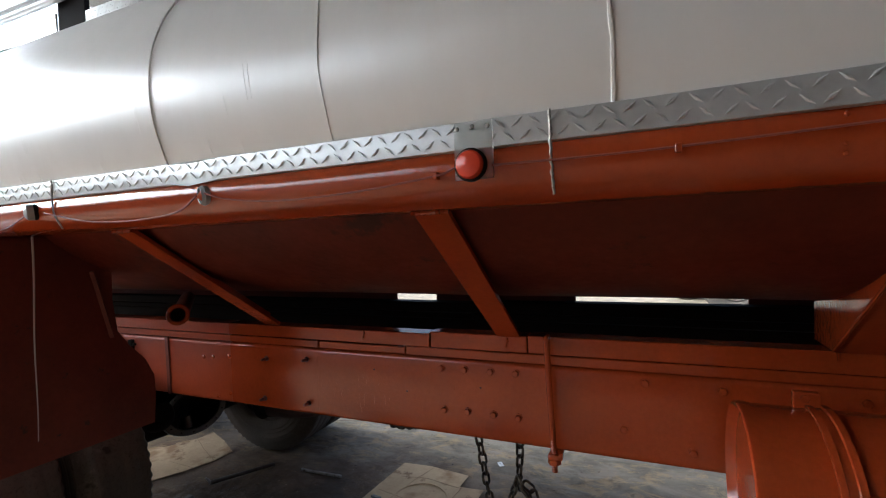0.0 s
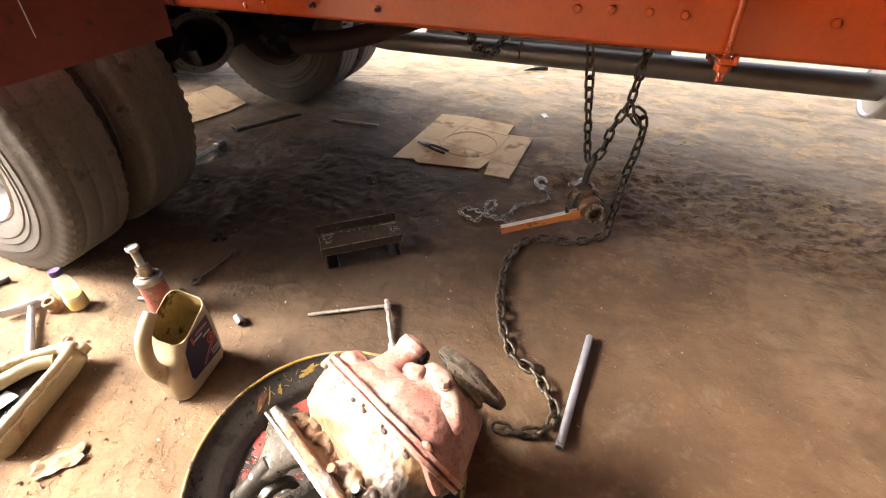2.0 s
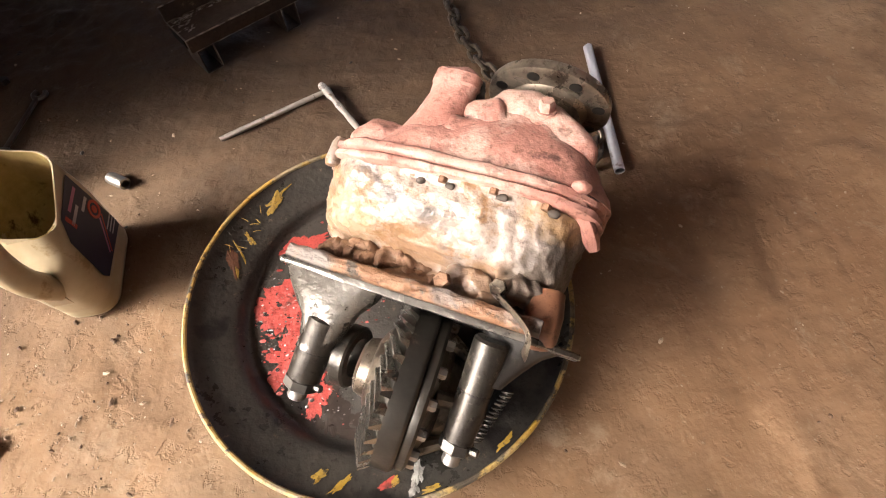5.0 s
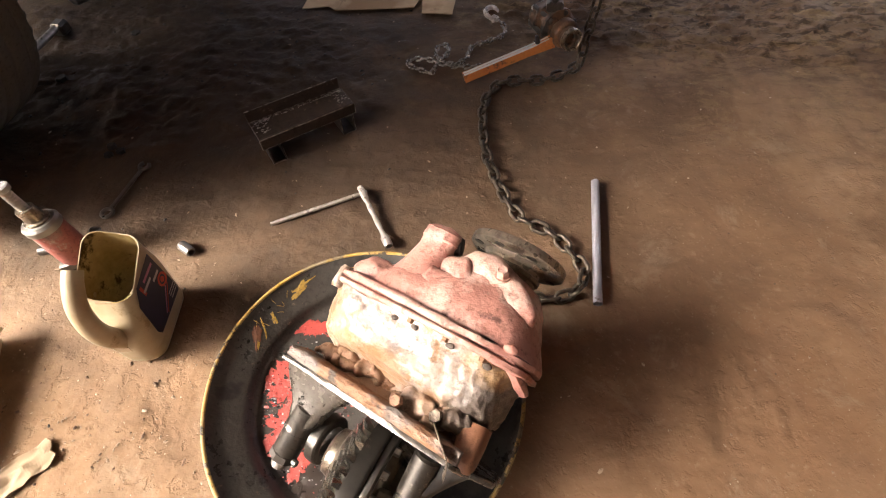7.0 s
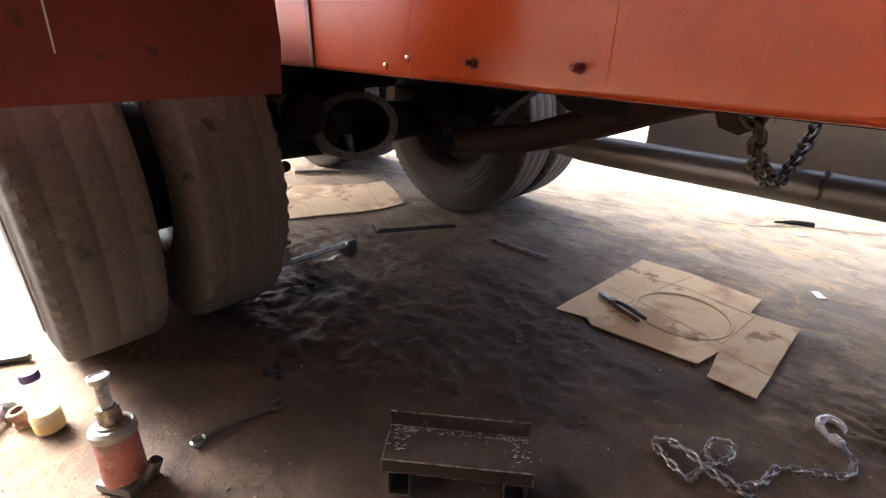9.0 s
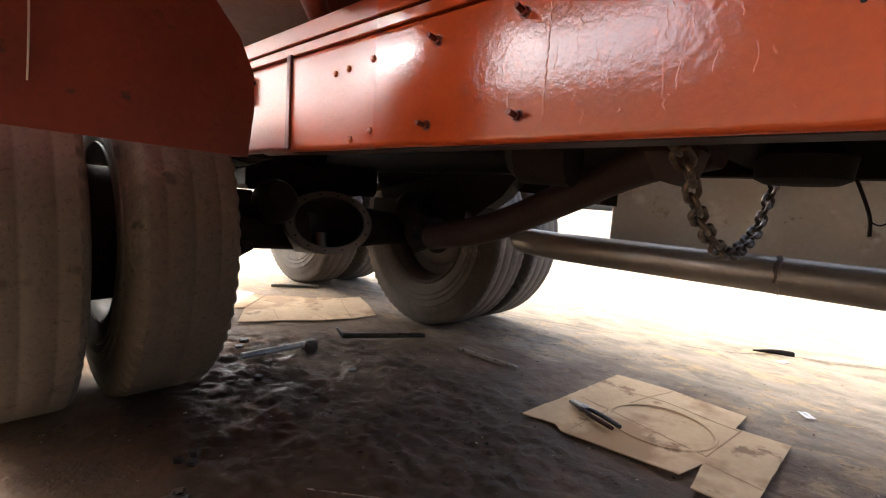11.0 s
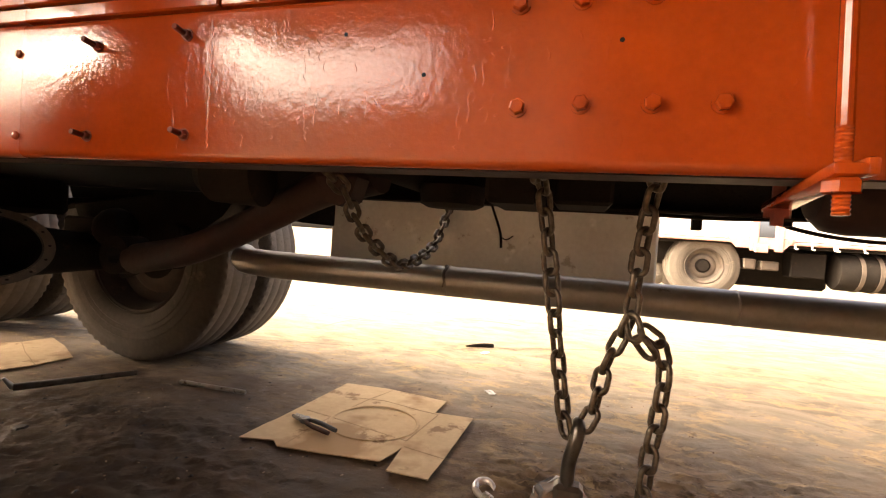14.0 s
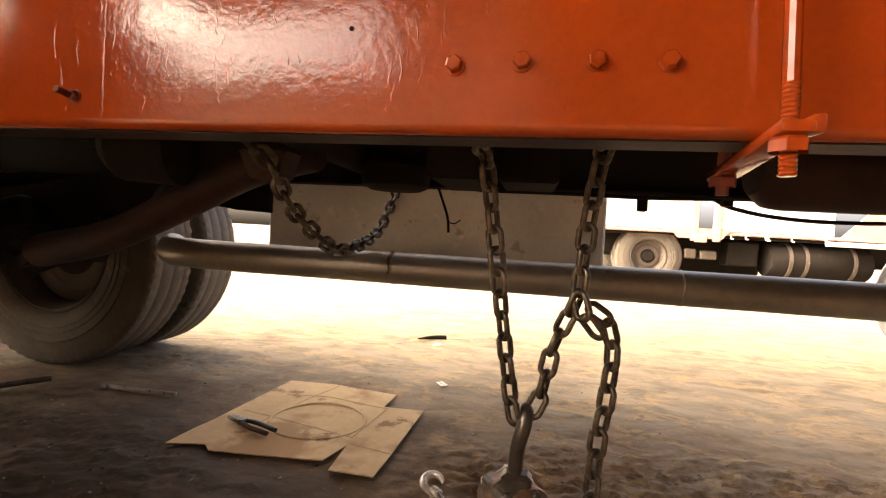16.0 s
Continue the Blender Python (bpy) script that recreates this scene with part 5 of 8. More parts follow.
    # triangular bracket with its stake foot
    part("bracket_foot", box(bmesh.new(), (2.03, yf - 0.08, 0.76), (2.2, yf - 0.03, 0.88), 0.01), PINK_PAINT, t)


parked_lorry()


# ---- chains and hoist ----
def link_mesh(name, length, width, wire, n=28, k=8):
    """One oval link about the origin, long in x, flat in xy."""
    bm = bmesh.new()
    r = width / 2 - wire
    s = length / 2 - wire - r
    pts = []
    for j in range(n):
        a = 2 * math.pi * j / n
        pts.append(V((s if math.cos(a) > 0 else -s) + r * math.cos(a), r * math.sin(a), 0))
    tube(bm, pts, wire, k, closed=True)
    me = bpy.data.meshes.new(name)
    bmesh.ops.recalc_face_normals(bm, faces=bm.faces[:])
    bm.to_mesh(me)
    bm.free()
    me.polygons.foreach_set("use_smooth", [True] * len(me.polygons))
    return me


LINK_BIG = link_mesh("link", 0.0585, 0.0385, 0.0055)
LINK_BIG.materials.append(CHAIN)
LINK_SMALL = link_mesh("small_link", 0.0315, 0.0205, 0.0038, 22, 7)
LINK_SMALL.materials.append(CHAIN_FINE)


def chain(parent, pts, me, pitch, name="link", lay=0.0, seed=1, steps=14, twist0=0.0):
    """Links along a path, every second one turned on edge."""
    rnd = random.Random(seed)
    path = smooth_path(pts, steps)
    want, run, k = pitch / 2, 0.0, 0
    for a, b in zip(path, path[1:]):
        l = (b - a).length
        while want <= run + l:
            t = (want - run) / l
            c = a.lerp(b, t)
            d = (b - a).normalized()
            x = d
            up = V(0, 0, 1) if abs(d.z) < 0.8 else V(0, -1, 0)
            y = up.cross(x).normalized()
            z = x.cross(y)
            m = Matrix((x, y, z)).transposed().to_4x4()
            roll = (math.pi / 2 if k % 2 else 0.0) + rnd.uniform(-0.25, 0.25) + twist0
            if lay:
                roll = (lay if k % 2 else -lay) + rnd.uniform(-0.2, 0.2)
            ob = new(name, me)
            ob.parent = parent
            ob.matrix_basis = Matrix.Translation(c) @ m @ Matrix.Rotation(roll, 4, "X")
            want += pitch
            k += 1
        run += l


PITCH = 0.039
sling = thing("sling_chain", "oily steel chain slung under the chassis rail, trailing on the floor", "chain")
chain(sling, [(-0.545, 1.80, 0.80), (-0.540, 1.90, 0.786), (-0.522, 1.93, 0.675), (-0.497, 1.93, 0.512), (-0.467, 1.93, 0.335), (-0.452, 1.925, 0.318)], LINK_BIG, PITCH, seed=3, twist0=0.75)
chain(sling, [(-0.345, 1.80, 0.805), (-0.344, 1.90, 0.80), (-0.356, 1.932, 0.684), (-0.364, 1.935, 0.573), (-0.372, 1.936, 0.535), (-0.402, 1.932, 0.459), (-0.421, 1.93, 0.365), (-0.445, 1.925, 0.325)], LINK_BIG, PITCH, seed=5, twist0=0.6)
# the tangle where the tail is hooked back
chain(sling, [(-0.364, 1.925, 0.555), (-0.358, 1.915, 0.53), (-0.335, 1.918, 0.498), (-0.326, 1.925, 0.492)], LINK_BIG, 0.04, seed=8, twist0=0.8)
chain(sling, [(-0.345, 1.93, 0.535), (-0.318, 1.93, 0.515), (-0.303, 1.93, 0.47), (-0.306, 1.93, 0.387), (-0.318, 1.93, 0.285), (-0.322, 1.93, 0.18), (-0.328, 1.925, 0.08), (-0.333, 1.905, 0.022)], LINK_BIG, PITCH, seed=11, twist0=0.85)
chain(sling, [(-0.34, 1.895, 0.016), (-0.40, 1.845, 0.014), (-0.481, 1.806, 0.014), (-0.55, 1.80, 0.014), (-0.613, 1.778, 0.014), (-0.655, 1.71, 0.014), (-0.67, 1.626, 0.014), (-0.665, 1.53, 0.014), (-0.653, 1.435, 0.014),
              (-0.632, 1.36, 0.014), (-0.605, 1.284, 0.014), (-0.555, 1.192, 0.014), (-0.505, 1.16, 0.014), (-0.464, 1.136, 0.014), (-0.41, 1.064, 0.014), (-0.392, 1.017, 0.014), (-0.420, 0.963, 0.014), (-0.47, 0.94, 0.014), (-0.53, 0.935, 0.014)], LINK_BIG, PITCH, lay=0.78, seed=13)
sag = thing("tie_chain", "rusty chain loop hanging below the chassis", "chain")
chain(sag, [(-0.95, 1.80, 0.80), (-0.93, 1.86, 0.76), (-0.93, 1.93, 0.70), (-0.93, 2.02, 0.65), (-0.92, 2.19, 0.595), (-0.92, 2.45, 0.64), (-0.92, 2.6, 0.745), (-0.92, 2.64, 0.79)], LINK_BIG, PITCH, seed=17, twist0=0.7)


def hook_mesh(bm, m, s=1.0):
    pts = [m @ V(*[c * s for c in p]) for p in ((0, 0, 0.055), (0.004, 0, 0.035), (0.02, 0, 0.015), (0.032, 0, -0.008), (0.028, 0, -0.034), (0.008, 0, -0.048), (-0.018, 0, -0.042), (-0.032, 0, -0.02), (-0.034, 0, 0.0))]
    pts = smooth_path(pts, 5)
    return tube(bm, pts, lambda t: s * (0.0075 + 0.006 * math.sin(min(1, t * 1.05) * math.pi)) * (1 if t < 0.9 else (1.02 - t) / 0.12), 10)


def hoist():
    h = thing("lever_hoist", "grimy brown lever hoist with orange lever, on a sling chain", "chain hoist")
    c = V(-0.445, 1.955, 0.135)
    ax = V(0.42, -0.86, 0.05).normalized()          # gear axis
    m = Matrix.Translation(c) @ basis(ax)
    bm = lathe(bmesh.new(), [(0, -0.085), (0.038, -0.085), (0.052, -0.08), (0.056, -0.064), (0.057, -0.04), (0.062, -0.034), (0.062, -0.02), (0.055, -0.014), (0.055, 0.016), (0.062, 0.02), (0.062, 0.04), (0.05, 0.052), (0, 0.056)], m, 40)
    body = part("hoist_body", rough_up(bm, 0.009, 26), HOIST_BROWN, h, "dented grimy brown hoist casing")
    for k in range(6):
        a = math.pi * k / 3 + 0.3
        rod_b = rod(bmesh.new(), m @ V(0.054 * math.cos(a), 0.054 * math.sin(a), -0.07), m @ V(0.054 * math.cos(a), 0.054 * math.sin(a), 0.05), 0.009, bevel=0.002)
        part("stay_bolt", rod_b, DARK_STEEL, body)
    part("gear_cover", lathe(bmesh.new(), [(0.0, -0.096), (0.042, -0.096), (0.056, -0.082), (0.061, -0.066), (0.0, -0.06)], m @ Matrix.Rotation(0.4, 4, "Z"), 6), PLATE, body, "pale dented end cover")
    m2 = Matrix.Translation(c + ax * 0.075) @ basis(ax)
    bm = lathe(bmesh.new(), [(0, -0.018), (0.044, -0.018), (0.047, -0.012), (0.047, 0.01), (0.042, 0.016), (0.034, 0.018), (0.034, 0.036), (0.03, 0.04), (0.02, 0.04), (0.018, 0.03), (0, 0.03)], m2, 28)
    lever_head = part("ratchet_head", rough_up(bm, 0.003, 40), HOIST_BROWN, h, "worn brown ratchet head")
    part("hand_wheel", lathe(bmesh.new(), [(0.027, 0.032), (0.036, 0.034), (0.0385, 0.046), (0.036, 0.054), (0.031, 0.055), (0.027, 0.048)], m2, 28, closed=True), FLANGE, lever_head, "worn bright hand wheel")
    # tapering pressed lever, its free end on the floor
    a, b = c + ax * 0.065 + V(-0.03, -0.02, -0.02), V(-0.742, 1.787, 0.024)
    d = (b - a).normalized()
    side = V(-d.y, d.x, 0).normalized()
    up = d.cross(side) * (1 if d.cross(side).z > 0 else -1)
    bm = bmesh.new()
    sec = []
    for t, w, e in ((0.0, 0.019, 0.012), (0.25, 0.0145, 0.011), (0.9, 0.0145, 0.012), (1.0, 0.015, 0.0125)):
        p = a.lerp(b, t)
        sec.append([bm.verts.new(p + side * q * e + up * r * w) for q, r in ((-1, -1), (1, -1), (1, -0.2), (1.12, 0.5), (1, 1), (-1, 1), (-1.12, 0.5), (-1, -0.2))])
    for p, q in zip(sec, sec[1:]):
        for j in range(8):
            bm.faces.new((p[j], p[(j + 1) % 8], q[(j + 1) % 8], q[j]))
    bm.faces.new(sec[0][::-1])
    bm.faces.new(sec[-1])
    lever = part("lever", bm, ORANGE, h, "scratched orange pressed-steel lever", smooth=30)
    tube_b = bmesh.new()
    for s in (-1, 1):
        tube(tube_b, [a.lerp(b, t) + up * (0.0142 + 0.003 * max(0, 0.25 - t) / 0.25) + side * s * 0.006 for t in (0.02, 0.2, 0.5, 0.9, 0.99)], 0.0028, 6, flat=(0.0055, 0.0018))
    part("lever_edge", tube_b, PLATE, lever, "pale worn back of the lever")
    part("selector", rod(bmesh.new(), a.lerp(b, 0.16) + up * 0.015, a.lerp(b, 0.16) + up * 0.045, 0.009, 0.006, bevel=0.002), DARK_STEEL, lever)
    # top hook and neck
    bm = bmesh.new()
    pts = smooth_path([(-0.453, 1.938, 0.195), (-0.456, 1.932, 0.235), (-0.454, 1.922, 0.275), (-0.446, 1.915, 0.312), (-0.442, 1.925, 0.336), (-0.443, 1.945, 0.338), (-0.443, 1.958, 0.315), (-0.443, 1.952, 0.288)], 6)
    tube(bm, pts, lambda t: 0.0135 - 0.005 * max(0, t - 0.6) / 0.4 - 0.003 * (t < 0.1), 12)
    part("top_hook", bm, DARK_STEEL, h, "forged top hook")
    part("hook_yoke", box(bmesh.new(), (-0.48, 1.92, 0.185), (-0.425, 1.96, 0.222), 0.008), DARK_STEEL, h)
    return h


hoist()
load = thing("load_chain", "fine zinc load chain heaped on the floor with its bottom hook", "chain")
chain(load, [(-0.63, 2.165, 0.03), (-0.602, 2.13, 0.012), (-0.614, 2.084, 0.008), (-0.66, 2.05, 0.008), (-0.723, 2.004, 0.008), (-0.738, 1.945, 0.008), (-0.775, 1.89, 0.008), (-0.83, 1.905, 0.010), (-0.855, 1.946, 0.012), (-0.845, 1.99, 0.016), (-0.815, 1.98, 0.022),
             (-0.81, 1.93, 0.025), (-0.845, 1.87, 0.018), (-0.86, 1.835, 0.008), (-0.895, 1.845, 0.008), (-0.93, 1.862, 0.008), (-0.952, 1.885, 0.008), (-0.93, 1.905, 0.012), (-0.88, 1.893, 0.022), (-0.805, 1.87, 0.016), (-0.76, 1.875, 0.01), (-0.715, 1.88, 0.008), (-0.63, 1.90, 0.008), (-0.56, 1.95, 0.02), (-0.49, 1.96, 0.06)],
      LINK_SMALL, 0.0232, "small_link", lay=0.78, seed=21)
bm = hook_mesh(bmesh.new(), Matrix.Translation((-0.655, 2.205, 0.026)) @ Matrix.Rotation(radians(-20), 4, "Z") @ Matrix.Rotation(radians(-72), 4, "X") @ Matrix.Rotation(radians(150), 4, "Y"), 0.72)
part("load_hook", bm, POLISHED, load, "worn grey bottom hook")
part("hook_swivel", rod(bmesh.new(), (-0.652, 2.188, 0.024), (-0.63, 2.17, 0.024), 0.011, bevel=0.003), POLISHED, load)


# ---- the oil dish and the differential in it ----
def dish():
    d = thing("drip_dish", "round black steel dish with a chipped yellow rim, oily", "dish")
    cx, cy, R = -0.881, 0.676, 0.3265
    m = Matrix.Translation((cx, cy, 0.0))
    prof = [(0, 0.011), (0.15, 0.012), (0.225, 0.0125), (0.238, 0.0135), (0.246, 0.018), (0.251, 0.028), (0.256, 0.036), (0.264, 0.041), (0.28, 0.048), (0.302, 0.058), (0.318, 0.068), (0.3235, 0.0735), (R, 0.0735), (0.32, 0.061), (0.3, 0.05), (0.27, 0.034), (0.262, 0.02), (0.25, 0.004), (0.22, 0.001), (0, 0.001)]

    def wob(r, z, a):
        return r * (1 + 0.004 * noise.noise(V(math.cos(a) * 1.4, math.sin(a) * 1.4, 0.3)))
    pan = part("pan", lathe(bmesh.new(), prof, m, 120, wobble=wob), DISH_BLACK, d, "oily black pan")
    ring = [2 * math.pi * k / 160 for k in range(160)]
    pts = [m @ V(wob(R, 0, a) * math.cos(a), wob(R, 0, a) * math.sin(a), 0.0742 + 0.0014 * math.sin(3 * a) + 0.0008 * noise.noise(V(math.cos(a) * 9, math.sin(a) * 9, 1))) for a in ring]
    part("rim", tube(bmesh.new(), pts, 0.0042, 8, closed=True), DISH_YELLOW, d, "rolled rim with chipped yellow paint")
    rnd = random.Random(9)

    def pool(x0, y0, r, z, material, seed, name, sx=1.0, sy=1.0, rough=0.75):
        """A thin uneven pool of paint or oil lying in the pan."""
        bm = bmesh.new()
        n = 150
        edge = []
        top = bm.verts.new((x0, y0, z + 0.0012))
        for k in range(n):
            a = 2 * math.pi * k / n
            rr = r * (1 + 0.75 * noise.fractal(V(math.cos(a) * 2.2 + seed, math.sin(a) * 2.2, seed), rough, 2.1, 7))
            edge.append(bm.verts.new((x0 + rr * sx * math.cos(a), y0 + rr * sy * math.sin(a), z)))
        for k in range(n):
            bm.faces.new((top, edge[k], edge[(k + 1) % n]))
        return part(name, bm, material, d, smooth=80)
    pool(-1.066, 0.69, 0.062, 0.0131, DISH_RED, 3.1, "paint_splash", 1.15, 0.7)
    pool(-1.04, 0.59, 0.05, 0.0132, DISH_RED, 8.2, "paint_splash", 0.75, 1.25)
    pool(-1.04, 0.815, 0.04, 0.0133, DISH_RED, 5.4, "paint_splash", 1.2, 0.6)
    pool(-1.0, 0.535, 0.028, 0.0134, DISH_RED, 6.6, "paint_splash", 0.8, 1.3)
    pool(-0.90, 0.455, 0.06, 0.0128, OIL_DARK, 2.2, "oil_pool", 1.5, 0.5)
    pool(-0.98, 0.50, 0.045, 0.0129, OIL_DARK, 4.2, "oil_pool", 0.5, 1.5)
    pool(-0.70, 0.56, 0.07, 0.0128, OIL_DARK, 6.2, "oil_pool")
    for name, material, count, x0, y0, sp, big in (("paint_spatter", DISH_RED, 520, -1.05, 0.64, 0.075, 0.0042), ("oil_drops", OIL_DARK, 200, -0.98, 0.5, 0.1, 0.004), ("metal_flecks", STEEL, 320, -0.99, 0.55, 0.11, 0.0021), ("pale_flecks", LABEL_WHITE, 150, -1.06, 0.66, 0.08, 0.0018), ("black_crumbs", GREASY, 150, -1.05, 0.66, 0.08, 0.0042)):
        bm = bmesh.new()
        for k in range(count):
            x, y = rnd.gauss(x0, sp), rnd.gauss(y0, sp)
            if math.hypot(x - cx, y - cy) > 0.232:
                continue
            r = rnd.uniform(0.0006, big) * rnd.choice((0.4, 0.6, 1.0))
            e = rnd.uniform(1, 2.2)
            bm.faces.new([bm.verts.new((x + e * r * math.cos(t + k), y + r * math.sin(t + k), 0.0148 + 0.0012 * (t > 3))) for t in (0, 1.0, 2.1, 3.1, 4.2, 5.2)])
        tagged(part(name, bm, material, pan, smooth=0), kind="stuff")

    # scraped and flaked paint on the sloping wall
    def wall(r):
        return (0.041 + (r - 0.264) * 0.44 if r < 0.302 else 0.058 + (r - 0.302) * 0.68) + 0.0016

    def smear(a, r, long, wide, turn, material, seed, name="yellow_scrape"):
        bm = bmesh.new()
        n = 26
        vs = []
        for j in range(n):
            t = 2 * math.pi * j / n
            q = 1 + 0.7 * noise.fractal(V(math.cos(t) * 1.7 + seed, math.sin(t) * 1.7, seed), 0.7, 2.2, 5)
            px, py = long * q * math.cos(t), wide * q * math.sin(t)
            ang = a + math.pi / 2 + turn
            x = r * math.cos(a) + px * math.cos(ang) - py * math.sin(ang)
            y = r * math.sin(a) + px * math.sin(ang) + py * math.cos(ang)
            rr = min(max(math.hypot(x, y), 0.266), 0.32)
            k = rr / math.hypot(x, y)
            vs.append(bm.verts.new(m @ V(x * k, y * k, wall(rr))))
        c = bm.verts.new(sum((v.co for v in vs), V(0, 0, 0)) / n + V(0, 0, 0.0006))
        for j in range(n):
            bm.faces.new((c, vs[j], vs[(j + 1) % n]))
        part(name, bm, material, pan, smooth=0)
    for k, (a, r, l, w, turn) in enumerate(((2.33, 0.296, 0.02, 0.008, 0.3), (2.25, 0.303, 0.03, 0.0018, 0.1), (2.62, 0.28, 0.014, 0.004, 1.1), (2.72, 0.285, 0.02, 0.002, 0.9), (2.85, 0.275, 0.018, 0.003, 0.5), (1.78, 0.3, 0.03, 0.002, 0.05), (1.62, 0.297, 0.022, 0.003, -0.2),
                                             (4.36, 0.295, 0.011, 0.006, 1.0), (4.48, 0.3, 0.018, 0.0055, 0.9), (4.73, 0.296, 0.009, 0.006, 0.7), (4.9, 0.316, 0.012, 0.005, 0.0), (1.38, 0.305, 0.012, 0.007, 0.4), (1.2, 0.3, 0.02, 0.0025, 0.2), (0.95, 0.302, 0.014, 0.004, 0.2), (5.3, 0.312, 0.016, 0.004, 0.05))):
        smear(a, r, l, w, turn, YELLOW_FLAKE, 1.7 * k + 0.4)
    smear(4.70, 0.297, 0.016, 0.0055, 0.5, DISH_RED, 3.3, "red_smear")
    smear(4.86, 0.29, 0.016, 0.008, 1.4, GREY_DRIP, 7.7, "grey_drip")
    smear(4.83, 0.306, 0.012, 0.007, 1.2, GREY_DRIP, 9.1, "grey_drip")
    smear(2.8, 0.287, 0.026, 0.008, 0.5, RUST_SMEAR, 5.1, "rust_smear")
    # frayed straw stuck to the wall
    for k in range(14):
        a, r = rnd.gauss(2.62, 0.12), rnd.uniform(0.27, 0.31)
        p = m @ V(r * math.cos(a), r * math.sin(a), wall(r) + 0.001)
        q = a + rnd.uniform(-1.5, 1.5)
        l = rnd.uniform(0.012, 0.032)
        e = m @ V(r * math.cos(a) + l * math.cos(q), r * math.sin(a) + l * math.sin(q), wall(r) + rnd.uniform(0.002, 0.007))
        part("straw", tube(bmesh.new(), [p, p.lerp(e, 0.5) + V(0, 0, 0.002), e], 0.0006, 4), YELLOW_FLAKE if k % 3 else DISH_BLACK, pan)


YELLOW_FLAKE = mat("flaked_yellow_paint", (0.42, 0.27, 0.03), (0.32, 0.21, 0.05), 40, (0.5, 0.7), bump=0.5, spots=(0.1, 0.075, 0.04), spot_scale=90, spot_cut=0.56)
GREY_DRIP = mat("dried_grey_drip", (0.4, 0.39, 0.36), (0.2, 0.19, 0.175), 60, (0.4, 0.6), bump=0.4)
RUST_SMEAR = mat("dark_rust_smear", (0.16, 0.06, 0.025), (0.08, 0.035, 0.02), 40, (0.6, 0.8), bump=0.5)
dish()


def case_material():
    """Scraped cast iron: pale bare middle, tan rust on one end, black grime on the other."""
    m = mat("scraped_cast_iron", (0.27, 0.2, 0.15), (0.43, 0.365, 0.33), 9, (0.24, 0.5), bump=1.0, fine=34, spots=(0.24, 0.135, 0.068), spot_scale=12, spot_cut=0.535, more=(0.14, 0.115, 0.1), more_scale=19, more_cut=0.565, relief=0.014)
    nd, ln = m.node_tree.nodes, m.node_tree.links
    bs = nd["Principled BSDF"]
    tc = nd.new("ShaderNodeTexCoord")
    warp = nd.new("ShaderNodeTexNoise")
    warp.inputs["Scale"].default_value, warp.inputs["Detail"].default_value, warp.inputs["Roughness"].default_value = 17.0, 7.0, 0.7
    ln.new(tc.outputs["Object"], warp.inputs["Vector"])
    for centre, size, tone, amount in (((-0.94, 0.70, 0.27), 0.085, (0.33, 0.2, 0.1), 0.65), ((-0.82, 0.63, 0.25), 0.06, (0.27, 0.15, 0.075), 0.75), ((-0.72, 0.58, 0.26), 0.045, (0.25, 0.14, 0.07), 0.7), ((-0.60, 0.60, 0.27), 0.085, (0.06, 0.05, 0.043), 0.9), ((-0.68, 0.55, 0.30), 0.05, (0.12, 0.095, 0.075), 0.75), ((-0.64, 0.66, 0.31), 0.05, (0.42, 0.26, 0.12), 0.7)):
        d = nd.new("ShaderNodeVectorMath")
        d.operation = "DISTANCE"
        d.inputs[1].default_value = centre
        ln.new(tc.outputs["Object"], d.inputs[0])
        s = nd.new("ShaderNodeMath")
        s.operation = "MULTIPLY_ADD"
        s.inputs[1].default_value, s.inputs[2].default_value = size * 1.6, -size * 0.8
        ln.new(warp.outputs["Fac"], s.inputs[0])
        ad = nd.new("ShaderNodeMath")
        ln.new(d.outputs["Value"], ad.inputs[0])
        ln.new(s.outputs[0], ad.inputs[1])
        r = nd.new("ShaderNodeMapRange")
        for k, v in zip((1, 2, 3, 4), (size * 0.75, size * 1.2, amount, 0.0)):
            r.inputs[k].default_value = v
        ln.new(ad.outputs[0], r.inputs[0])
        x = nd.new("ShaderNodeMix")
        x.data_type = "RGBA"
        ln.new(r.outputs[0], x.inputs[0])
        ln.new(bs.inputs["Base Color"].links[0].from_socket, x.inputs[6])
        x.inputs[7].default_value = (*tone, 1)
        ln.new(x.outputs[2], bs.inputs["Base Color"])
    return m


CASE = case_material()


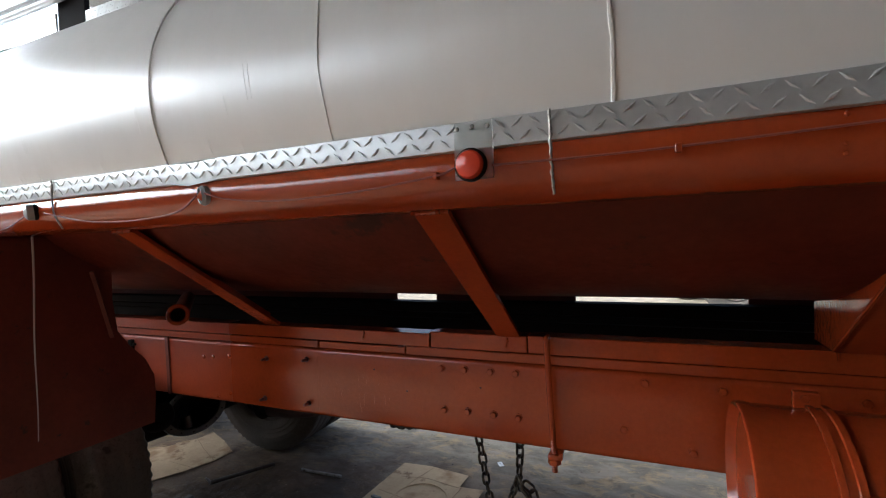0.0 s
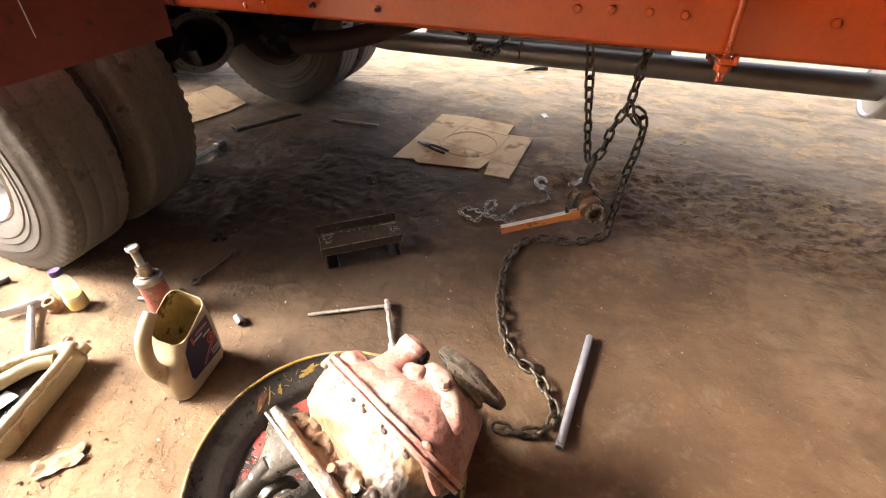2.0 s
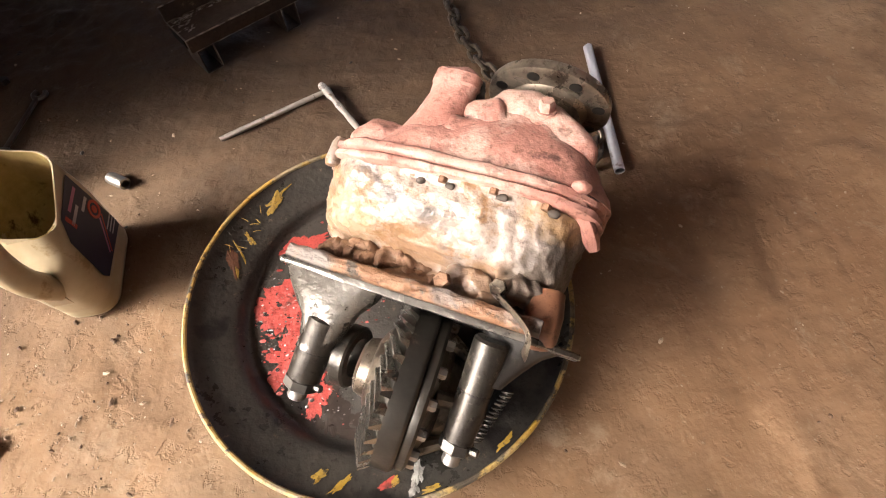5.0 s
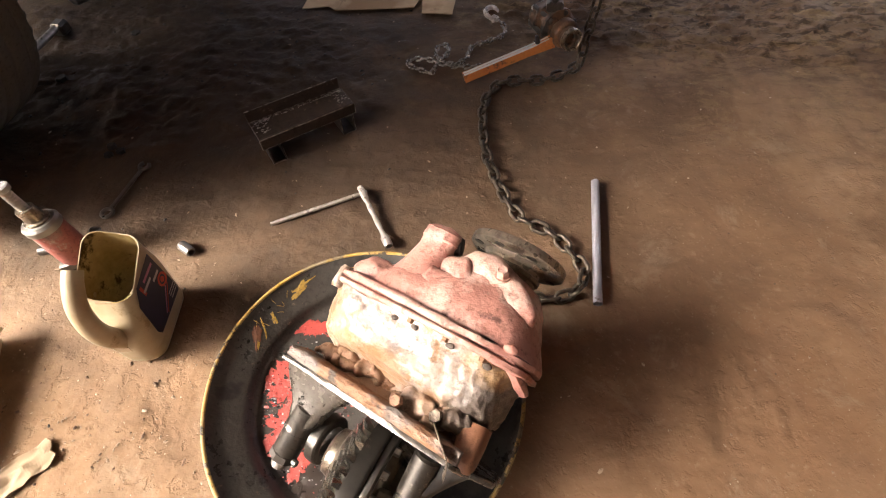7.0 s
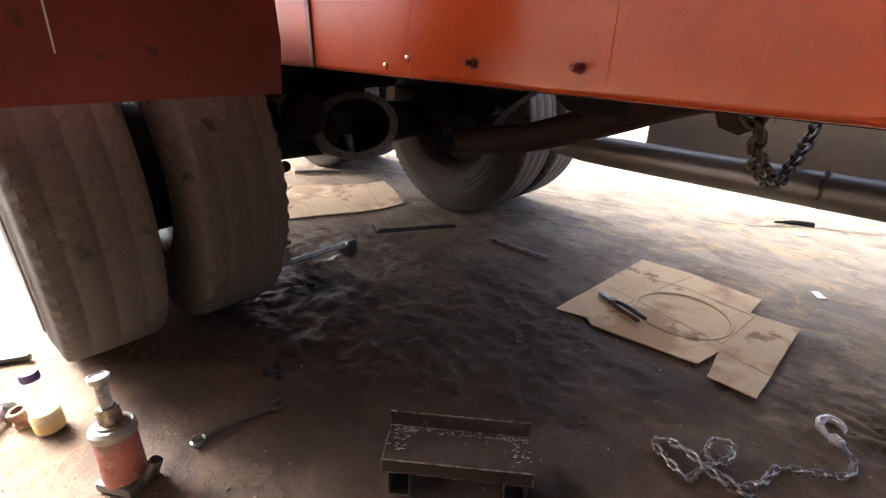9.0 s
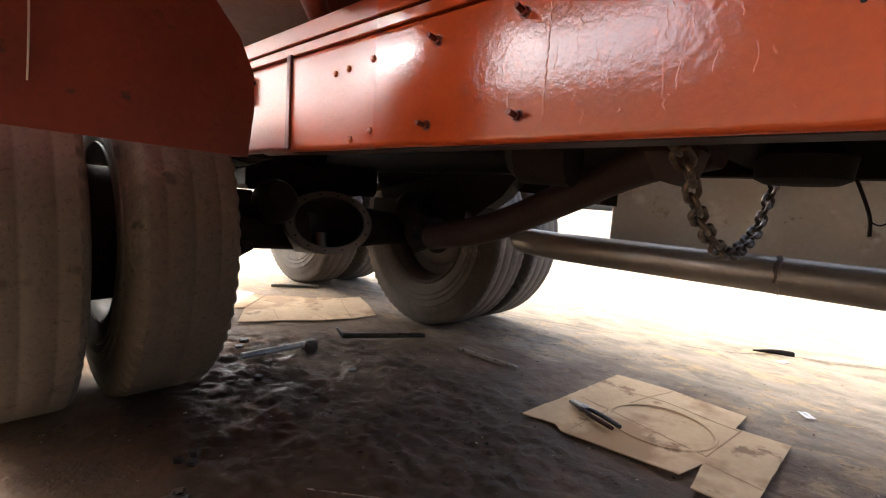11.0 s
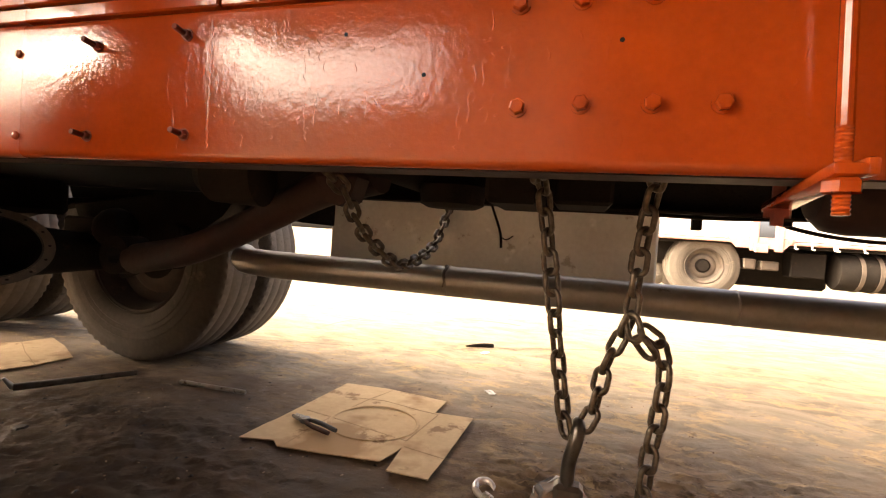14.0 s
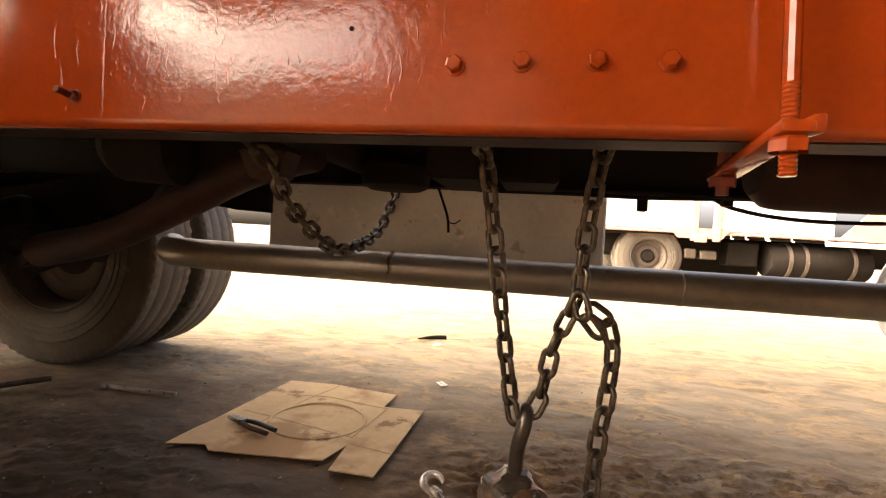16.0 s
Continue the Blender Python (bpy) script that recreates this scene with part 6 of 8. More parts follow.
def differential():
    d = thing("differential", "lorry differential with ring gear, pink primer and rust, in the dish", "differential")
    A = V(0.41, 0.855, 0.32).normalized()           # towards the pinion
    U = V(0.872, -0.469, 0.136)
    U = (U - A * U.dot(A)).normalized()
    W = U.cross(A)
    M = Matrix((U, W, A)).transposed().to_4x4()
    M.translation = V(-0.794, 0.589, 0.192)

    def loft(sections, n=40, cap=True):
        """Rounded sections along A: (a, u half, v half, u centre, v centre, squareness)."""
        bm = bmesh.new()
        rings = []
        for a, hu, hv, cu, cv, sq in sections:
            ring = []
            for k in range(n):
                t = 2 * math.pi * k / n
                c, s = math.cos(t), math.sin(t)
                ring.append(bm.verts.new(M @ V(cu + hu * math.copysign(abs(c) ** sq, c), cv + hv * math.copysign(abs(s) ** sq, s), a)))
            rings.append(ring)
        for p, q in zip(rings, rings[1:]):
            for k in range(n):
                bm.faces.new((p[k], p[(k + 1) % n], q[(k + 1) % n], q[k]))
        if cap:
            bm.faces.new(rings[0][::-1])
            bm.faces.new(rings[-1])
        return bm

    def lump(name, u, w, a, ru, rw, ra, material, parent, amount=0.008, scale=30, sub=3):
        bm = bmesh.new()
        bmesh.ops.create_icosphere(bm, subdivisions=sub, radius=1.0, matrix=M @ Matrix.Translation((u, w, a)) @ Matrix.Diagonal((ru, rw, ra, 1)))
        return part(name, rough_up(bm, amount, scale, u * 9), material, parent, smooth=60)
    # mounting flange: scaled rusty edge over a machined face with pointed corners
    bm = bmesh.new()
    prism(bm, [(-0.214, 0.074), (-0.2, 0.096), (-0.1, 0.086), (0.04, 0.088), (0.15, 0.086), (0.206, 0.03), (0.2, -0.06), (0.12, -0.12), (-0.1, -0.12), (-0.19, -0.06)], "z", -0.011, -0.002, M)
    bmesh.ops.bevel(bm, geom=[e for e in bm.edges], offset=0.0022, segments=1, affect="EDGES")
    face = part("machined_face", bm, PLATE_GREASED, d, "grey machined flange face, oily", smooth=30)
    bm = bmesh.new()
    rows = []
    for j in range(61):
        t = j / 60
        u = -0.197 + 0.352 * t
        hi = 0.093 + 0.0035 * noise.fractal(V(u * 38, 1, 0), 0.7, 2.0, 4)
        row = []
        for k in range(9):
            f = k / 8
            a = -0.0015 + 0.0205 * f + 0.003 * noise.noise(V(u * 45, 4, f)) * (f > 0.5)
            w = hi - 0.004 * (2 * f - 1) ** 4 + 0.0025 * noise.fractal(V(u * 70, f * 5, 2), 0.6, 2.0, 3)
            row.append(bm.verts.new(M @ V(u, w, a)))
        row.insert(0, bm.verts.new(M @ V(u, 0.03, -0.0015)))
        row.append(bm.verts.new(M @ V(u, 0.03, 0.019)))
        rows.append(row)
    for p, q in zip(rows, rows[1:]):
        for k in range(10):
            bm.faces.new((p[k], q[k], q[k + 1], p[k + 1]))
    bm.faces.new(rows[0])
    bm.faces.new(rows[-1][::-1])
    part("mounting_flange", bm, FLANGE_RUST, d, "flaking rusty mounting flange", smooth=50)
    # case: undercut neck, ledge and pale top
    secs = []
    for a, top, hu, cu, sq in ((0.014, 0.058, 0.172, -0.008, 0.55), (0.022, 0.05, 0.165, -0.01, 0.6), (0.032, 0.041, 0.162, -0.012, 0.62), (0.044, 0.038, 0.17, -0.012, 0.6), (0.053, 0.043, 0.18, -0.012, 0.58), (0.06, 0.056, 0.188, -0.012, 0.56), (0.066, 0.068, 0.19, -0.01, 0.55), (0.076, 0.076, 0.192, -0.009, 0.55), (0.09, 0.086, 0.193, -0.009, 0.56), (0.106, 0.094, 0.193, -0.009, 0.58), (0.124, 0.099, 0.194, -0.008, 0.6), (0.142, 0.102, 0.196, -0.006, 0.6), (0.154, 0.103, 0.198, -0.004, 0.6)):
        hv = (top + 0.115) / 2
        secs.append((a, hu - 0.008, hv, cu - 0.012, top - hv, sq))
    fine = []
    for p, q in zip(secs, secs[1:]):
        for k in range(4):
            fine.append(tuple(i + (j - i) * k / 4 for i, j in zip(p, q)))
    fine.append(secs[-1])
    bm = rough_up(rough_up(loft(fine, 220), 0.006, 17, 2.0), 0.0035, 75, 5.0)
    case = part("case", bm, CASE, d, "scraped tan and grey cast case", smooth=60)
    for k, (u0, u1, w, a, r) in enumerate(((-0.185, -0.09, 0.036, 0.034, 0.015), (-0.15, -0.01, 0.034, 0.042, 0.016), (-0.09, 0.03, 0.03, 0.032, 0.013))):
        pts = [M @ V(u0 + (u1 - u0) * t, w + 0.003 * noise.noise(V(t * 6, k, 1)), a + 0.006 * noise.noise(V(t * 5, k, 7))) for t in [j / 40 for j in range(41)]]
        bm = tube(bmesh.new(), pts, lambda t, r=r, k=k: r * (0.25 + 0.75 * math.sin(math.pi * min(1, max(0, t))) ** 0.4) * (1 + 0.35 * noise.noise(V(t * 9, k, 3))), 20)
        part("rust_scab", rough_up(bm, 0.012, 42, k), CAST_RUST, case, "flaking rust crust", smooth=60)
    for u, w, a, ru, rw, ra in ((0.05, 0.052, 0.036, 0.03, 0.016, 0.026), (0.085, 0.05, 0.03, 0.022, 0.02, 0.02), (0.115, 0.05, 0.05, 0.03, 0.022, 0.02)):
        lump("casting_boss", u, w - 0.006, a, ru, rw, ra, CASE, case, 0.016, 34, 4)
    # case flange of two ridges, drooping into a pointed ear
    for a0, a1, g, name in ((0.153, 0.165, 0.0, "case_flange"), (0.167, 0.181, 0.001, "cover_flange")):
        hv = 0.117
        secs = [(a0, 0.193 + g, hv - 0.003, -0.011, 0.0, 0.6), (a0 + 0.003, 0.2 + g, hv, -0.011, 0.0, 0.6), (a1 - 0.003, 0.2 + g, hv, -0.011, 0.0, 0.6), (a1, 0.194 + g, hv - 0.004, -0.011, 0.0, 0.6)]
        part(name, rough_up(loft(secs, 150), 0.0032, 32, a0 * 50), CAST_PINK, d, "pink-primed flange edge", smooth=50)
    bm = tube(bmesh.new(), [M @ V(*p) for p in ((0.142, 0.083, 0.178), (0.155, 0.075, 0.166), (0.17, 0.058, 0.152), (0.18, 0.035, 0.142), (0.184, 0.015, 0.136))], lambda t: 0.013 - 0.0055 * t, 10)
    part("broken_ear", rough_up(bm, 0.006, 40), CAST_PINK, case, "chipped drooping flange ear")
    lump("ear_spike", 0.154, 0.09, 0.184, 0.011, 0.013, 0.006, CAST_PINK, case, 0.006, 50)
    # flange bolts and lugs
    for u, w in ((-0.125, 0.088), (-0.055, 0.099), (-0.013, 0.104), (0.056, 0.105), (0.12, 0.092)):
        part("flange_bolt", hexhead(bmesh.new(), M @ Matrix.Translation((u, w - 0.002, 0.154)) @ Matrix.Rotation(math.pi, 4, "X"), 0.0062, 0.008), CAST_RUST, case)
        lump("bolt_pit", u + 0.012, w - 0.001, 0.144, 0.008, 0.0035, 0.005, BLACK_RIM, case, 0.003, 60, 2)
    for u, w, r in ((-0.193, 0.072, 0.0115), (-0.197, 0.05, 0.01)):
        bm = loft([(0.142, r * 0.8, r * 0.8, u, w, 1), (0.148, r * 1.05, r * 1.05, u, w, 1), (0.178, r, r, u, w, 1), (0.186, r * 0.7, r * 0.7, u, w, 1)], 20)
        part("case_lug", rough_up(bm, 0.003, 40), CASE, case)
    lump("case_plug", -0.152, 0.074, 0.137, 0.017, 0.007, 0.013, RUST_SPOT, case, 0.002, 50)
    # primed pinion cover, necking to the shaft
    secs = []
    for a, top, hu, cu, sq in ((0.18, 0.107, 0.192, 0.0, 0.6), (0.19, 0.104, 0.186, 0.002, 0.62), (0.202, 0.102, 0.176, 0.006, 0.66), (0.216, 0.098, 0.162, 0.014, 0.7), (0.232, 0.09, 0.144, 0.024, 0.75), (0.25, 0.08, 0.124, 0.034, 0.8), (0.266, 0.072, 0.108, 0.042, 0.85), (0.282, 0.064, 0.096, 0.048, 0.9), (0.296, 0.058, 0.086, 0.05, 0.95), (0.304, 0.05, 0.074, 0.052, 1)):
        hv = (top + 0.105) / 2
        secs.append((a, hu, hv, cu, top - hv, sq))
    cover = part("pinion_cover", rough_up(loft(secs, 130), 0.008, 14, 7.0), CAST_PINK, d, "pink-primed pinion cover", smooth=50)
    # square-shouldered filler boss with a dark open side
    bm = loft([(0.19, 0.06, 0.05, -0.078, 0.045, 0.75), (0.22, 0.045, 0.042, -0.07, 0.048, 0.72), (0.248, 0.036, 0.035, -0.064, 0.049, 0.66), (0.284, 0.0325, 0.032, -0.058, 0.048, 0.62), (0.298, 0.033, 0.032, -0.057, 0.048, 0.62), (0.302, 0.035, 0.034, -0.056, 0.048, 0.62), (0.318, 0.034, 0.033, -0.055, 0.047, 0.62), (0.326, 0.026, 0.026, -0.055, 0.045, 0.7)], 56)
    part("filler_boss", rough_up(bm, 0.0045, 24), CAST_PINK, cover)
    part("filler_mouth", rod(bmesh.new(), M @ V(-0.04, 0.045, 0.306), M @ V(-0.019, 0.041, 0.312), 0.019, 0.017, 20, 0.003), GREASY, cover)
    for u, w, a, ru, rw, ra in ((-0.12, 0.072, 0.198, 0.06, 0.024, 0.03), (0.0, 0.058, 0.258, 0.045, 0.022, 0.036), (0.05, 0.05, 0.28, 0.05, 0.018, 0.03), (0.095, 0.046, 0.245, 0.055, 0.026, 0.055), (-0.03, 0.076, 0.222, 0.05, 0.018, 0.036)):
        lump("cover_boss", u, w, a, ru, rw, ra, CAST_PINK, cover, 0.012, 17, 4)
    for u, w, a in ((0.08, 0.072, 0.287),):
        part("cover_bolt", hexhead(bmesh.new(), M @ Matrix.Translation((u, w - 0.006, a)) @ Matrix.Rotation(radians(-65), 4, "X"), 0.011, 0.014, 0.003), CAST_PINK, cover)
    # drive flange
    m = M @ Matrix.Translation((0.061, -0.02, 0.288))
    prof = [(0, 0.085), (0.032, 0.085), (0.036, 0.078), (0.056, 0.076), (0.06, 0.071), (0.0915, 0.071), (0.0935, 0.068), (0.0935, 0.056), (0.0895, 0.053), (0.062, 0.051), (0.058, 0.046), (0.053, 0.043), (0.053, 0.036), (0.058, 0.033), (0.058, 0.026), (0.053, 0.023), (0.052, 0.012), (0.061, 0.01), (0.061, 0.002), (0.07, -0.004), (0, -0.004)]
    y = part("drive_flange", lathe(bmesh.new(), prof, m, 64), FLANGE, d, "worn steel drive flange, oily and tan with dust")
    for k in range(8):
        a = math.pi * k / 4 + 0.2
        for zz, dirn in ((0.0524, -1), (0.0715, 1)):
            part("flange_hole", lathe(bmesh.new(), [(0.0092, 0), (0.0092, 0.0012), (0, 0.0012)], m @ Matrix.Translation((0.0785 * math.cos(a), 0.0785 * math.sin(a), zz)) @ (Matrix() if dirn > 0 else Matrix.Rotation(math.pi, 4, "X")), 14), GREASY, y)

    # bearing pedestals and caps towards the gear
    def pedestal(u0, u1, w0, w1, a0, a1, r, name):
        p0, p1 = M @ V(u0, w0, a0), M @ V(u1, w1, a1)
        q = (p1 - p0).normalized()
        bm = bmesh.new()
        rod(bm, p0, p1, r * 1.06, r * 0.92, 28, 0.004)
        p = part(name, bm, PEDESTAL, d, "oily machined bearing pedestal")
        part("cap_seam", rod(bmesh.new(), p0.lerp(p1, 0.46), p0.lerp(p1, 0.475), r * 1.005, n=28), GREASY, p)
        part("cap_ring", rod(bmesh.new(), p1 - q * 0.016, p1 + q * 0.003, r * 1.02, n=8, bevel=0.003), DARK_STEEL, p)
        lug = M.to_3x3() @ V(1, 0.1, 0)
        part("lock_tab", rod(bmesh.new(), p1 - q * 0.006 - lug * 0.004, p1 - q * 0.004 + lug * (r + 0.01), 0.006, n=8, bevel=0.002), DARK_STEEL, p)
        part("cap_stud", rod(bmesh.new(), p1, p1 + q * 0.022, r * 0.54, n=14, bevel=0.002), STEEL, p)
        return p
    pedestal(-0.137, -0.156, 0.03, -0.002, -0.06, -0.168, 0.0265, "bearing_pedestal")
    pedestal(0.098, 0.087, 0.035, -0.002, -0.018, -0.166, 0.0225, "bearing_pedestal")
    web = loft([(-0.01, 0.072, 0.03, -0.134, 0.05, 0.5), (-0.024, 0.066, 0.025, -0.136, 0.046, 0.55), (-0.045, 0.05, 0.023, -0.139, 0.038, 0.65), (-0.07, 0.036, 0.024, -0.14, 0.028, 0.85), (-0.1, 0.0285, 0.0275, -0.143, 0.018, 1), (-0.115, 0.027, 0.027, -0.146, 0.014, 1)], 60)
    part("pedestal_web", rough_up(web, 0.004, 26), PLATE_GREASED, d, "oily cast web")
    # right-hand web, given the black material to stand for the shadow there
    web = loft([(-0.01, 0.05, 0.035, 0.13, 0.0, 0.5), (-0.024, 0.042, 0.03, 0.12, 0.0, 0.55), (-0.045, 0.032, 0.025, 0.11, 0.005, 0.7), (-0.075, 0.024, 0.022, 0.1, 0.012, 0.9)], 60)
    part("pedestal_web", rough_up(web, 0.004, 26), GREASY, d)
    part("bearing_cup", lathe(bmesh.new(), [(0.03, -0.012), (0.044, -0.012), (0.047, -0.009), (0.047, 0.009), (0.044, 0.012), (0.03, 0.012)], M @ Matrix.Translation((-0.108, -0.028, -0.108)) @ Matrix.Rotation(math.pi / 2, 4, "Y"), 40, closed=True), PEDESTAL, d, "dark bearing cup")
    # coil spring behind the second pedestal
    pts = [M @ V(0.132 - 0.022 * t + 0.006 * math.cos(80 * t), 0.0 + 0.006 * math.sin(80 * t), -0.075 - 0.075 * t) for t in [k / 150 for k in range(151)]]
    part("spring", tube(bmesh.new(), pts, 0.0014, 5), DARK_STEEL, d, "small coil spring")
    # ring gear, its axis along U, teeth towards -U
    gear_axis = V(-0.885, 0.425, 0.15)
    G = Matrix.Translation(M @ V(-0.022, -0.034, -0.112)) @ basis(gear_axis - A * gear_axis.dot(A))
    R = 0.124
    bm = lathe(bmesh.new(), [(0.07, -0.027), (R - 0.004, -0.027), (R - 0.001, -0.024), (R, -0.021), (R, 0.004), (R - 0.004, 0.009), (R - 0.03, 0.03), (0.07, 0.03)], G, 96, closed=True)
    g = part("ring_gear", bm, GEAR_DARK, d, "bright worn ring gear with slanted teeth")
    n = 37
    for k in range(n):
        a = 2 * math.pi * k / n
        bm = bmesh.new()
        rows = []
        for j in range(5):
            f = j / 4
            r = R + 0.0005 - 0.031 * f
            z = 0.0025 + 0.021 * f
            sh = a + 0.30 * f + 0.05 * f * f
            h = 0.016 - 0.004 * f
            nz, nr = 0.83 * h, 0.56 * h
            row = []
            for s, up in ((-1.0, 0), (-0.42, 1), (0.18, 1), (0.75, 0)):
                aa = sh + s * 0.0062 / r
                rr, zz = r + nr * up, z + nz * up
                row.append(bm.verts.new(G @ V(rr * math.cos(aa), rr * math.sin(aa), zz)))
            rows.append(row)
        for p, q in zip(rows, rows[1:]):
            for i in range(3):
                bm.faces.new((p[i], q[i], q[i + 1], p[i + 1]))
        bm.faces.new(rows[0])
        bm.faces.new(rows[-1][::-1])
        part("tooth", bm, TOOTH, g, smooth=30)
    part("gear_seat", lathe(bmesh.new(), [(0.09, -0.027), (0.115, -0.027), (0.117, -0.03), (0.117, -0.039), (0.113, -0.043), (0.09, -0.043)], G, 72), GEAR_DARK, g, "bolted carrier ring")
    part("gear_carrier", lathe(bmesh.new(), [(0.1, -0.04), (0.094, -0.048), (0.08, -0.055), (0.066, -0.062), (0.058, -0.09), (0.045, -0.1), (0.04, -0.125), (0, -0.125)], G, 48), CARRIER, d, "oily gear carrier")
    for k in range(6):
        a = math.pi * k / 3 + 0.2
        bm = rod(bmesh.new(), G @ V(0.088 * math.cos(a), 0.088 * math.sin(a), -0.045), G @ V(0.055 * math.cos(a), 0.055 * math.sin(a), -0.1), 0.012, 0.008, 10, 0.002)
        part("carrier_rib", bm, CARRIER, d)
    part("side_bearing", lathe(bmesh.new(), [(0, 0.066), (0.03, 0.066), (0.04, 0.06), (0.044, 0.046), (0.058, 0.04), (0.068, 0.03), (0.072, 0.02)], G, 40), FLANGE, d)
    for k in range(16):
        a = 2 * math.pi * k / 16
        part("gear_bolt", hexhead(bmesh.new(), G @ Matrix.Translation((0.103 * math.cos(a), 0.103 * math.sin(a), -0.042)) @ Matrix.Rotation(math.pi, 4, "X"), 0.0078, 0.012), STEEL, g)
    # bent strap, stub bolt and corner boss on the flange
    part("strap", tube(bmesh.new(), smooth_path([M @ V(*p) for p in ((0.085, 0.07, 0.036), (0.1, 0.082, 0.028), (0.128, 0.1, 0.012), (0.144, 0.101, -0.002), (0.146, 0.092, -0.018), (0.144, 0.08, -0.026))], 5), 0.01, 8, flat=(0.0016, 0.008)), FLANGE, d, "bent strip of steel")
    bm = rod(bmesh.new(), M @ V(0.022, 0.048, 0.036), M @ V(0.022, 0.076, 0.03), 0.0065)
    hexhead(bm, M @ Matrix.Translation((0.022, 0.074, 0.03)) @ Matrix.Rotation(-math.pi / 2, 4, "X"), 0.0115, 0.011)
    part("stub_bolt", bm, CAST_RUST, d)
    bm = rod(bmesh.new(), M @ V(0.088, 0.05, 0.04), M @ V(0.092, 0.078, 0.042), 0.0065)
    hexhead(bm, M @ Matrix.Translation((0.092, 0.074, 0.042)) @ Matrix.Rotation(-math.pi / 2, 4, "X"), 0.0115, 0.011)
    part("stub_bolt", bm, FLANGE, d)
    boss = loft([(-0.016, 0.006, 0.008, 0.156, 0.06, 1), (-0.013, 0.013, 0.014, 0.156, 0.06, 1), (-0.006, 0.018, 0.019, 0.156, 0.06, 1), (0.002, 0.02, 0.022, 0.155, 0.058, 1), (0.012, 0.022, 0.025, 0.153, 0.055, 0.95), (0.032, 0.024, 0.026, 0.15, 0.044, 0.9), (0.06, 0.022, 0.024, 0.147, 0.03, 0.9)], 40)
    part("corner_boss", rough_up(boss, 0.004, 30), CAST_RUST_PINK, d, "rust-brown cast corner boss")


PLATE_GREASED = mat("oil_wet_grey_casting", (0.24, 0.225, 0.2), (0.1, 0.092, 0.082), 18, (0.14, 0.36), metal=0.6, bump=0.8, fine=70, spots=(0.03, 0.026, 0.022), spot_scale=30, spot_cut=0.58)
GEAR_DARK = mat("oily_ring_gear_steel", (0.085, 0.078, 0.068), (0.05, 0.046, 0.041), 14, (0.25, 0.45), metal=0.75, bump=0.25, spots=(0.14, 0.12, 0.1), spot_scale=22, spot_cut=0.6)
TOOTH = mat("bright_tooth_steel", (0.5, 0.48, 0.44), (0.26, 0.245, 0.22), 26, (0.14, 0.34), metal=0.9, bump=0.2, spots=(0.08, 0.07, 0.06), spot_scale=36, spot_cut=0.6)
CARRIER = mat("oily_brown_carrier", (0.2, 0.165, 0.125), (0.09, 0.075, 0.06), 16, (0.2, 0.45), metal=0.6, bump=0.4, spots=(0.04, 0.034, 0.028), spot_scale=22, spot_cut=0.58)
RUST_SPOT = mat("rusty_plug", (0.4, 0.2, 0.1), (0.3, 0.14, 0.07), 24, (0.5, 0.7), bump=0.4)
CAST_RUST_PINK = mat("rust_stained_primer", (0.24, 0.11, 0.06), (0.14, 0.065, 0.038), 14, (0.35, 0.6), bump=0.8, fine=45, spots=(0.1, 0.055, 0.035), spot_scale=22, spot_cut=0.58)
differential()


# ---- cans, bottle, jack ----
def rounded_ring(hx, hy, r, z, cx=0.0, cy=0.0, per=5):
    """Outline of a rounded rectangle at a height."""
    r = min(r, hx, hy)
    pts = []
    for k, (sx, sy) in enumerate(((1, 1), (-1, 1), (-1, -1), (1, -1))):
        for j in range(per + 1):
            a = math.pi / 2 * (k + j / per)
            pts.append(V(cx + sx * (hx - r) + r * math.cos(a), cy + sy * (hy - r) + r * math.sin(a), z))
    return pts


def skin_rings(bm, rings, m, close_first=True, close_last=True):
    vr = [[bm.verts.new(m @ p) for p in ring] for ring in rings]
    n = len(vr[0])
    for a, b in zip(vr, vr[1:]):
        for k in range(n):
            bm.faces.new((a[k], a[(k + 1) % n], b[(k + 1) % n], b[k]))
    if close_first:
        bm.faces.new(vr[0][::-1])
    if close_last:
        bm.faces.new(vr[-1])
    return bm


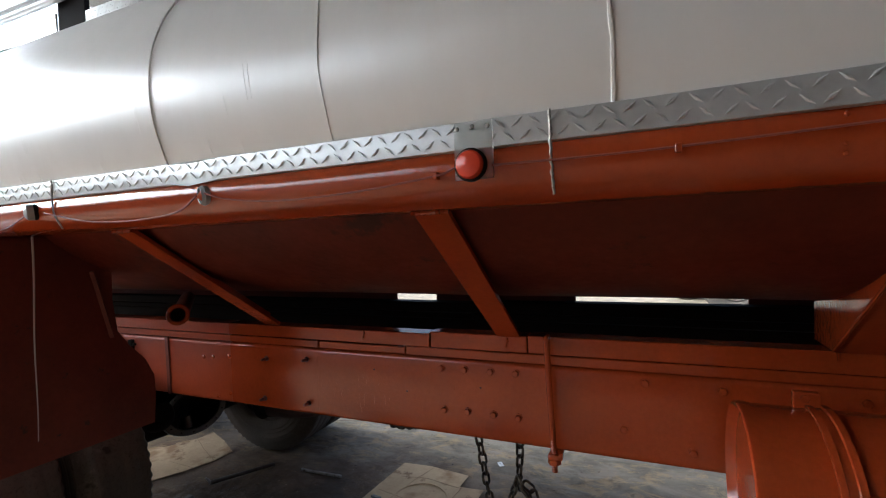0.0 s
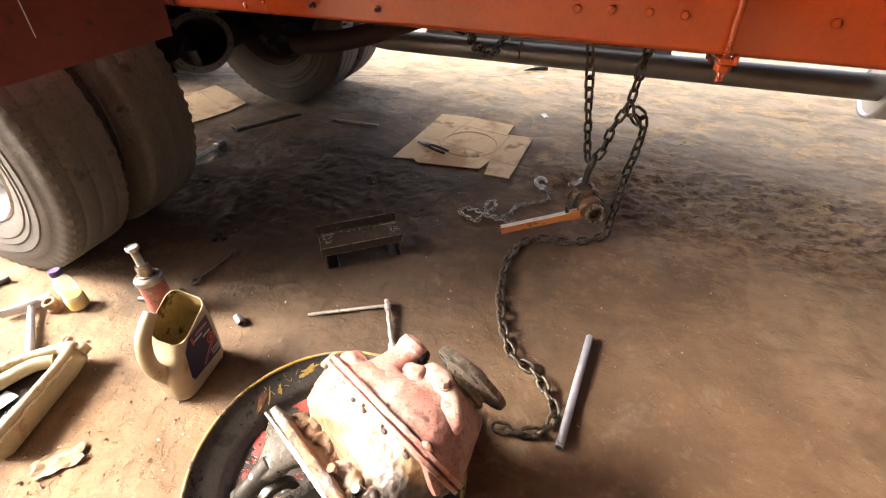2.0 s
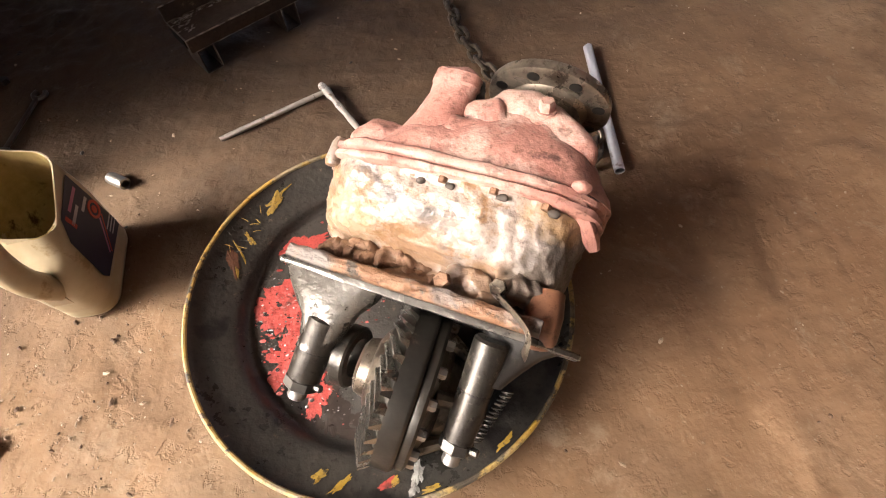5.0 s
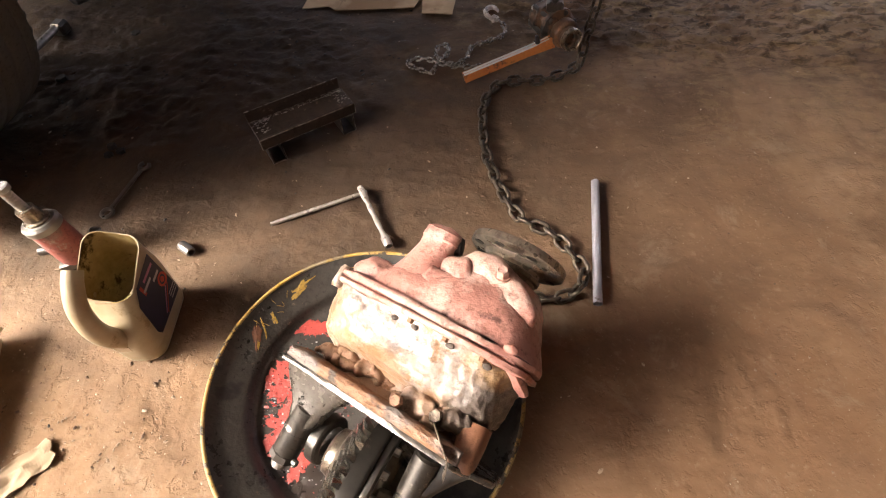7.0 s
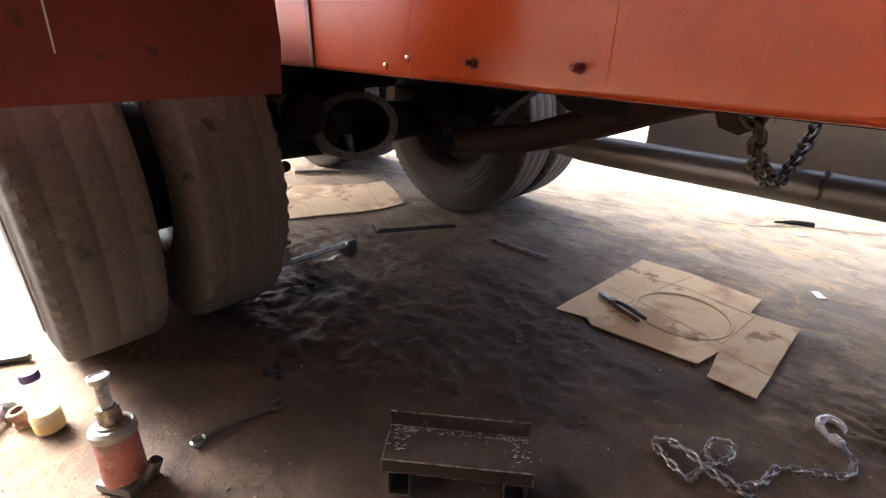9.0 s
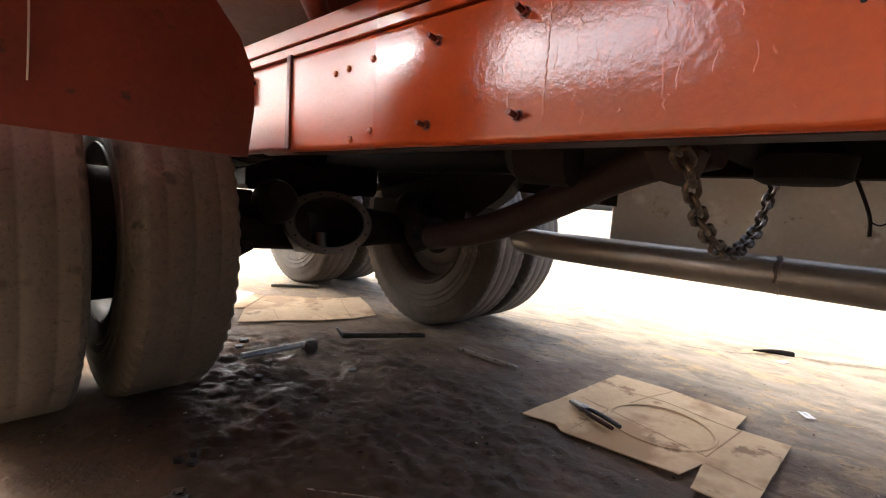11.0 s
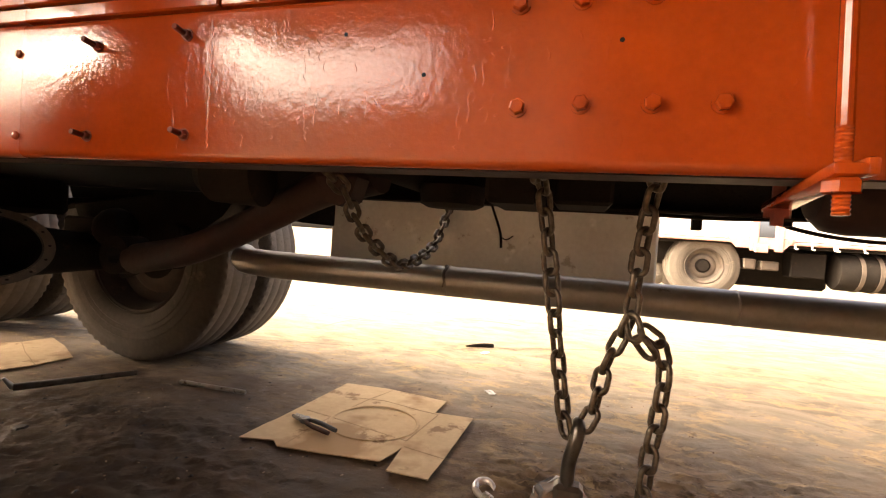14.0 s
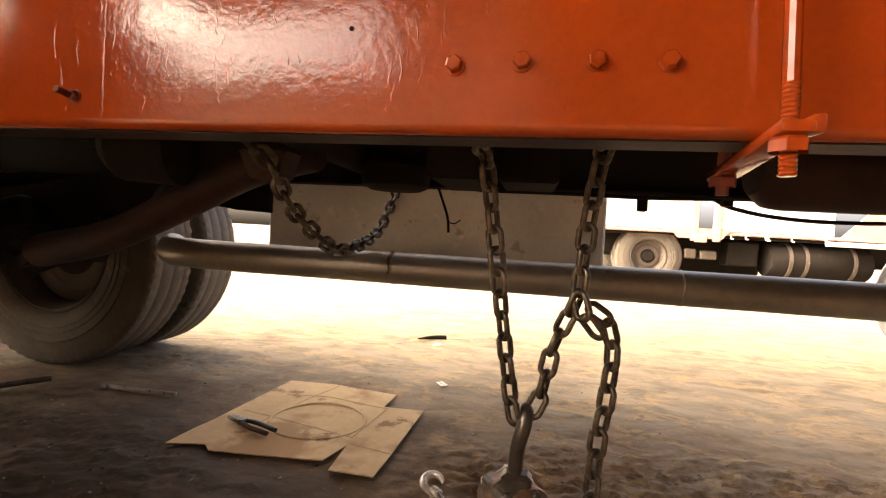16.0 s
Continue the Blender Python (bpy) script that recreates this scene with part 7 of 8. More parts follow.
def oil_jug():
    j = thing("oil_jug", "cream plastic oil jug with its top cut off, dark blue label", "jug")
    m = Matrix.Translation((-1.422, 0.802, 0.001)) @ Matrix.Rotation(radians(7), 4, "Z")
    # outer wall then inner wall: half width, front y, back y, height, corner radius
    shape = [(0.032, -0.078, 0.085, 0.0, 0.03), (0.043, -0.092, 0.095, 0.005, 0.034), (0.047, -0.098, 0.099, 0.018, 0.036), (0.046, -0.097, 0.098, 0.022, 0.036), (0.0475, -0.0985, 0.099, 0.026, 0.036), (0.046, -0.097, 0.098, 0.03, 0.036), (0.0475, -0.0985, 0.099, 0.034, 0.036), (0.046, -0.097, 0.098, 0.038, 0.036), (0.0475, -0.0985, 0.1, 0.043, 0.036),
             (0.05, -0.099, 0.102, 0.085, 0.036), (0.052, -0.096, 0.103, 0.11, 0.036), (0.053, -0.08, 0.103, 0.135, 0.034), (0.054, -0.058, 0.102, 0.16, 0.034), (0.053, -0.044, 0.1, 0.19, 0.034), (0.052, -0.04, 0.098, 0.225, 0.034)]

    def ring(h, f, b, z, c, t=0.0):
        return rounded_ring(h - t, (b - f) / 2 - t, c - t * 0.5, z, 0, (f + b) / 2, per=8)
    rings = [ring(*s) for s in shape]

    def cut(ring):
        return [V(p.x, p.y, p.z + 0.016 * max(0, p.y / 0.09) - 0.036 * max(0.0, (0.03 - p.y) / 0.072) + 0.016 * max(0.0, -p.x) / 0.05 - 0.012 * max(0.0, p.x) / 0.05 + 0.003 * math.sin(60 * p.x + 45 * p.y)) for p in ring]
    rings[-1] = cut(rings[-1])
    inner = [cut(ring(*shape[-1], t=0.0022))] + [ring(*s, t=0.0022) for s in shape[13:8:-1]] + [ring(0.042, -0.08, 0.085, 0.02, 0.03, 0.0022)]
    body = part("jug_body", skin_rings(bmesh.new(), rings + inner[:1], m, close_last=False), JUG, j, "cream plastic body, cut open at the top", smooth=60)
    part("jug_inside", skin_rings(bmesh.new(), inner, m, close_first=False), JUG_OILY, body, "oil-wetted inside", smooth=60)
    # hollow grip, cut off at its top
    pts = smooth_path([m @ V(*p) for p in ((0, -0.078, 0.095), (0, -0.092, 0.13), (0, -0.101, 0.17), (0.0, -0.098, 0.21), (0.0, -0.083, 0.25), (0.0, -0.055, 0.28), (0.0, -0.03, 0.296))], 5)
    bm = bmesh.new()
    tube(bm, pts, lambda t: 0.0225 - 0.005 * t, 20, caps=False)
    tube(bm, pts[::-1], lambda t: 0.0155, 20, caps=False)
    part("grip", bm, JUG, j, "cut plastic grip", smooth=60)
    # label and its printed shapes
    bm = bmesh.new()
    x = 0.0538
    vs = [bm.verts.new(m @ V(x, y, z)) for y, z in ((-0.056, 0.075), (-0.05, 0.06), (0.066, 0.055), (0.07, 0.065), (0.07, 0.2), (-0.012, 0.19), (-0.04, 0.16))]
    ext = bmesh.ops.extrude_face_region(bm, geom=[bm.faces.new(vs)])
    bmesh.ops.translate(bm, vec=m.to_3x3() @ V(0.0006, 0, 0), verts=[e for e in ext["geom"] if isinstance(e, bmesh.types.BMVert)])
    lab = part("label", bm, LABEL, body, "dark blue printed label", smooth=0)

    def bar(y0, z0, y1, z1, w, material):
        d = V(0, y1 - y0, z1 - z0)
        q = V(0, -d.z, d.y).normalized() * w / 2
        bm = bmesh.new()
        c0, c1 = V(x + 0.0012, y0, z0), V(x + 0.0012, y1, z1)
        bm.faces.new([bm.verts.new(m @ p) for p in (c0 - q, c1 - q, c1 + q, c0 + q)])
        part("label_print", bm, material, lab, smooth=0)
    for k, (y, l) in enumerate(((0.03, 0.05), (0.012, 0.04), (0.05, 0.03))):
        bar(y - 0.02, 0.178 - 0.014 * k, y - 0.02 + l, 0.178 - 0.014 * k, 0.007, LABEL_WHITE if k else LABEL_PINK)
    bar(-0.006, 0.183, -0.006, 0.155, 0.008, LABEL_RED)
    bm = lathe(bmesh.new(), [(0.012, 0.0), (0.012, 0.0012), (0.017, 0.0012), (0.017, 0.0)], m @ Matrix.Translation((x + 0.0006, 0.052, 0.125)) @ basis((1, 0, 0)), 28, closed=True)
    part("label_print", bm, LABEL_RED, lab)
    part("label_print", lathe(bmesh.new(), [(0.007, 0.0), (0.007, 0.0011), (0, 0.0011)], m @ Matrix.Translation((x + 0.0006, 0.052, 0.125)) @ basis((1, 0, 0)), 20), LABEL_RED, lab)
    bar(0.045, 0.108, -0.005, 0.068, 0.004, LABEL_PINK)
    bar(0.055, 0.106, 0.0, 0.064, 0.003, LABEL_RED)
    for k in range(3):
        bar(0.035, 0.085 - 0.008 * k, 0.07, 0.085 - 0.008 * k, 0.003, LABEL_WHITE)
    part("sticker", box(bmesh.new(), (-0.02, -0.0995, 0.075), (0.012, -0.0978, 0.1), 0, m), PAPER, body)


oil_jug()


def cut_can():
    c = thing("cut_oil_can", "cream plastic can lying on its side, cut open, holding oil", "can")
    e1, e2 = V(0.276, -0.961, 0), V(-0.961, -0.276, 0)
    m = Matrix((e2, e1, V(0, 0, 1))).transposed().to_4x4()
    m.translation = V(-1.757, 0.712, 0.001)
    # x: width away from the camera's side, y: length towards the viewer

    def ring(g, z):
        out = [(0.0, 0.03), (0.0, 0.30), (0.19, 0.31), (0.2, 0.1), (0.15, 0.03), (0.1, 0.0), (0.06, -0.02), (0.035, -0.035), (0.01, -0.03)]
        cx, cy = 0.1, 0.14
        return smooth_loop([V(cx + (x - cx) * g, cy + (y - cy) * g, z) for x, y in out])

    def smooth_loop(p):
        n = len(p)
        res = []
        for k in range(n):
            a, b, c_ = p[k - 1], p[k], p[(k + 1) % n]
            for t in (0.8, 0.93):
                res.append(a.lerp(b, t))
            for t in (0.07, 0.2, 0.5):
                res.append(b.lerp(c_, t))
        return res
    rings = [ring(0.88, 0.0), ring(0.97, 0.006), ring(1.0, 0.025), ring(1.0, 0.06), ring(0.99, 0.074), ring(0.965, 0.083), ring(0.93, 0.087), ring(0.84, 0.088), ring(0.77, 0.084), ring(0.745, 0.077), ring(0.74, 0.068), ring(0.75, 0.066), ring(0.79, 0.074), ring(0.92, 0.074), ring(0.96, 0.055), ring(0.955, 0.03), ring(0.93, 0.01)]
    part("can_shell", skin_rings(bmesh.new(), rings, m), JUG, c, "cream plastic shell cut open along its side", smooth=50)
    bm = bmesh.new()
    bm.faces.new([bm.verts.new(m @ p) for p in ring(0.945, 0.034)])
    part("oil", bm, OIL_DARK, c, "dark oil with sludge", smooth=0)
    # pale ragged cut along the near edge
    bm = tube(bmesh.new(), [m @ V(-0.002, 0.02 + 0.27 * t, 0.072 + 0.002 * math.sin(23 * t)) for t in [k / 40 for k in range(41)]], lambda t: 0.0032 + 0.001 * math.sin(t * 60), 6)
    part("cut_edge", bm, JUG_PALE, c, "pale cut edge")
    # moulded grip bulging inwards at the far end
    bm = tube(bmesh.new(), smooth_path([m @ V(*p) for p in ((0.05, 0.03, 0.06), (0.09, 0.05, 0.066), (0.13, 0.09, 0.064), (0.17, 0.14, 0.058), (0.185, 0.19, 0.05))], 6), lambda t: 0.02, 14)
    part("grip", bm, JUG, c, "hollow moulded grip")
    part("neck", lathe(bmesh.new(), [(0.02, 0), (0.02, 0.022), (0.017, 0.024), (0.015, 0.022), (0.015, 0)], m @ Matrix.Translation((0.006, -0.012, 0.055)) @ basis((-0.3, -1, 0.15)), 24), JUG, c)
    # sludge lumps and a bright scrap in the oil
    rnd = random.Random(31)
    bm = bmesh.new()
    for k in range(36):
        p = m @ V(rnd.uniform(0.03, 0.12), rnd.uniform(0.16, 0.27), 0.035)
        r = rnd.uniform(0.004, 0.011)
        bmesh.ops.create_icosphere(bm, subdivisions=1, radius=r, matrix=Matrix.Translation(p) @ Matrix.Diagonal((1, 1, 0.5, 1)))
    part("sludge", bm, GREASY, c)
    part("foil_scrap", tube(bmesh.new(), smooth_path([m @ V(*p) for p in ((0.11, 0.13, 0.04), (0.125, 0.19, 0.046), (0.13, 0.25, 0.04))], 5), 0.02, 8, flat=(0.025, 0.004)), MUFFLER, c)


cut_can()


def bottle_jack():
    j = thing("bottle_jack", "worn red hydraulic bottle jack with its screw wound out", "jack")
    m = Matrix.Translation((-1.717, 0.978, 0.0)) @ Matrix.Rotation(radians(-3), 4, "X") @ Matrix.Rotation(radians(-6), 4, "Y")
    bm = box(bmesh.new(), (-0.043, -0.039, 0.0), (0.05, 0.039, 0.022), 0.006, m @ Matrix.Rotation(0.5, 4, "Z"), 2)
    part("base", bm, DARK_STEEL, j, "grimy cast base")
    bm = lathe(bmesh.new(), [(0.04, 0.015), (0.041, 0.03), (0.04, 0.115), (0.039, 0.128), (0.042, 0.13), (0.043, 0.14), (0.041, 0.146), (0.032, 0.15), (0.0, 0.151)], m, 32)
    part("cylinder", bm, JACK_RED, j, "scuffed red cylinder")
    part("collar", lathe(bmesh.new(), [(0.0415, 0.126), (0.0435, 0.13), (0.0435, 0.143), (0.038, 0.15), (0.025, 0.152)], m, 32), GALV, j)
    part("ram", lathe(bmesh.new(), [(0.03, 0.149), (0.03, 0.156), (0.0215, 0.158), (0.0215, 0.188), (0.02, 0.192), (0, 0.192)], m, 24), FLANGE, j)
    part("screw", lathe(bmesh.new(), [(0.0125, 0.19)] + [(0.0125 if k % 2 else 0.0115, 0.192 + 0.003 * k) for k in range(18)] + [(0.0125, 0.248)], m, 20), STEEL, j)
    part("saddle", lathe(bmesh.new(), [(0.012, 0.246), (0.019, 0.25), (0.02, 0.262), (0.016, 0.264), (0.014, 0.26), (0, 0.26)], m, 12), RIM, j)
    bm = rod(bmesh.new(), m @ V(0.04, 0.03, 0.015), m @ V(0.055, 0.05, 0.06), 0.014, bevel=0.003)
    part("pump", bm, DARK_STEEL, j)
    bm = rod(bmesh.new(), m @ V(-0.03, -0.01, 0.05), m @ V(-0.07, -0.02, 0.052), 0.012, bevel=0.002)
    part("handle_socket", bm, DARK_STEEL, j)
    part("release_link", tube(bmesh.new(), [m @ V(-0.045, 0.01, 0.1), m @ V(-0.05, 0.012, 0.06), m @ V(-0.03, 0.02, 0.02)], 0.006, 6), DARK_STEEL, j)


bottle_jack()


def bottle():
    b = thing("oil_bottle", "small clear plastic bottle half full of yellow oil, violet cap", "bottle")
    m = Matrix.Translation((-2.01, 0.892, 0.001)) @ Matrix.Rotation(radians(-5), 4, "Y")
    outer = [(0, 0.0), (0.026, 0.0), (0.031, 0.005), (0.032, 0.045), (0.028, 0.058), (0.0265, 0.066), (0.0305, 0.078), (0.031, 0.1), (0.026, 0.12), (0.016, 0.134), (0.0135, 0.145)]
    shell = part("shell", lathe(bmesh.new(), outer + [(r - 0.0012, z) for r, z in outer[::-1] if r > 0.01] + [(0, 0.0012)], m, 32), CLEAR, b, "cloudy clear plastic")
    shell.visible_shadow = False
    part("oil", lathe(bmesh.new(), [(0, 0.002), (0.0285, 0.003), (0.0304, 0.008), (0.0306, 0.044), (0.0272, 0.056), (0, 0.0565)], m, 32), OIL_YELLOW, b, "bright yellow oil")
    part("cap", lathe(bmesh.new(), [(0.0185, 0.142), (0.0195, 0.144), (0.0195, 0.158), (0.017, 0.162), (0, 0.162)], m, 24), PURPLE, b, "violet screw cap")


bottle()


# ---- hand tools ----
def hammer():
    h = thing("hammer", "steel cross-pein hammer with a bright pipe handle", "hammer")
    a, b = V(-2.2, 0.757, 0.022), V(-2.118, 0.878, 0.022)
    d = (b - a).normalized()
    s = V(-d.y, d.x, 0)
    bm = bmesh.new()
    secs = []
    for t, w, z in ((0.0, 0.003, 0.015), (0.35, 0.013, 0.016), (0.5, 0.016, 0.017), (0.72, 0.016, 0.017), (0.78, 0.013, 0.014), (0.95, 0.017, 0.017), (1.0, 0.015, 0.015)):
        p = a.lerp(b, t)
        secs.append([bm.verts.new(p + s * x * w + V(0, 0, y * z)) for x, y in ((-1, -0.6), (-0.6, -1), (0.6, -1), (1, -0.6), (1, 0.6), (0.6, 1), (-0.6, 1), (-1, 0.6))])
    for p, q in zip(secs, secs[1:]):
        for j in range(8):
            bm.faces.new((p[j], p[(j + 1) % 8], q[(j + 1) % 8], q[j]))
    bm.faces.new(secs[0][::-1])
    bm.faces.new(secs[-1])
    part("head", bm, RIM, h, "dull steel head", smooth=25)
    part("handle", rod(bmesh.new(), a.lerp(b, 0.6) + V(0, 0, -0.001), V(-1.945, 0.672, 0.0135), 0.0105, 0.0125, 16, 0.002), PIPE_GREY, h, "bright tube handle")


hammer()


def ring_piece():
    r = thing("bearing_bush", "small rusty flanged steel bush on the floor", "bush")
    m = Matrix.Translation((-2.075, 0.852, 0.002)) @ Matrix.Rotation(0.15, 4, "X")
    part("bush_body", lathe(bmesh.new(), [(0.013, 0.0), (0.022, 0.0), (0.022, 0.012), (0.018, 0.016), (0.018, 0.024), (0.022, 0.028), (0.022, 0.042), (0.019, 0.045), (0.013, 0.045)], m, 28, closed=True), CAST_RUST, r)


ring_piece()


def wrench_bar():
    w = thing("wheel_wrench", "bright steel wheel wrench with its loose tommy bar", "wrench")
    a, b = V(-1.012, 1.262, 0.017), V(-0.896, 1.06, 0.02)
    d = (b - a)
    prof = [(0, 0.0), (0.0085, 0.0), (0.0095, 0.01), (0.0095, 0.19), (0.0075, 0.23), (0.0058, 0.26), (0.0062, 0.3), (0.0078, 0.36), (0.0078, 0.4), (0.006, 0.48), (0.006, 0.52), (0.0074, 0.6), (0.0074, 0.66), (0.0058, 0.76), (0.0075, 0.82), (0.0112, 0.86), (0.0118, 0.88), (0.0118, 0.985), (0.0108, 1.0), (0.008, 1.0), (0.008, 0.93), (0, 0.93)]
    bm = lathe(bmesh.new(), [(r, t * d.length) for r, t in prof], Matrix.Translation(a) @ basis(d), 18)
    part("socket_shaft", bm, POLISHED, w, "twisted steel shaft with a socket end")
    part("tommy_bar", rod(bmesh.new(), V(-1.237, 1.118, 0.009), V(-0.99, 1.25, 0.014), 0.0058, n=14, bevel=0.001), POLISHED, w)


wrench_bar()


def socket():
    s = thing("socket", "small chrome socket lying on the floor", "socket")
    m = Matrix.Translation((-1.455, 1.028, 0.0135)) @ basis((0.85, -0.5, 0.0))
    part("socket_body", lathe(bmesh.new(), [(0.008, 0.002), (0.0125, 0), (0.0135, 0.003), (0.0135, 0.04), (0.0125, 0.042), (0.009, 0.042), (0.009, 0.02), (0, 0.02)], m, 20), STEEL, s)


socket()


def spanner():
    s = thing("spanner", "greasy combination spanner on the oily floor", "spanner")
    a, b = V(-1.718, 1.125, 0.007), V(-1.695, 1.312, 0.007)
    d = (b - a).normalized()
    q = V(-d.y, d.x, 0)
    part("shank", tube(bmesh.new(), [a + d * 0.018, a + d * 0.05, b - d * 0.05, b - d * 0.014], 0.006, 8, flat=(0.007, 0.0035)), DARK_STEEL, s)
    ring = [a + V(0.015 * math.cos(t), 0.015 * math.sin(t), 0) for t in [2 * math.pi * k / 24 for k in range(24)]]
    part("ring_end", tube(bmesh.new(), ring, 0.0055, 8, closed=True), DARK_STEEL, s)
    bm = bmesh.new()
    ang = math.atan2(d.y, d.x)
    arc = [b + V(0.014 * math.cos(ang + t), 0.014 * math.sin(ang + t), 0) for t in [0.7 + (2 * math.pi - 1.4) * k / 18 for k in range(19)]]
    part("open_end", tube(bm, arc, 0.0055, 8), DARK_STEEL, s)


spanner()


def pipe():
    p = thing("loose_pipe", "short grey steel pipe lying on the floor", "pipe")
    a, b = V(-0.334, 1.335, 0.0145), V(-0.367, 0.932, 0.0145)
    m = Matrix.Translation(a) @ basis(b - a)
    l = (b - a).length
    part("pipe_wall", lathe(bmesh.new(), [(0.0112, 0), (0.0112, l), (0.0092, l), (0.0092, 0)], m, 24, closed=True), PIPE_GREY, p)


pipe()


STAND_IRON = mat("brown_greasy_angle_iron", (0.052, 0.035, 0.026), (0.028, 0.02, 0.016), 22, (0.4, 0.6), metal=0.2, bump=0.6, fine=70, spots=(0.15, 0.11, 0.085), spot_scale=34, spot_cut=0.6, spec=0.4)
STAND_EDGE = mat("half_rubbed_edge", (0.34, 0.3, 0.26), (0.12, 0.1, 0.085), 60, (0.35, 0.5), metal=0.4, bump=0.2, spots=(0.05, 0.038, 0.03), spot_scale=40, spot_cut=0.52)


def angle_stand():
    s = thing("steel_stand", "low black stand welded from angle iron and box section", "stand")
    e1 = V(0.79, 0.613, 0)
    e2 = V(-0.613, 0.79, 0)
    m = Matrix((e1, e2, V(0, 0, 1))).transposed().to_4x4()
    m.translation = V(-1.312, 1.348, 0.0)
    L = 0.305
    top = part("angle_plate", box(bmesh.new(), (0, 0, 0.093), (L, 0.088, 0.1), 0.0015, m), STAND_IRON, s, "greasy black angle iron top")
    part("angle_back", box(bmesh.new(), (0.0, 0.088, 0.093), (L - 0.004, 0.095, 0.138), 0.0015, m), STAND_IRON, top)
    part("front_lip", box(bmesh.new(), (0, -0.006, 0.066), (L, 0.0, 0.1), 0.0015, m), STAND_IRON, top)
    bm = tube(bmesh.new(), [m @ V(L * k / 20, -0.005, 0.1) for k in range(21)], 0.0016, 5)
    tube(bm, [m @ V((L - 0.004) * k / 20, 0.09, 0.1385) for k in range(21)], lambda t: 0.0011 + 0.0006 * math.sin(t * 37), 5)
    tube(bm, [m @ V(-0.0005, -0.0055, 0.066 + 0.034 * k / 5) for k in range(6)], 0.0013, 5)
    tube(bm, [m @ V(L, -0.0055, 0.066 + 0.034 * k / 5) for k in range(6)], 0.0013, 5)
    tube(bm, [m @ V(L * k / 20, -0.0062, 0.0665) for k in range(21)], lambda t: 0.0007 + 0.0005 * math.sin(t * 29), 5)
    tube(bm, [m @ V(0.004 + (L - 0.008) * k / 20, 0.086 + 0.001 * math.sin(k * 2), 0.1015) for k in range(21)], lambda t: 0.0015 + 0.0012 * math.sin(t * 50), 5)
    tube(bm, [m @ V(0.001, 0.09 * k / 8, 0.1008) for k in range(9)], 0.0012, 5)
    part("bright_edge", bm, STAND_EDGE, top, "rubbed bright edges")
    # flakes of pale paint along the bend
    rnd = random.Random(5)
    bm = bmesh.new()
    for k in range(260):
        u = rnd.choice((rnd.uniform(0.01, 0.3), rnd.gauss(0.03, 0.015), rnd.gauss(0.275, 0.015)))
        v = rnd.choice((rnd.gauss(0.078, 0.004), rnd.uniform(0.02, 0.08) if (u < 0.05 or u > 0.26) else rnd.gauss(0.078, 0.003)))
        if not (0.004 < u < L - 0.004 and 0.004 < v < 0.085):
            continue
        r = rnd.uniform(0.0006, 0.0024)
        bm.faces.new([bm.verts.new(m @ V(u + r * 2.2 * math.cos(t + k), v + 0.6 * r * math.sin(t + k), 0.1008)) for t in (0, 1.1, 2.4, 3.6, 5.0)])
    part("paint_flakes", bm, EDGE, top, "pale paint flakes", smooth=0)
    for u in (0.012, 0.25):
        bm = bmesh.new()
        w, h, t = 0.044, 0.066, 0.003
        for lo, hi in (((u, -0.004, 0), (u + w, 0.08, t)), ((u, -0.004, h - t), (u + w, 0.08, h)), ((u, -0.004, t), (u + t, 0.08, h - t)), ((u + w - t, -0.004, t), (u + w, 0.08, h - t))):
            box(bm, lo, hi, 0, m)
        foot = part("box_foot", bm, STAND_IRON, s, "short box-section foot", smooth=0)
        bm = bmesh.new()
        tube(bm, [m @ V(u + (w if c in (1, 2) else 0), -0.0045, h if c > 1 else 0.001) for c in (0, 1, 2, 3)], 0.0012, 5, closed=True)
        part("sawn_edge", bm, STAND_EDGE, foot, "bright sawn edge")
    part("web", box(bmesh.new(), (0.0, 0.02, 0.066), (L, 0.085, 0.093), 0, m), BLACK, s, smooth=0)


angle_stand()


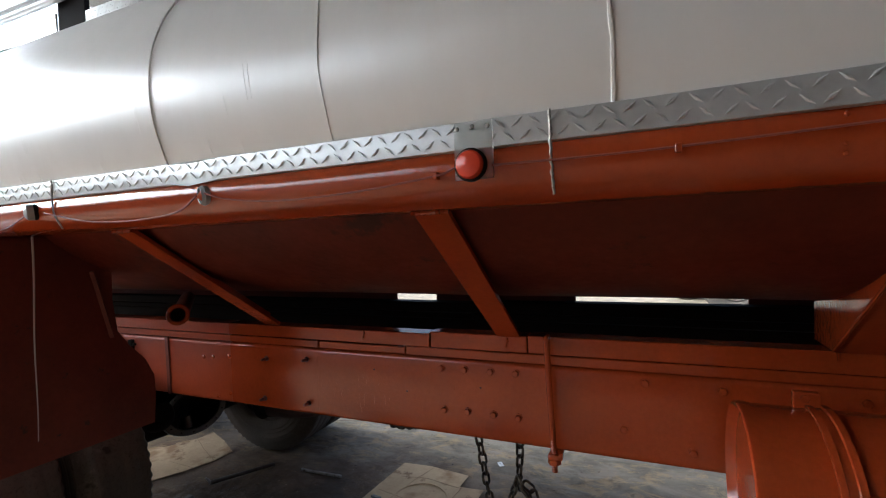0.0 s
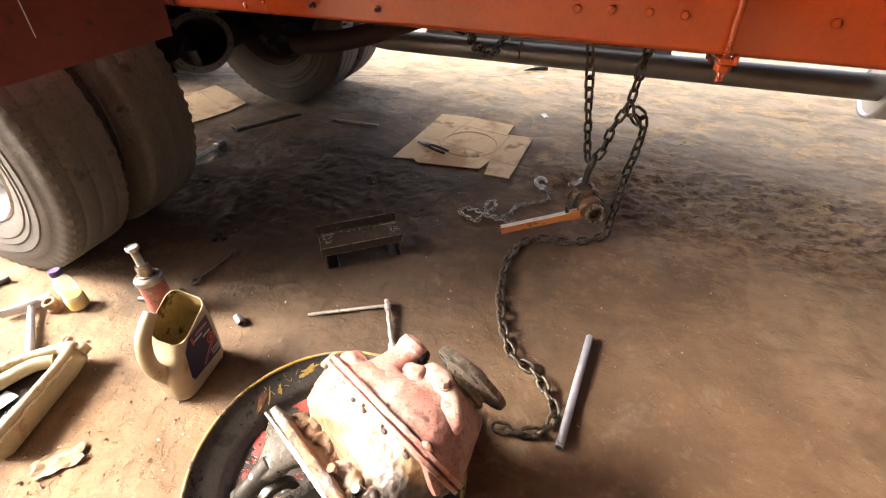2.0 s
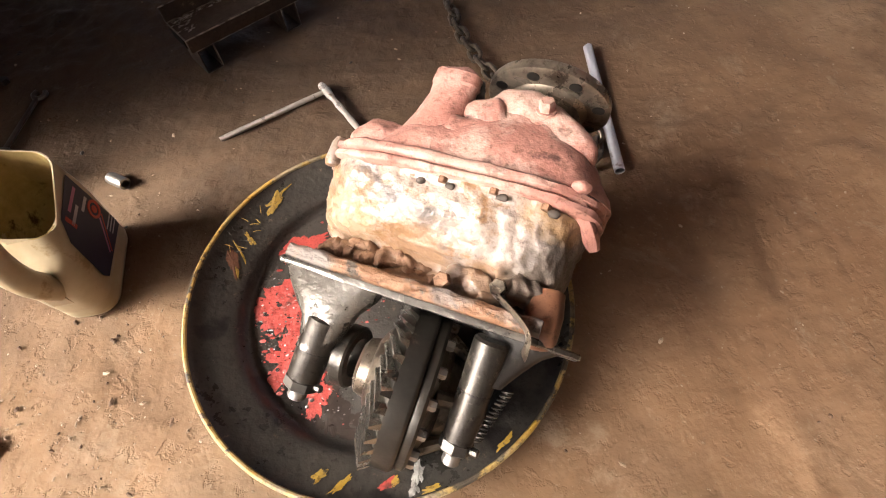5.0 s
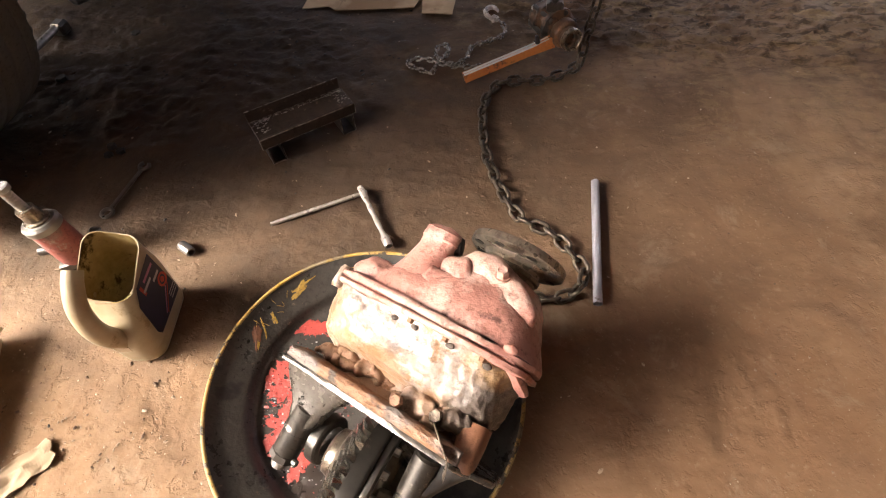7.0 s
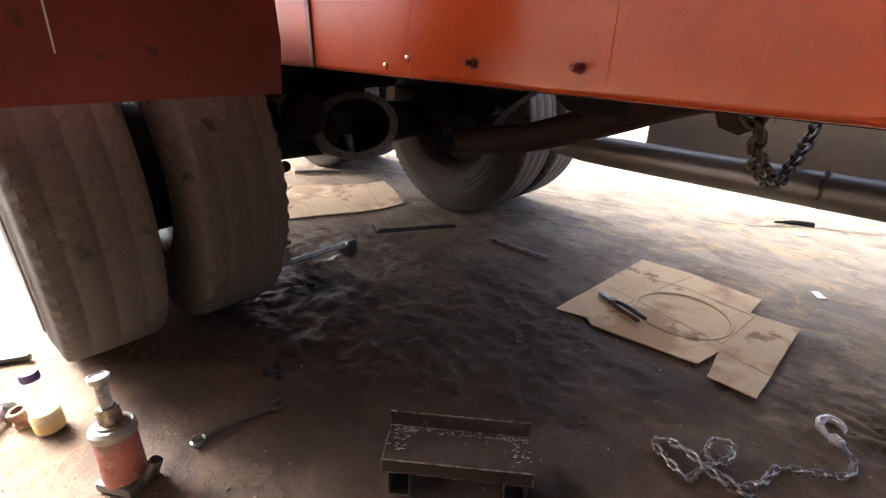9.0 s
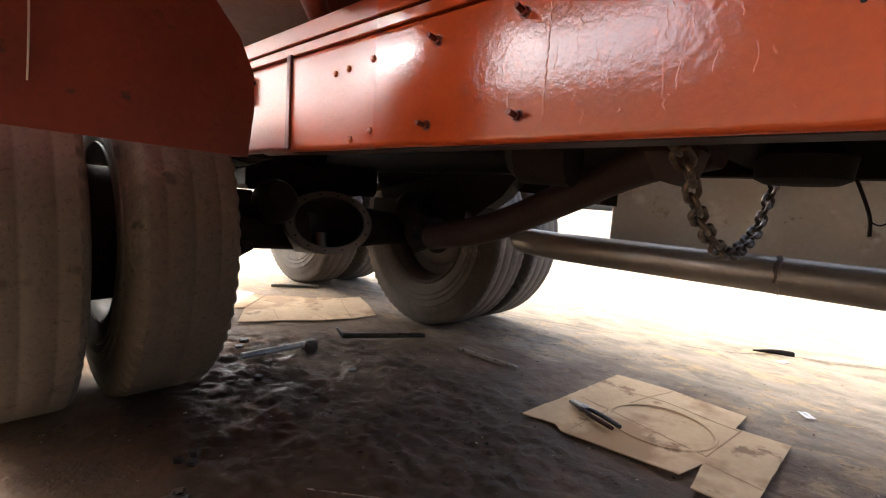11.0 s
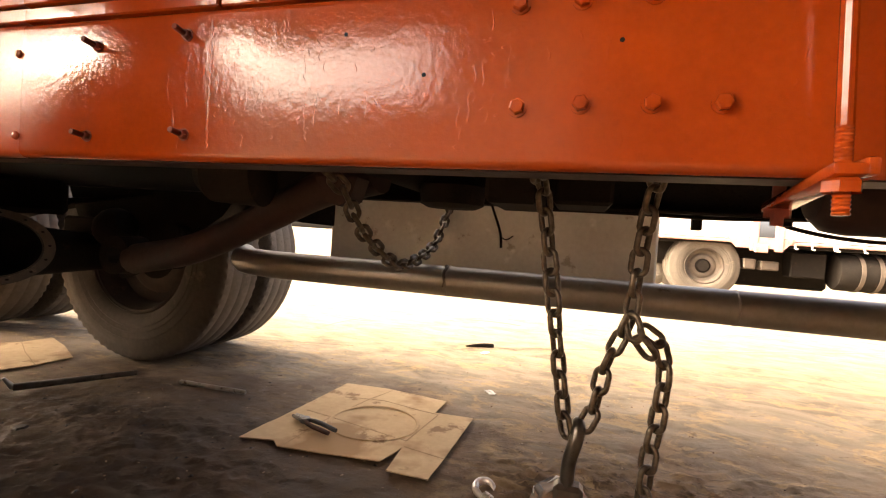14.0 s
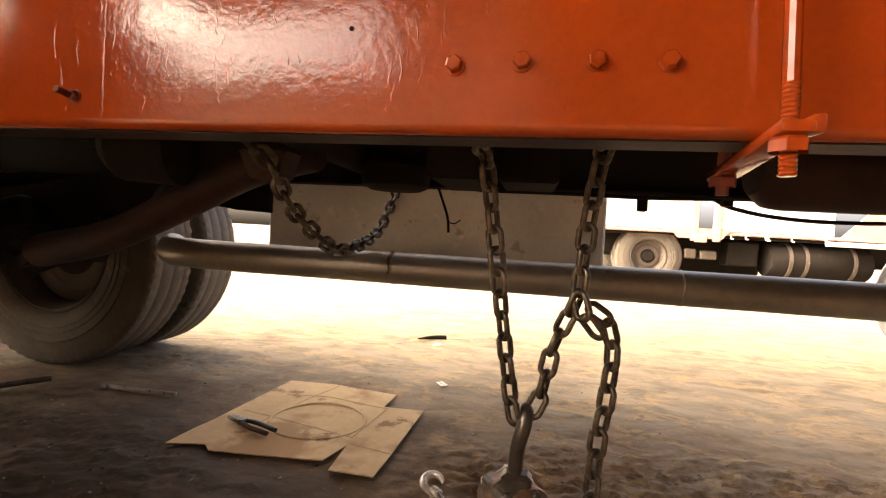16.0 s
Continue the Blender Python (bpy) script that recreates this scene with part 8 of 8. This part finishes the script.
# ---- cardboard and scraps ----
def cardboard(name, label, outline, creases, z=0.004, ring=None, lift=0.01, seed=1):
    c = thing(name, label, "cardboard")
    bm = bmesh.new()
    va, vb = [], []
    dense = []
    for a, b in zip(outline, outline[1:] + outline[:1]):
        n = max(2, int(math.dist(a, b) / 0.03))
        for k in range(n):
            dense.append((a[0] + (b[0] - a[0]) * k / n, a[1] + (b[1] - a[1]) * k / n))

    def height(x, y):
        return z + 0.004 + lift * max(0.0, noise.noise(V(x * 3 + seed, y * 3, seed)))
    for x, y in dense:
        x += 0.003 * noise.noise(V(x * 40, y * 40, seed))
        va.append(bm.verts.new((x, y, height(x, y) - 0.003)))
        vb.append(bm.verts.new((x, y, height(x, y))))
    n = len(dense)
    bm.faces.new(va[::-1])
    top = bm.faces.new(vb)
    for k in range(n):
        bm.faces.new((va[k], va[(k + 1) % n], vb[(k + 1) % n], vb[k]))
    bmesh.ops.triangulate(bm, faces=[top])
    sheet = part("sheet", bm, CARD, c, "flattened brown carton", smooth=0)
    for pts in creases:
        p = [V(x, y, 0) for x, y in pts]
        path = []
        for a, b in zip(p, p[1:]):
            path += [a.lerp(b, k / 10) for k in range(10)]
        path.append(p[-1])
        path = [V(q.x, q.y, height(q.x, q.y) + 0.0004) for q in path]
        part("crease", tube(bmesh.new(), path, 0.0022, 5, flat=(0.0022, 0.0008)), CARD_EDGE, sheet)
    if ring:
        cx, cy, rx, ry, rot = ring
        pts = []
        for k in range(48):
            t = 2 * math.pi * k / 48
            x, y = rx * math.cos(t), ry * math.sin(t)
            X, Y = cx + x * math.cos(rot) - y * math.sin(rot), cy + x * math.sin(rot) + y * math.cos(rot)
            pts.append(V(X, Y, height(X, Y) + 0.0005))
        part("pressed_ring", tube(bmesh.new(), pts, 0.003, 6, closed=True, flat=(0.007, 0.0035)), CARD, sheet)
    return c


cardboard("carton_sheet", "flattened brown cardboard carton with a pressed ring, on the floor",
          [(-1.44, 2.233), (-1.392, 2.86), (-1.2, 2.875), (-0.933, 2.842), (-0.94, 2.705), (-0.794, 2.716), (-0.815, 2.221), (-0.938, 2.222), (-0.952, 2.38), (-0.978, 2.265), (-1.125, 2.252), (-1.301, 2.233), (-1.335, 2.262)],
          [[(-0.955, 2.43), (-0.922, 2.70)], [(-1.29, 2.24), (-1.27, 2.50), (-1.18, 2.86)], [(-1.38, 2.52), (-1.27, 2.50), (-0.955, 2.43)], [(-0.945, 2.39), (-0.81, 2.36)], [(-1.32, 2.70), (-1.16, 2.72), (-0.925, 2.69)]],
          ring=(-1.11, 2.52, 0.155, 0.145, 0.2), lift=0.012, seed=2)
cardboard("carton_sheet", "brown cardboard flattened under the axle, flaps open",
          [(-2.906, 1.944), (-3.16, 2.09), (-3.385, 2.32), (-3.263, 2.472), (-3.22, 2.475), (-3.17, 2.545), (-3.2, 2.56), (-3.104, 2.671), (-3.082, 2.80), (-2.88, 2.72), (-2.661, 2.604), (-2.669, 2.453), (-2.74, 2.28), (-2.83, 2.12)],
          [[(-3.16, 2.09), (-3.05, 2.2), (-2.83, 2.12)], [(-3.104, 2.671), (-2.9, 2.56), (-2.669, 2.453)], [(-3.3, 2.24), (-3.0, 2.34), (-2.72, 2.33)]], lift=0.012, seed=5)
cardboard("carton_flap", "torn pale cardboard flap under the axle", [(-3.19, 2.03), (-3.36, 2.15), (-3.45, 2.27), (-3.39, 2.31), (-3.18, 2.1)], [], z=0.003, lift=0.01, seed=8)
cardboard("red_mat", "faded red plastic sheet under the axle", [(-2.93, 1.88), (-3.4, 1.9), (-3.75, 2.2), (-3.5, 2.3), (-3.2, 2.02)], [], z=0.0005, lift=0.003, seed=9).children[0].data.materials[0] = PINK_PAINT


def pliers():
    p = thing("pliers", "worn combination pliers with dark grips on the cardboard", "pliers")
    a, b = V(-1.372, 2.43, 0.022), V(-1.19, 2.36, 0.024)
    d = (b - a).normalized()
    q = V(-d.y, d.x, 0)
    for e in (-1, 1):
        part("jaw", tube(bmesh.new(), [a + q * e * 0.0065, a + d * 0.02 + q * e * 0.0075, a + d * 0.045 + q * e * 0.008, a + d * 0.062], lambda t: 0.0055 + 0.004 * t, 8), STEEL if e > 0 else DARK_STEEL, p)
    part("pivot", lathe(bmesh.new(), [(0.016, -0.008), (0.016, 0.008), (0.006, 0.011), (0, 0.011)], Matrix.Translation(a + d * 0.06), 16), DARK_STEEL, p)
    for e in (-1, 1):
        pts = smooth_path([a + d * 0.06, a + d * 0.085 + q * e * 0.013, a + d * 0.125 + q * e * 0.018, a + d * 0.165 + q * e * 0.0165, a + d * 0.2 + q * e * 0.0155], 6)
        part("grip", tube(bmesh.new(), pts, lambda t: 0.0055 + 0.0022 * min(1, 3 * t) * (1 if t < 0.93 else 0.6), 10), GREASY if e > 0 else CAST_DULL, p, "dark worn grip")


pliers()


def bar_thing(name, label, cat, a, b, r, material, r2=None):
    t = thing(name, label, cat)
    part("bar_body", rod(bmesh.new(), a, b, r, r2, 14, 0.002), material, t)
    return t


bar_thing("thin_rod", "thin bare steel rod on the floor", "rod", (-1.995, 2.556, 0.009), (-1.688, 2.568, 0.009), 0.0085, STEEL)
brk = bar_thing("breaker_bar", "heavy greasy breaker bar with a square head", "bar", (-2.375, 1.735, 0.03), (-2.36, 2.0, 0.035), 0.013, STEEL)
part("bar_head", box(bmesh.new(), (-2.385, 1.985, 0.002), (-2.335, 2.045, 0.05), 0.01), DARK_STEEL, brk, "worn square head")
lev = bar_thing("tyre_lever", "long dark tyre lever with a bent tip", "lever", (-2.414, 2.215, 0.02), (-2.20, 2.535, 0.022), 0.014, DARK_STEEL, 0.011)
part("lever_tip", rod(bmesh.new(), (-2.414, 2.215, 0.02), (-2.425, 2.19, 0.06), 0.011, 0.005), STEEL, lev)
bar_thing("long_bar", "long bar lying behind the cardboard", "bar", (-3.64, 2.48, 0.014), (-3.44, 2.72, 0.016), 0.012, GALV)
bar_thing("file", "old file with a dark handle on the floor", "file", (-2.46, 0.72, 0.012), (-2.37, 0.9, 0.012), 0.008, DARK_STEEL, 0.011)
nut = bar_thing("bent_bracket", "short greasy steel bracket on the floor", "bracket", (-2.27, 0.67, 0.014), (-2.2, 0.725, 0.014), 0.013, DARK_STEEL)
for k, (x, y) in enumerate(((-1.83, 1.35), (-1.80, 1.37), (-1.84, 1.39), (-2.06, 2.02), (-2.62, 1.85), (-2.55, 1.8), (-2.2, 1.72))):
    n = thing("oily_nut", "oily hexagon nut on the black floor", "nut", "loose nuts on the floor")
    part("nut_body", hexhead(bmesh.new(), Matrix.Translation((x, y, 0.0)), 0.014 if k < 3 else 0.02, 0.014), GREASY, n)


def crumpled(name, label, cat, c, r, material, seed, flat=0.35):
    t = thing(name, label, cat)
    bm = bmesh.new()
    bmesh.ops.create_grid(bm, x_segments=22, y_segments=22, size=r)
    for v in bm.verts:
        u, w = v.co.x / r, v.co.y / r
        ridge = 1 - abs(2 * noise.noise(V(u * 1.1 + seed, w * 1.1, seed))) * 1.6
        fold = noise.noise(V(u * 2.3, w * 2.3 + seed, seed + 4))
        n = noise.fractal(V(u * 1.2 + seed, w * 1.2, seed), 0.8, 2.0, 3)
        edge = 1 + 0.12 * noise.noise(V(u * 2.5, w * 2.5, seed + 7))
        v.co = V(r * u * edge * (1 + 0.12 * n), r * w * 0.55 * edge * (1 - 0.2 * n), r * flat * max(0.05, 0.25 + 0.6 * ridge + 0.4 * fold) * (0.4 + 0.6 * (1 - max(abs(u), abs(w)))))
        v.co = Matrix.Rotation(seed, 3, "Z") @ v.co + V(*c)
    ext = bmesh.ops.extrude_face_region(bm, geom=bm.faces[:])
    bmesh.ops.translate(bm, vec=(0, 0, 0.0012), verts=[e for e in ext["geom"] if isinstance(e, bmesh.types.BMVert)])
    part("scrap", bm, material, t, smooth=0)


crumpled("crumpled_paper", "crumpled scrap of brown paper on the floor", "paper", (-1.56, 0.468, 0.001), 0.055, PAPER, 0.9, 0.4)
crumpled("paper_scrap", "small torn white paper scrap on the floor", "paper", (-0.79, 3.05, 0.003), 0.028, WHITE_SCRAP, 2.2, 0.3)
strip = thing("rubber_strip", "thin dark strip of rubber lying in the yard", "strip")
part("strip_body", tube(bmesh.new(), smooth_path([(-1.09, 3.84, 0.006), (-1.0, 3.885, 0.014), (-0.93, 3.915, 0.006)], 6), lambda t: 0.004 + 0.018 * t, 6), BLACK, strip)
crumpled("paper_scrap", "small pale paper scrap in the yard", "paper", (-0.95, 3.75, 0.002), 0.03, WHITE_SCRAP, 1.2, 0.3)
crumpled("paper_scrap", "dry curled leaf of paper near the hammer", "paper", (-1.92, 0.76, 0.002), 0.02, PAPER, 1.7, 0.3)


def litter():
    """Crumbs of earth, metal chips and grit strewn over the floor."""
    rnd = random.Random(77)
    for name, label, material, count, size in (("floor_grit", "brown crumbs of dried earth and grit", GROUND_BITS, 2800, (0.001, 0.0038)), ("black_grit", "black oily crumbs under the lorry", GREASY, 1100, (0.0012, 0.005)), ("pale_chips", "pale chips and flakes on the floor", PALE_BITS, 520, (0.001, 0.0036)), ("earth_flakes", "dark brown flakes of trodden earth", FLAKES, 900, (0.0012, 0.0045))):
        verts, faces = [], []
        for k in range(count):
            if material is GREASY:
                x, y = rnd.gauss(-1.9, 0.5), rnd.gauss(1.9, 0.4)
                if rnd.random() < 0.15:
                    x, y = rnd.gauss(0.1, 0.4), rnd.gauss(2.28, 0.17)
            else:
                x, y = rnd.uniform(-2.6, 0.9), rnd.uniform(0.0, 3.6)
                if rnd.random() < 0.35:
                    x, y = rnd.gauss(-0.3, 0.5), rnd.gauss(2.6, 0.5)
                if rnd.random() < 0.25:
                    x, y = rnd.gauss(-1.6, 0.3), rnd.gauss(0.5, 0.25)
            if (x + 0.875) ** 2 + (y - 0.655) ** 2 < 0.325 ** 2:
                continue
            r = rnd.uniform(*size) * rnd.choice((0.4, 0.6, 0.8, 1.2))
            o = len(verts)
            a0 = rnd.uniform(0, 6.3)
            sx, sz = rnd.uniform(0.7, 2.2), rnd.uniform(0.25, 0.7)
            ca, sa = math.cos(a0), math.sin(a0)
            for px, py, pz in ((1, 0, 0), (0.2, 0.9, 0.1), (-0.9, 0.5, 0), (-0.7, -0.7, 0.1), (0.3, -0.9, 0), (0.1, 0.1, 1.0)):
                px, py = px * sx * rnd.uniform(0.7, 1.2), py * rnd.uniform(0.7, 1.2)
                verts.append((x + r * (px * ca - py * sa), y + r * (px * sa + py * ca), -0.0006 + r * sz * (pz * 1.5 + 0.12)))
            faces += [(o + i, o + (i + 1) % 5, o + 5) for i in range(5)]
        me = bpy.data.meshes.new(name)
        me.from_pydata(verts, [], faces)
        me.materials.append(material)
        tagged(new(name, me), label, "grit", kind="stuff")


GROUND_BITS = mat("dried_earth", (0.3, 0.215, 0.145), (0.19, 0.135, 0.09), 60, (0.85, 0.95), bump=0.2)
FLAKES = mat("dark_earth_flake", (0.14, 0.08, 0.045), (0.075, 0.045, 0.028), 60, (0.8, 0.95), bump=0.2)
PALE_BITS = mat("pale_grit", (0.42, 0.34, 0.25), (0.34, 0.25, 0.17), 60, (0.7, 0.9), bump=0.1)
litter()
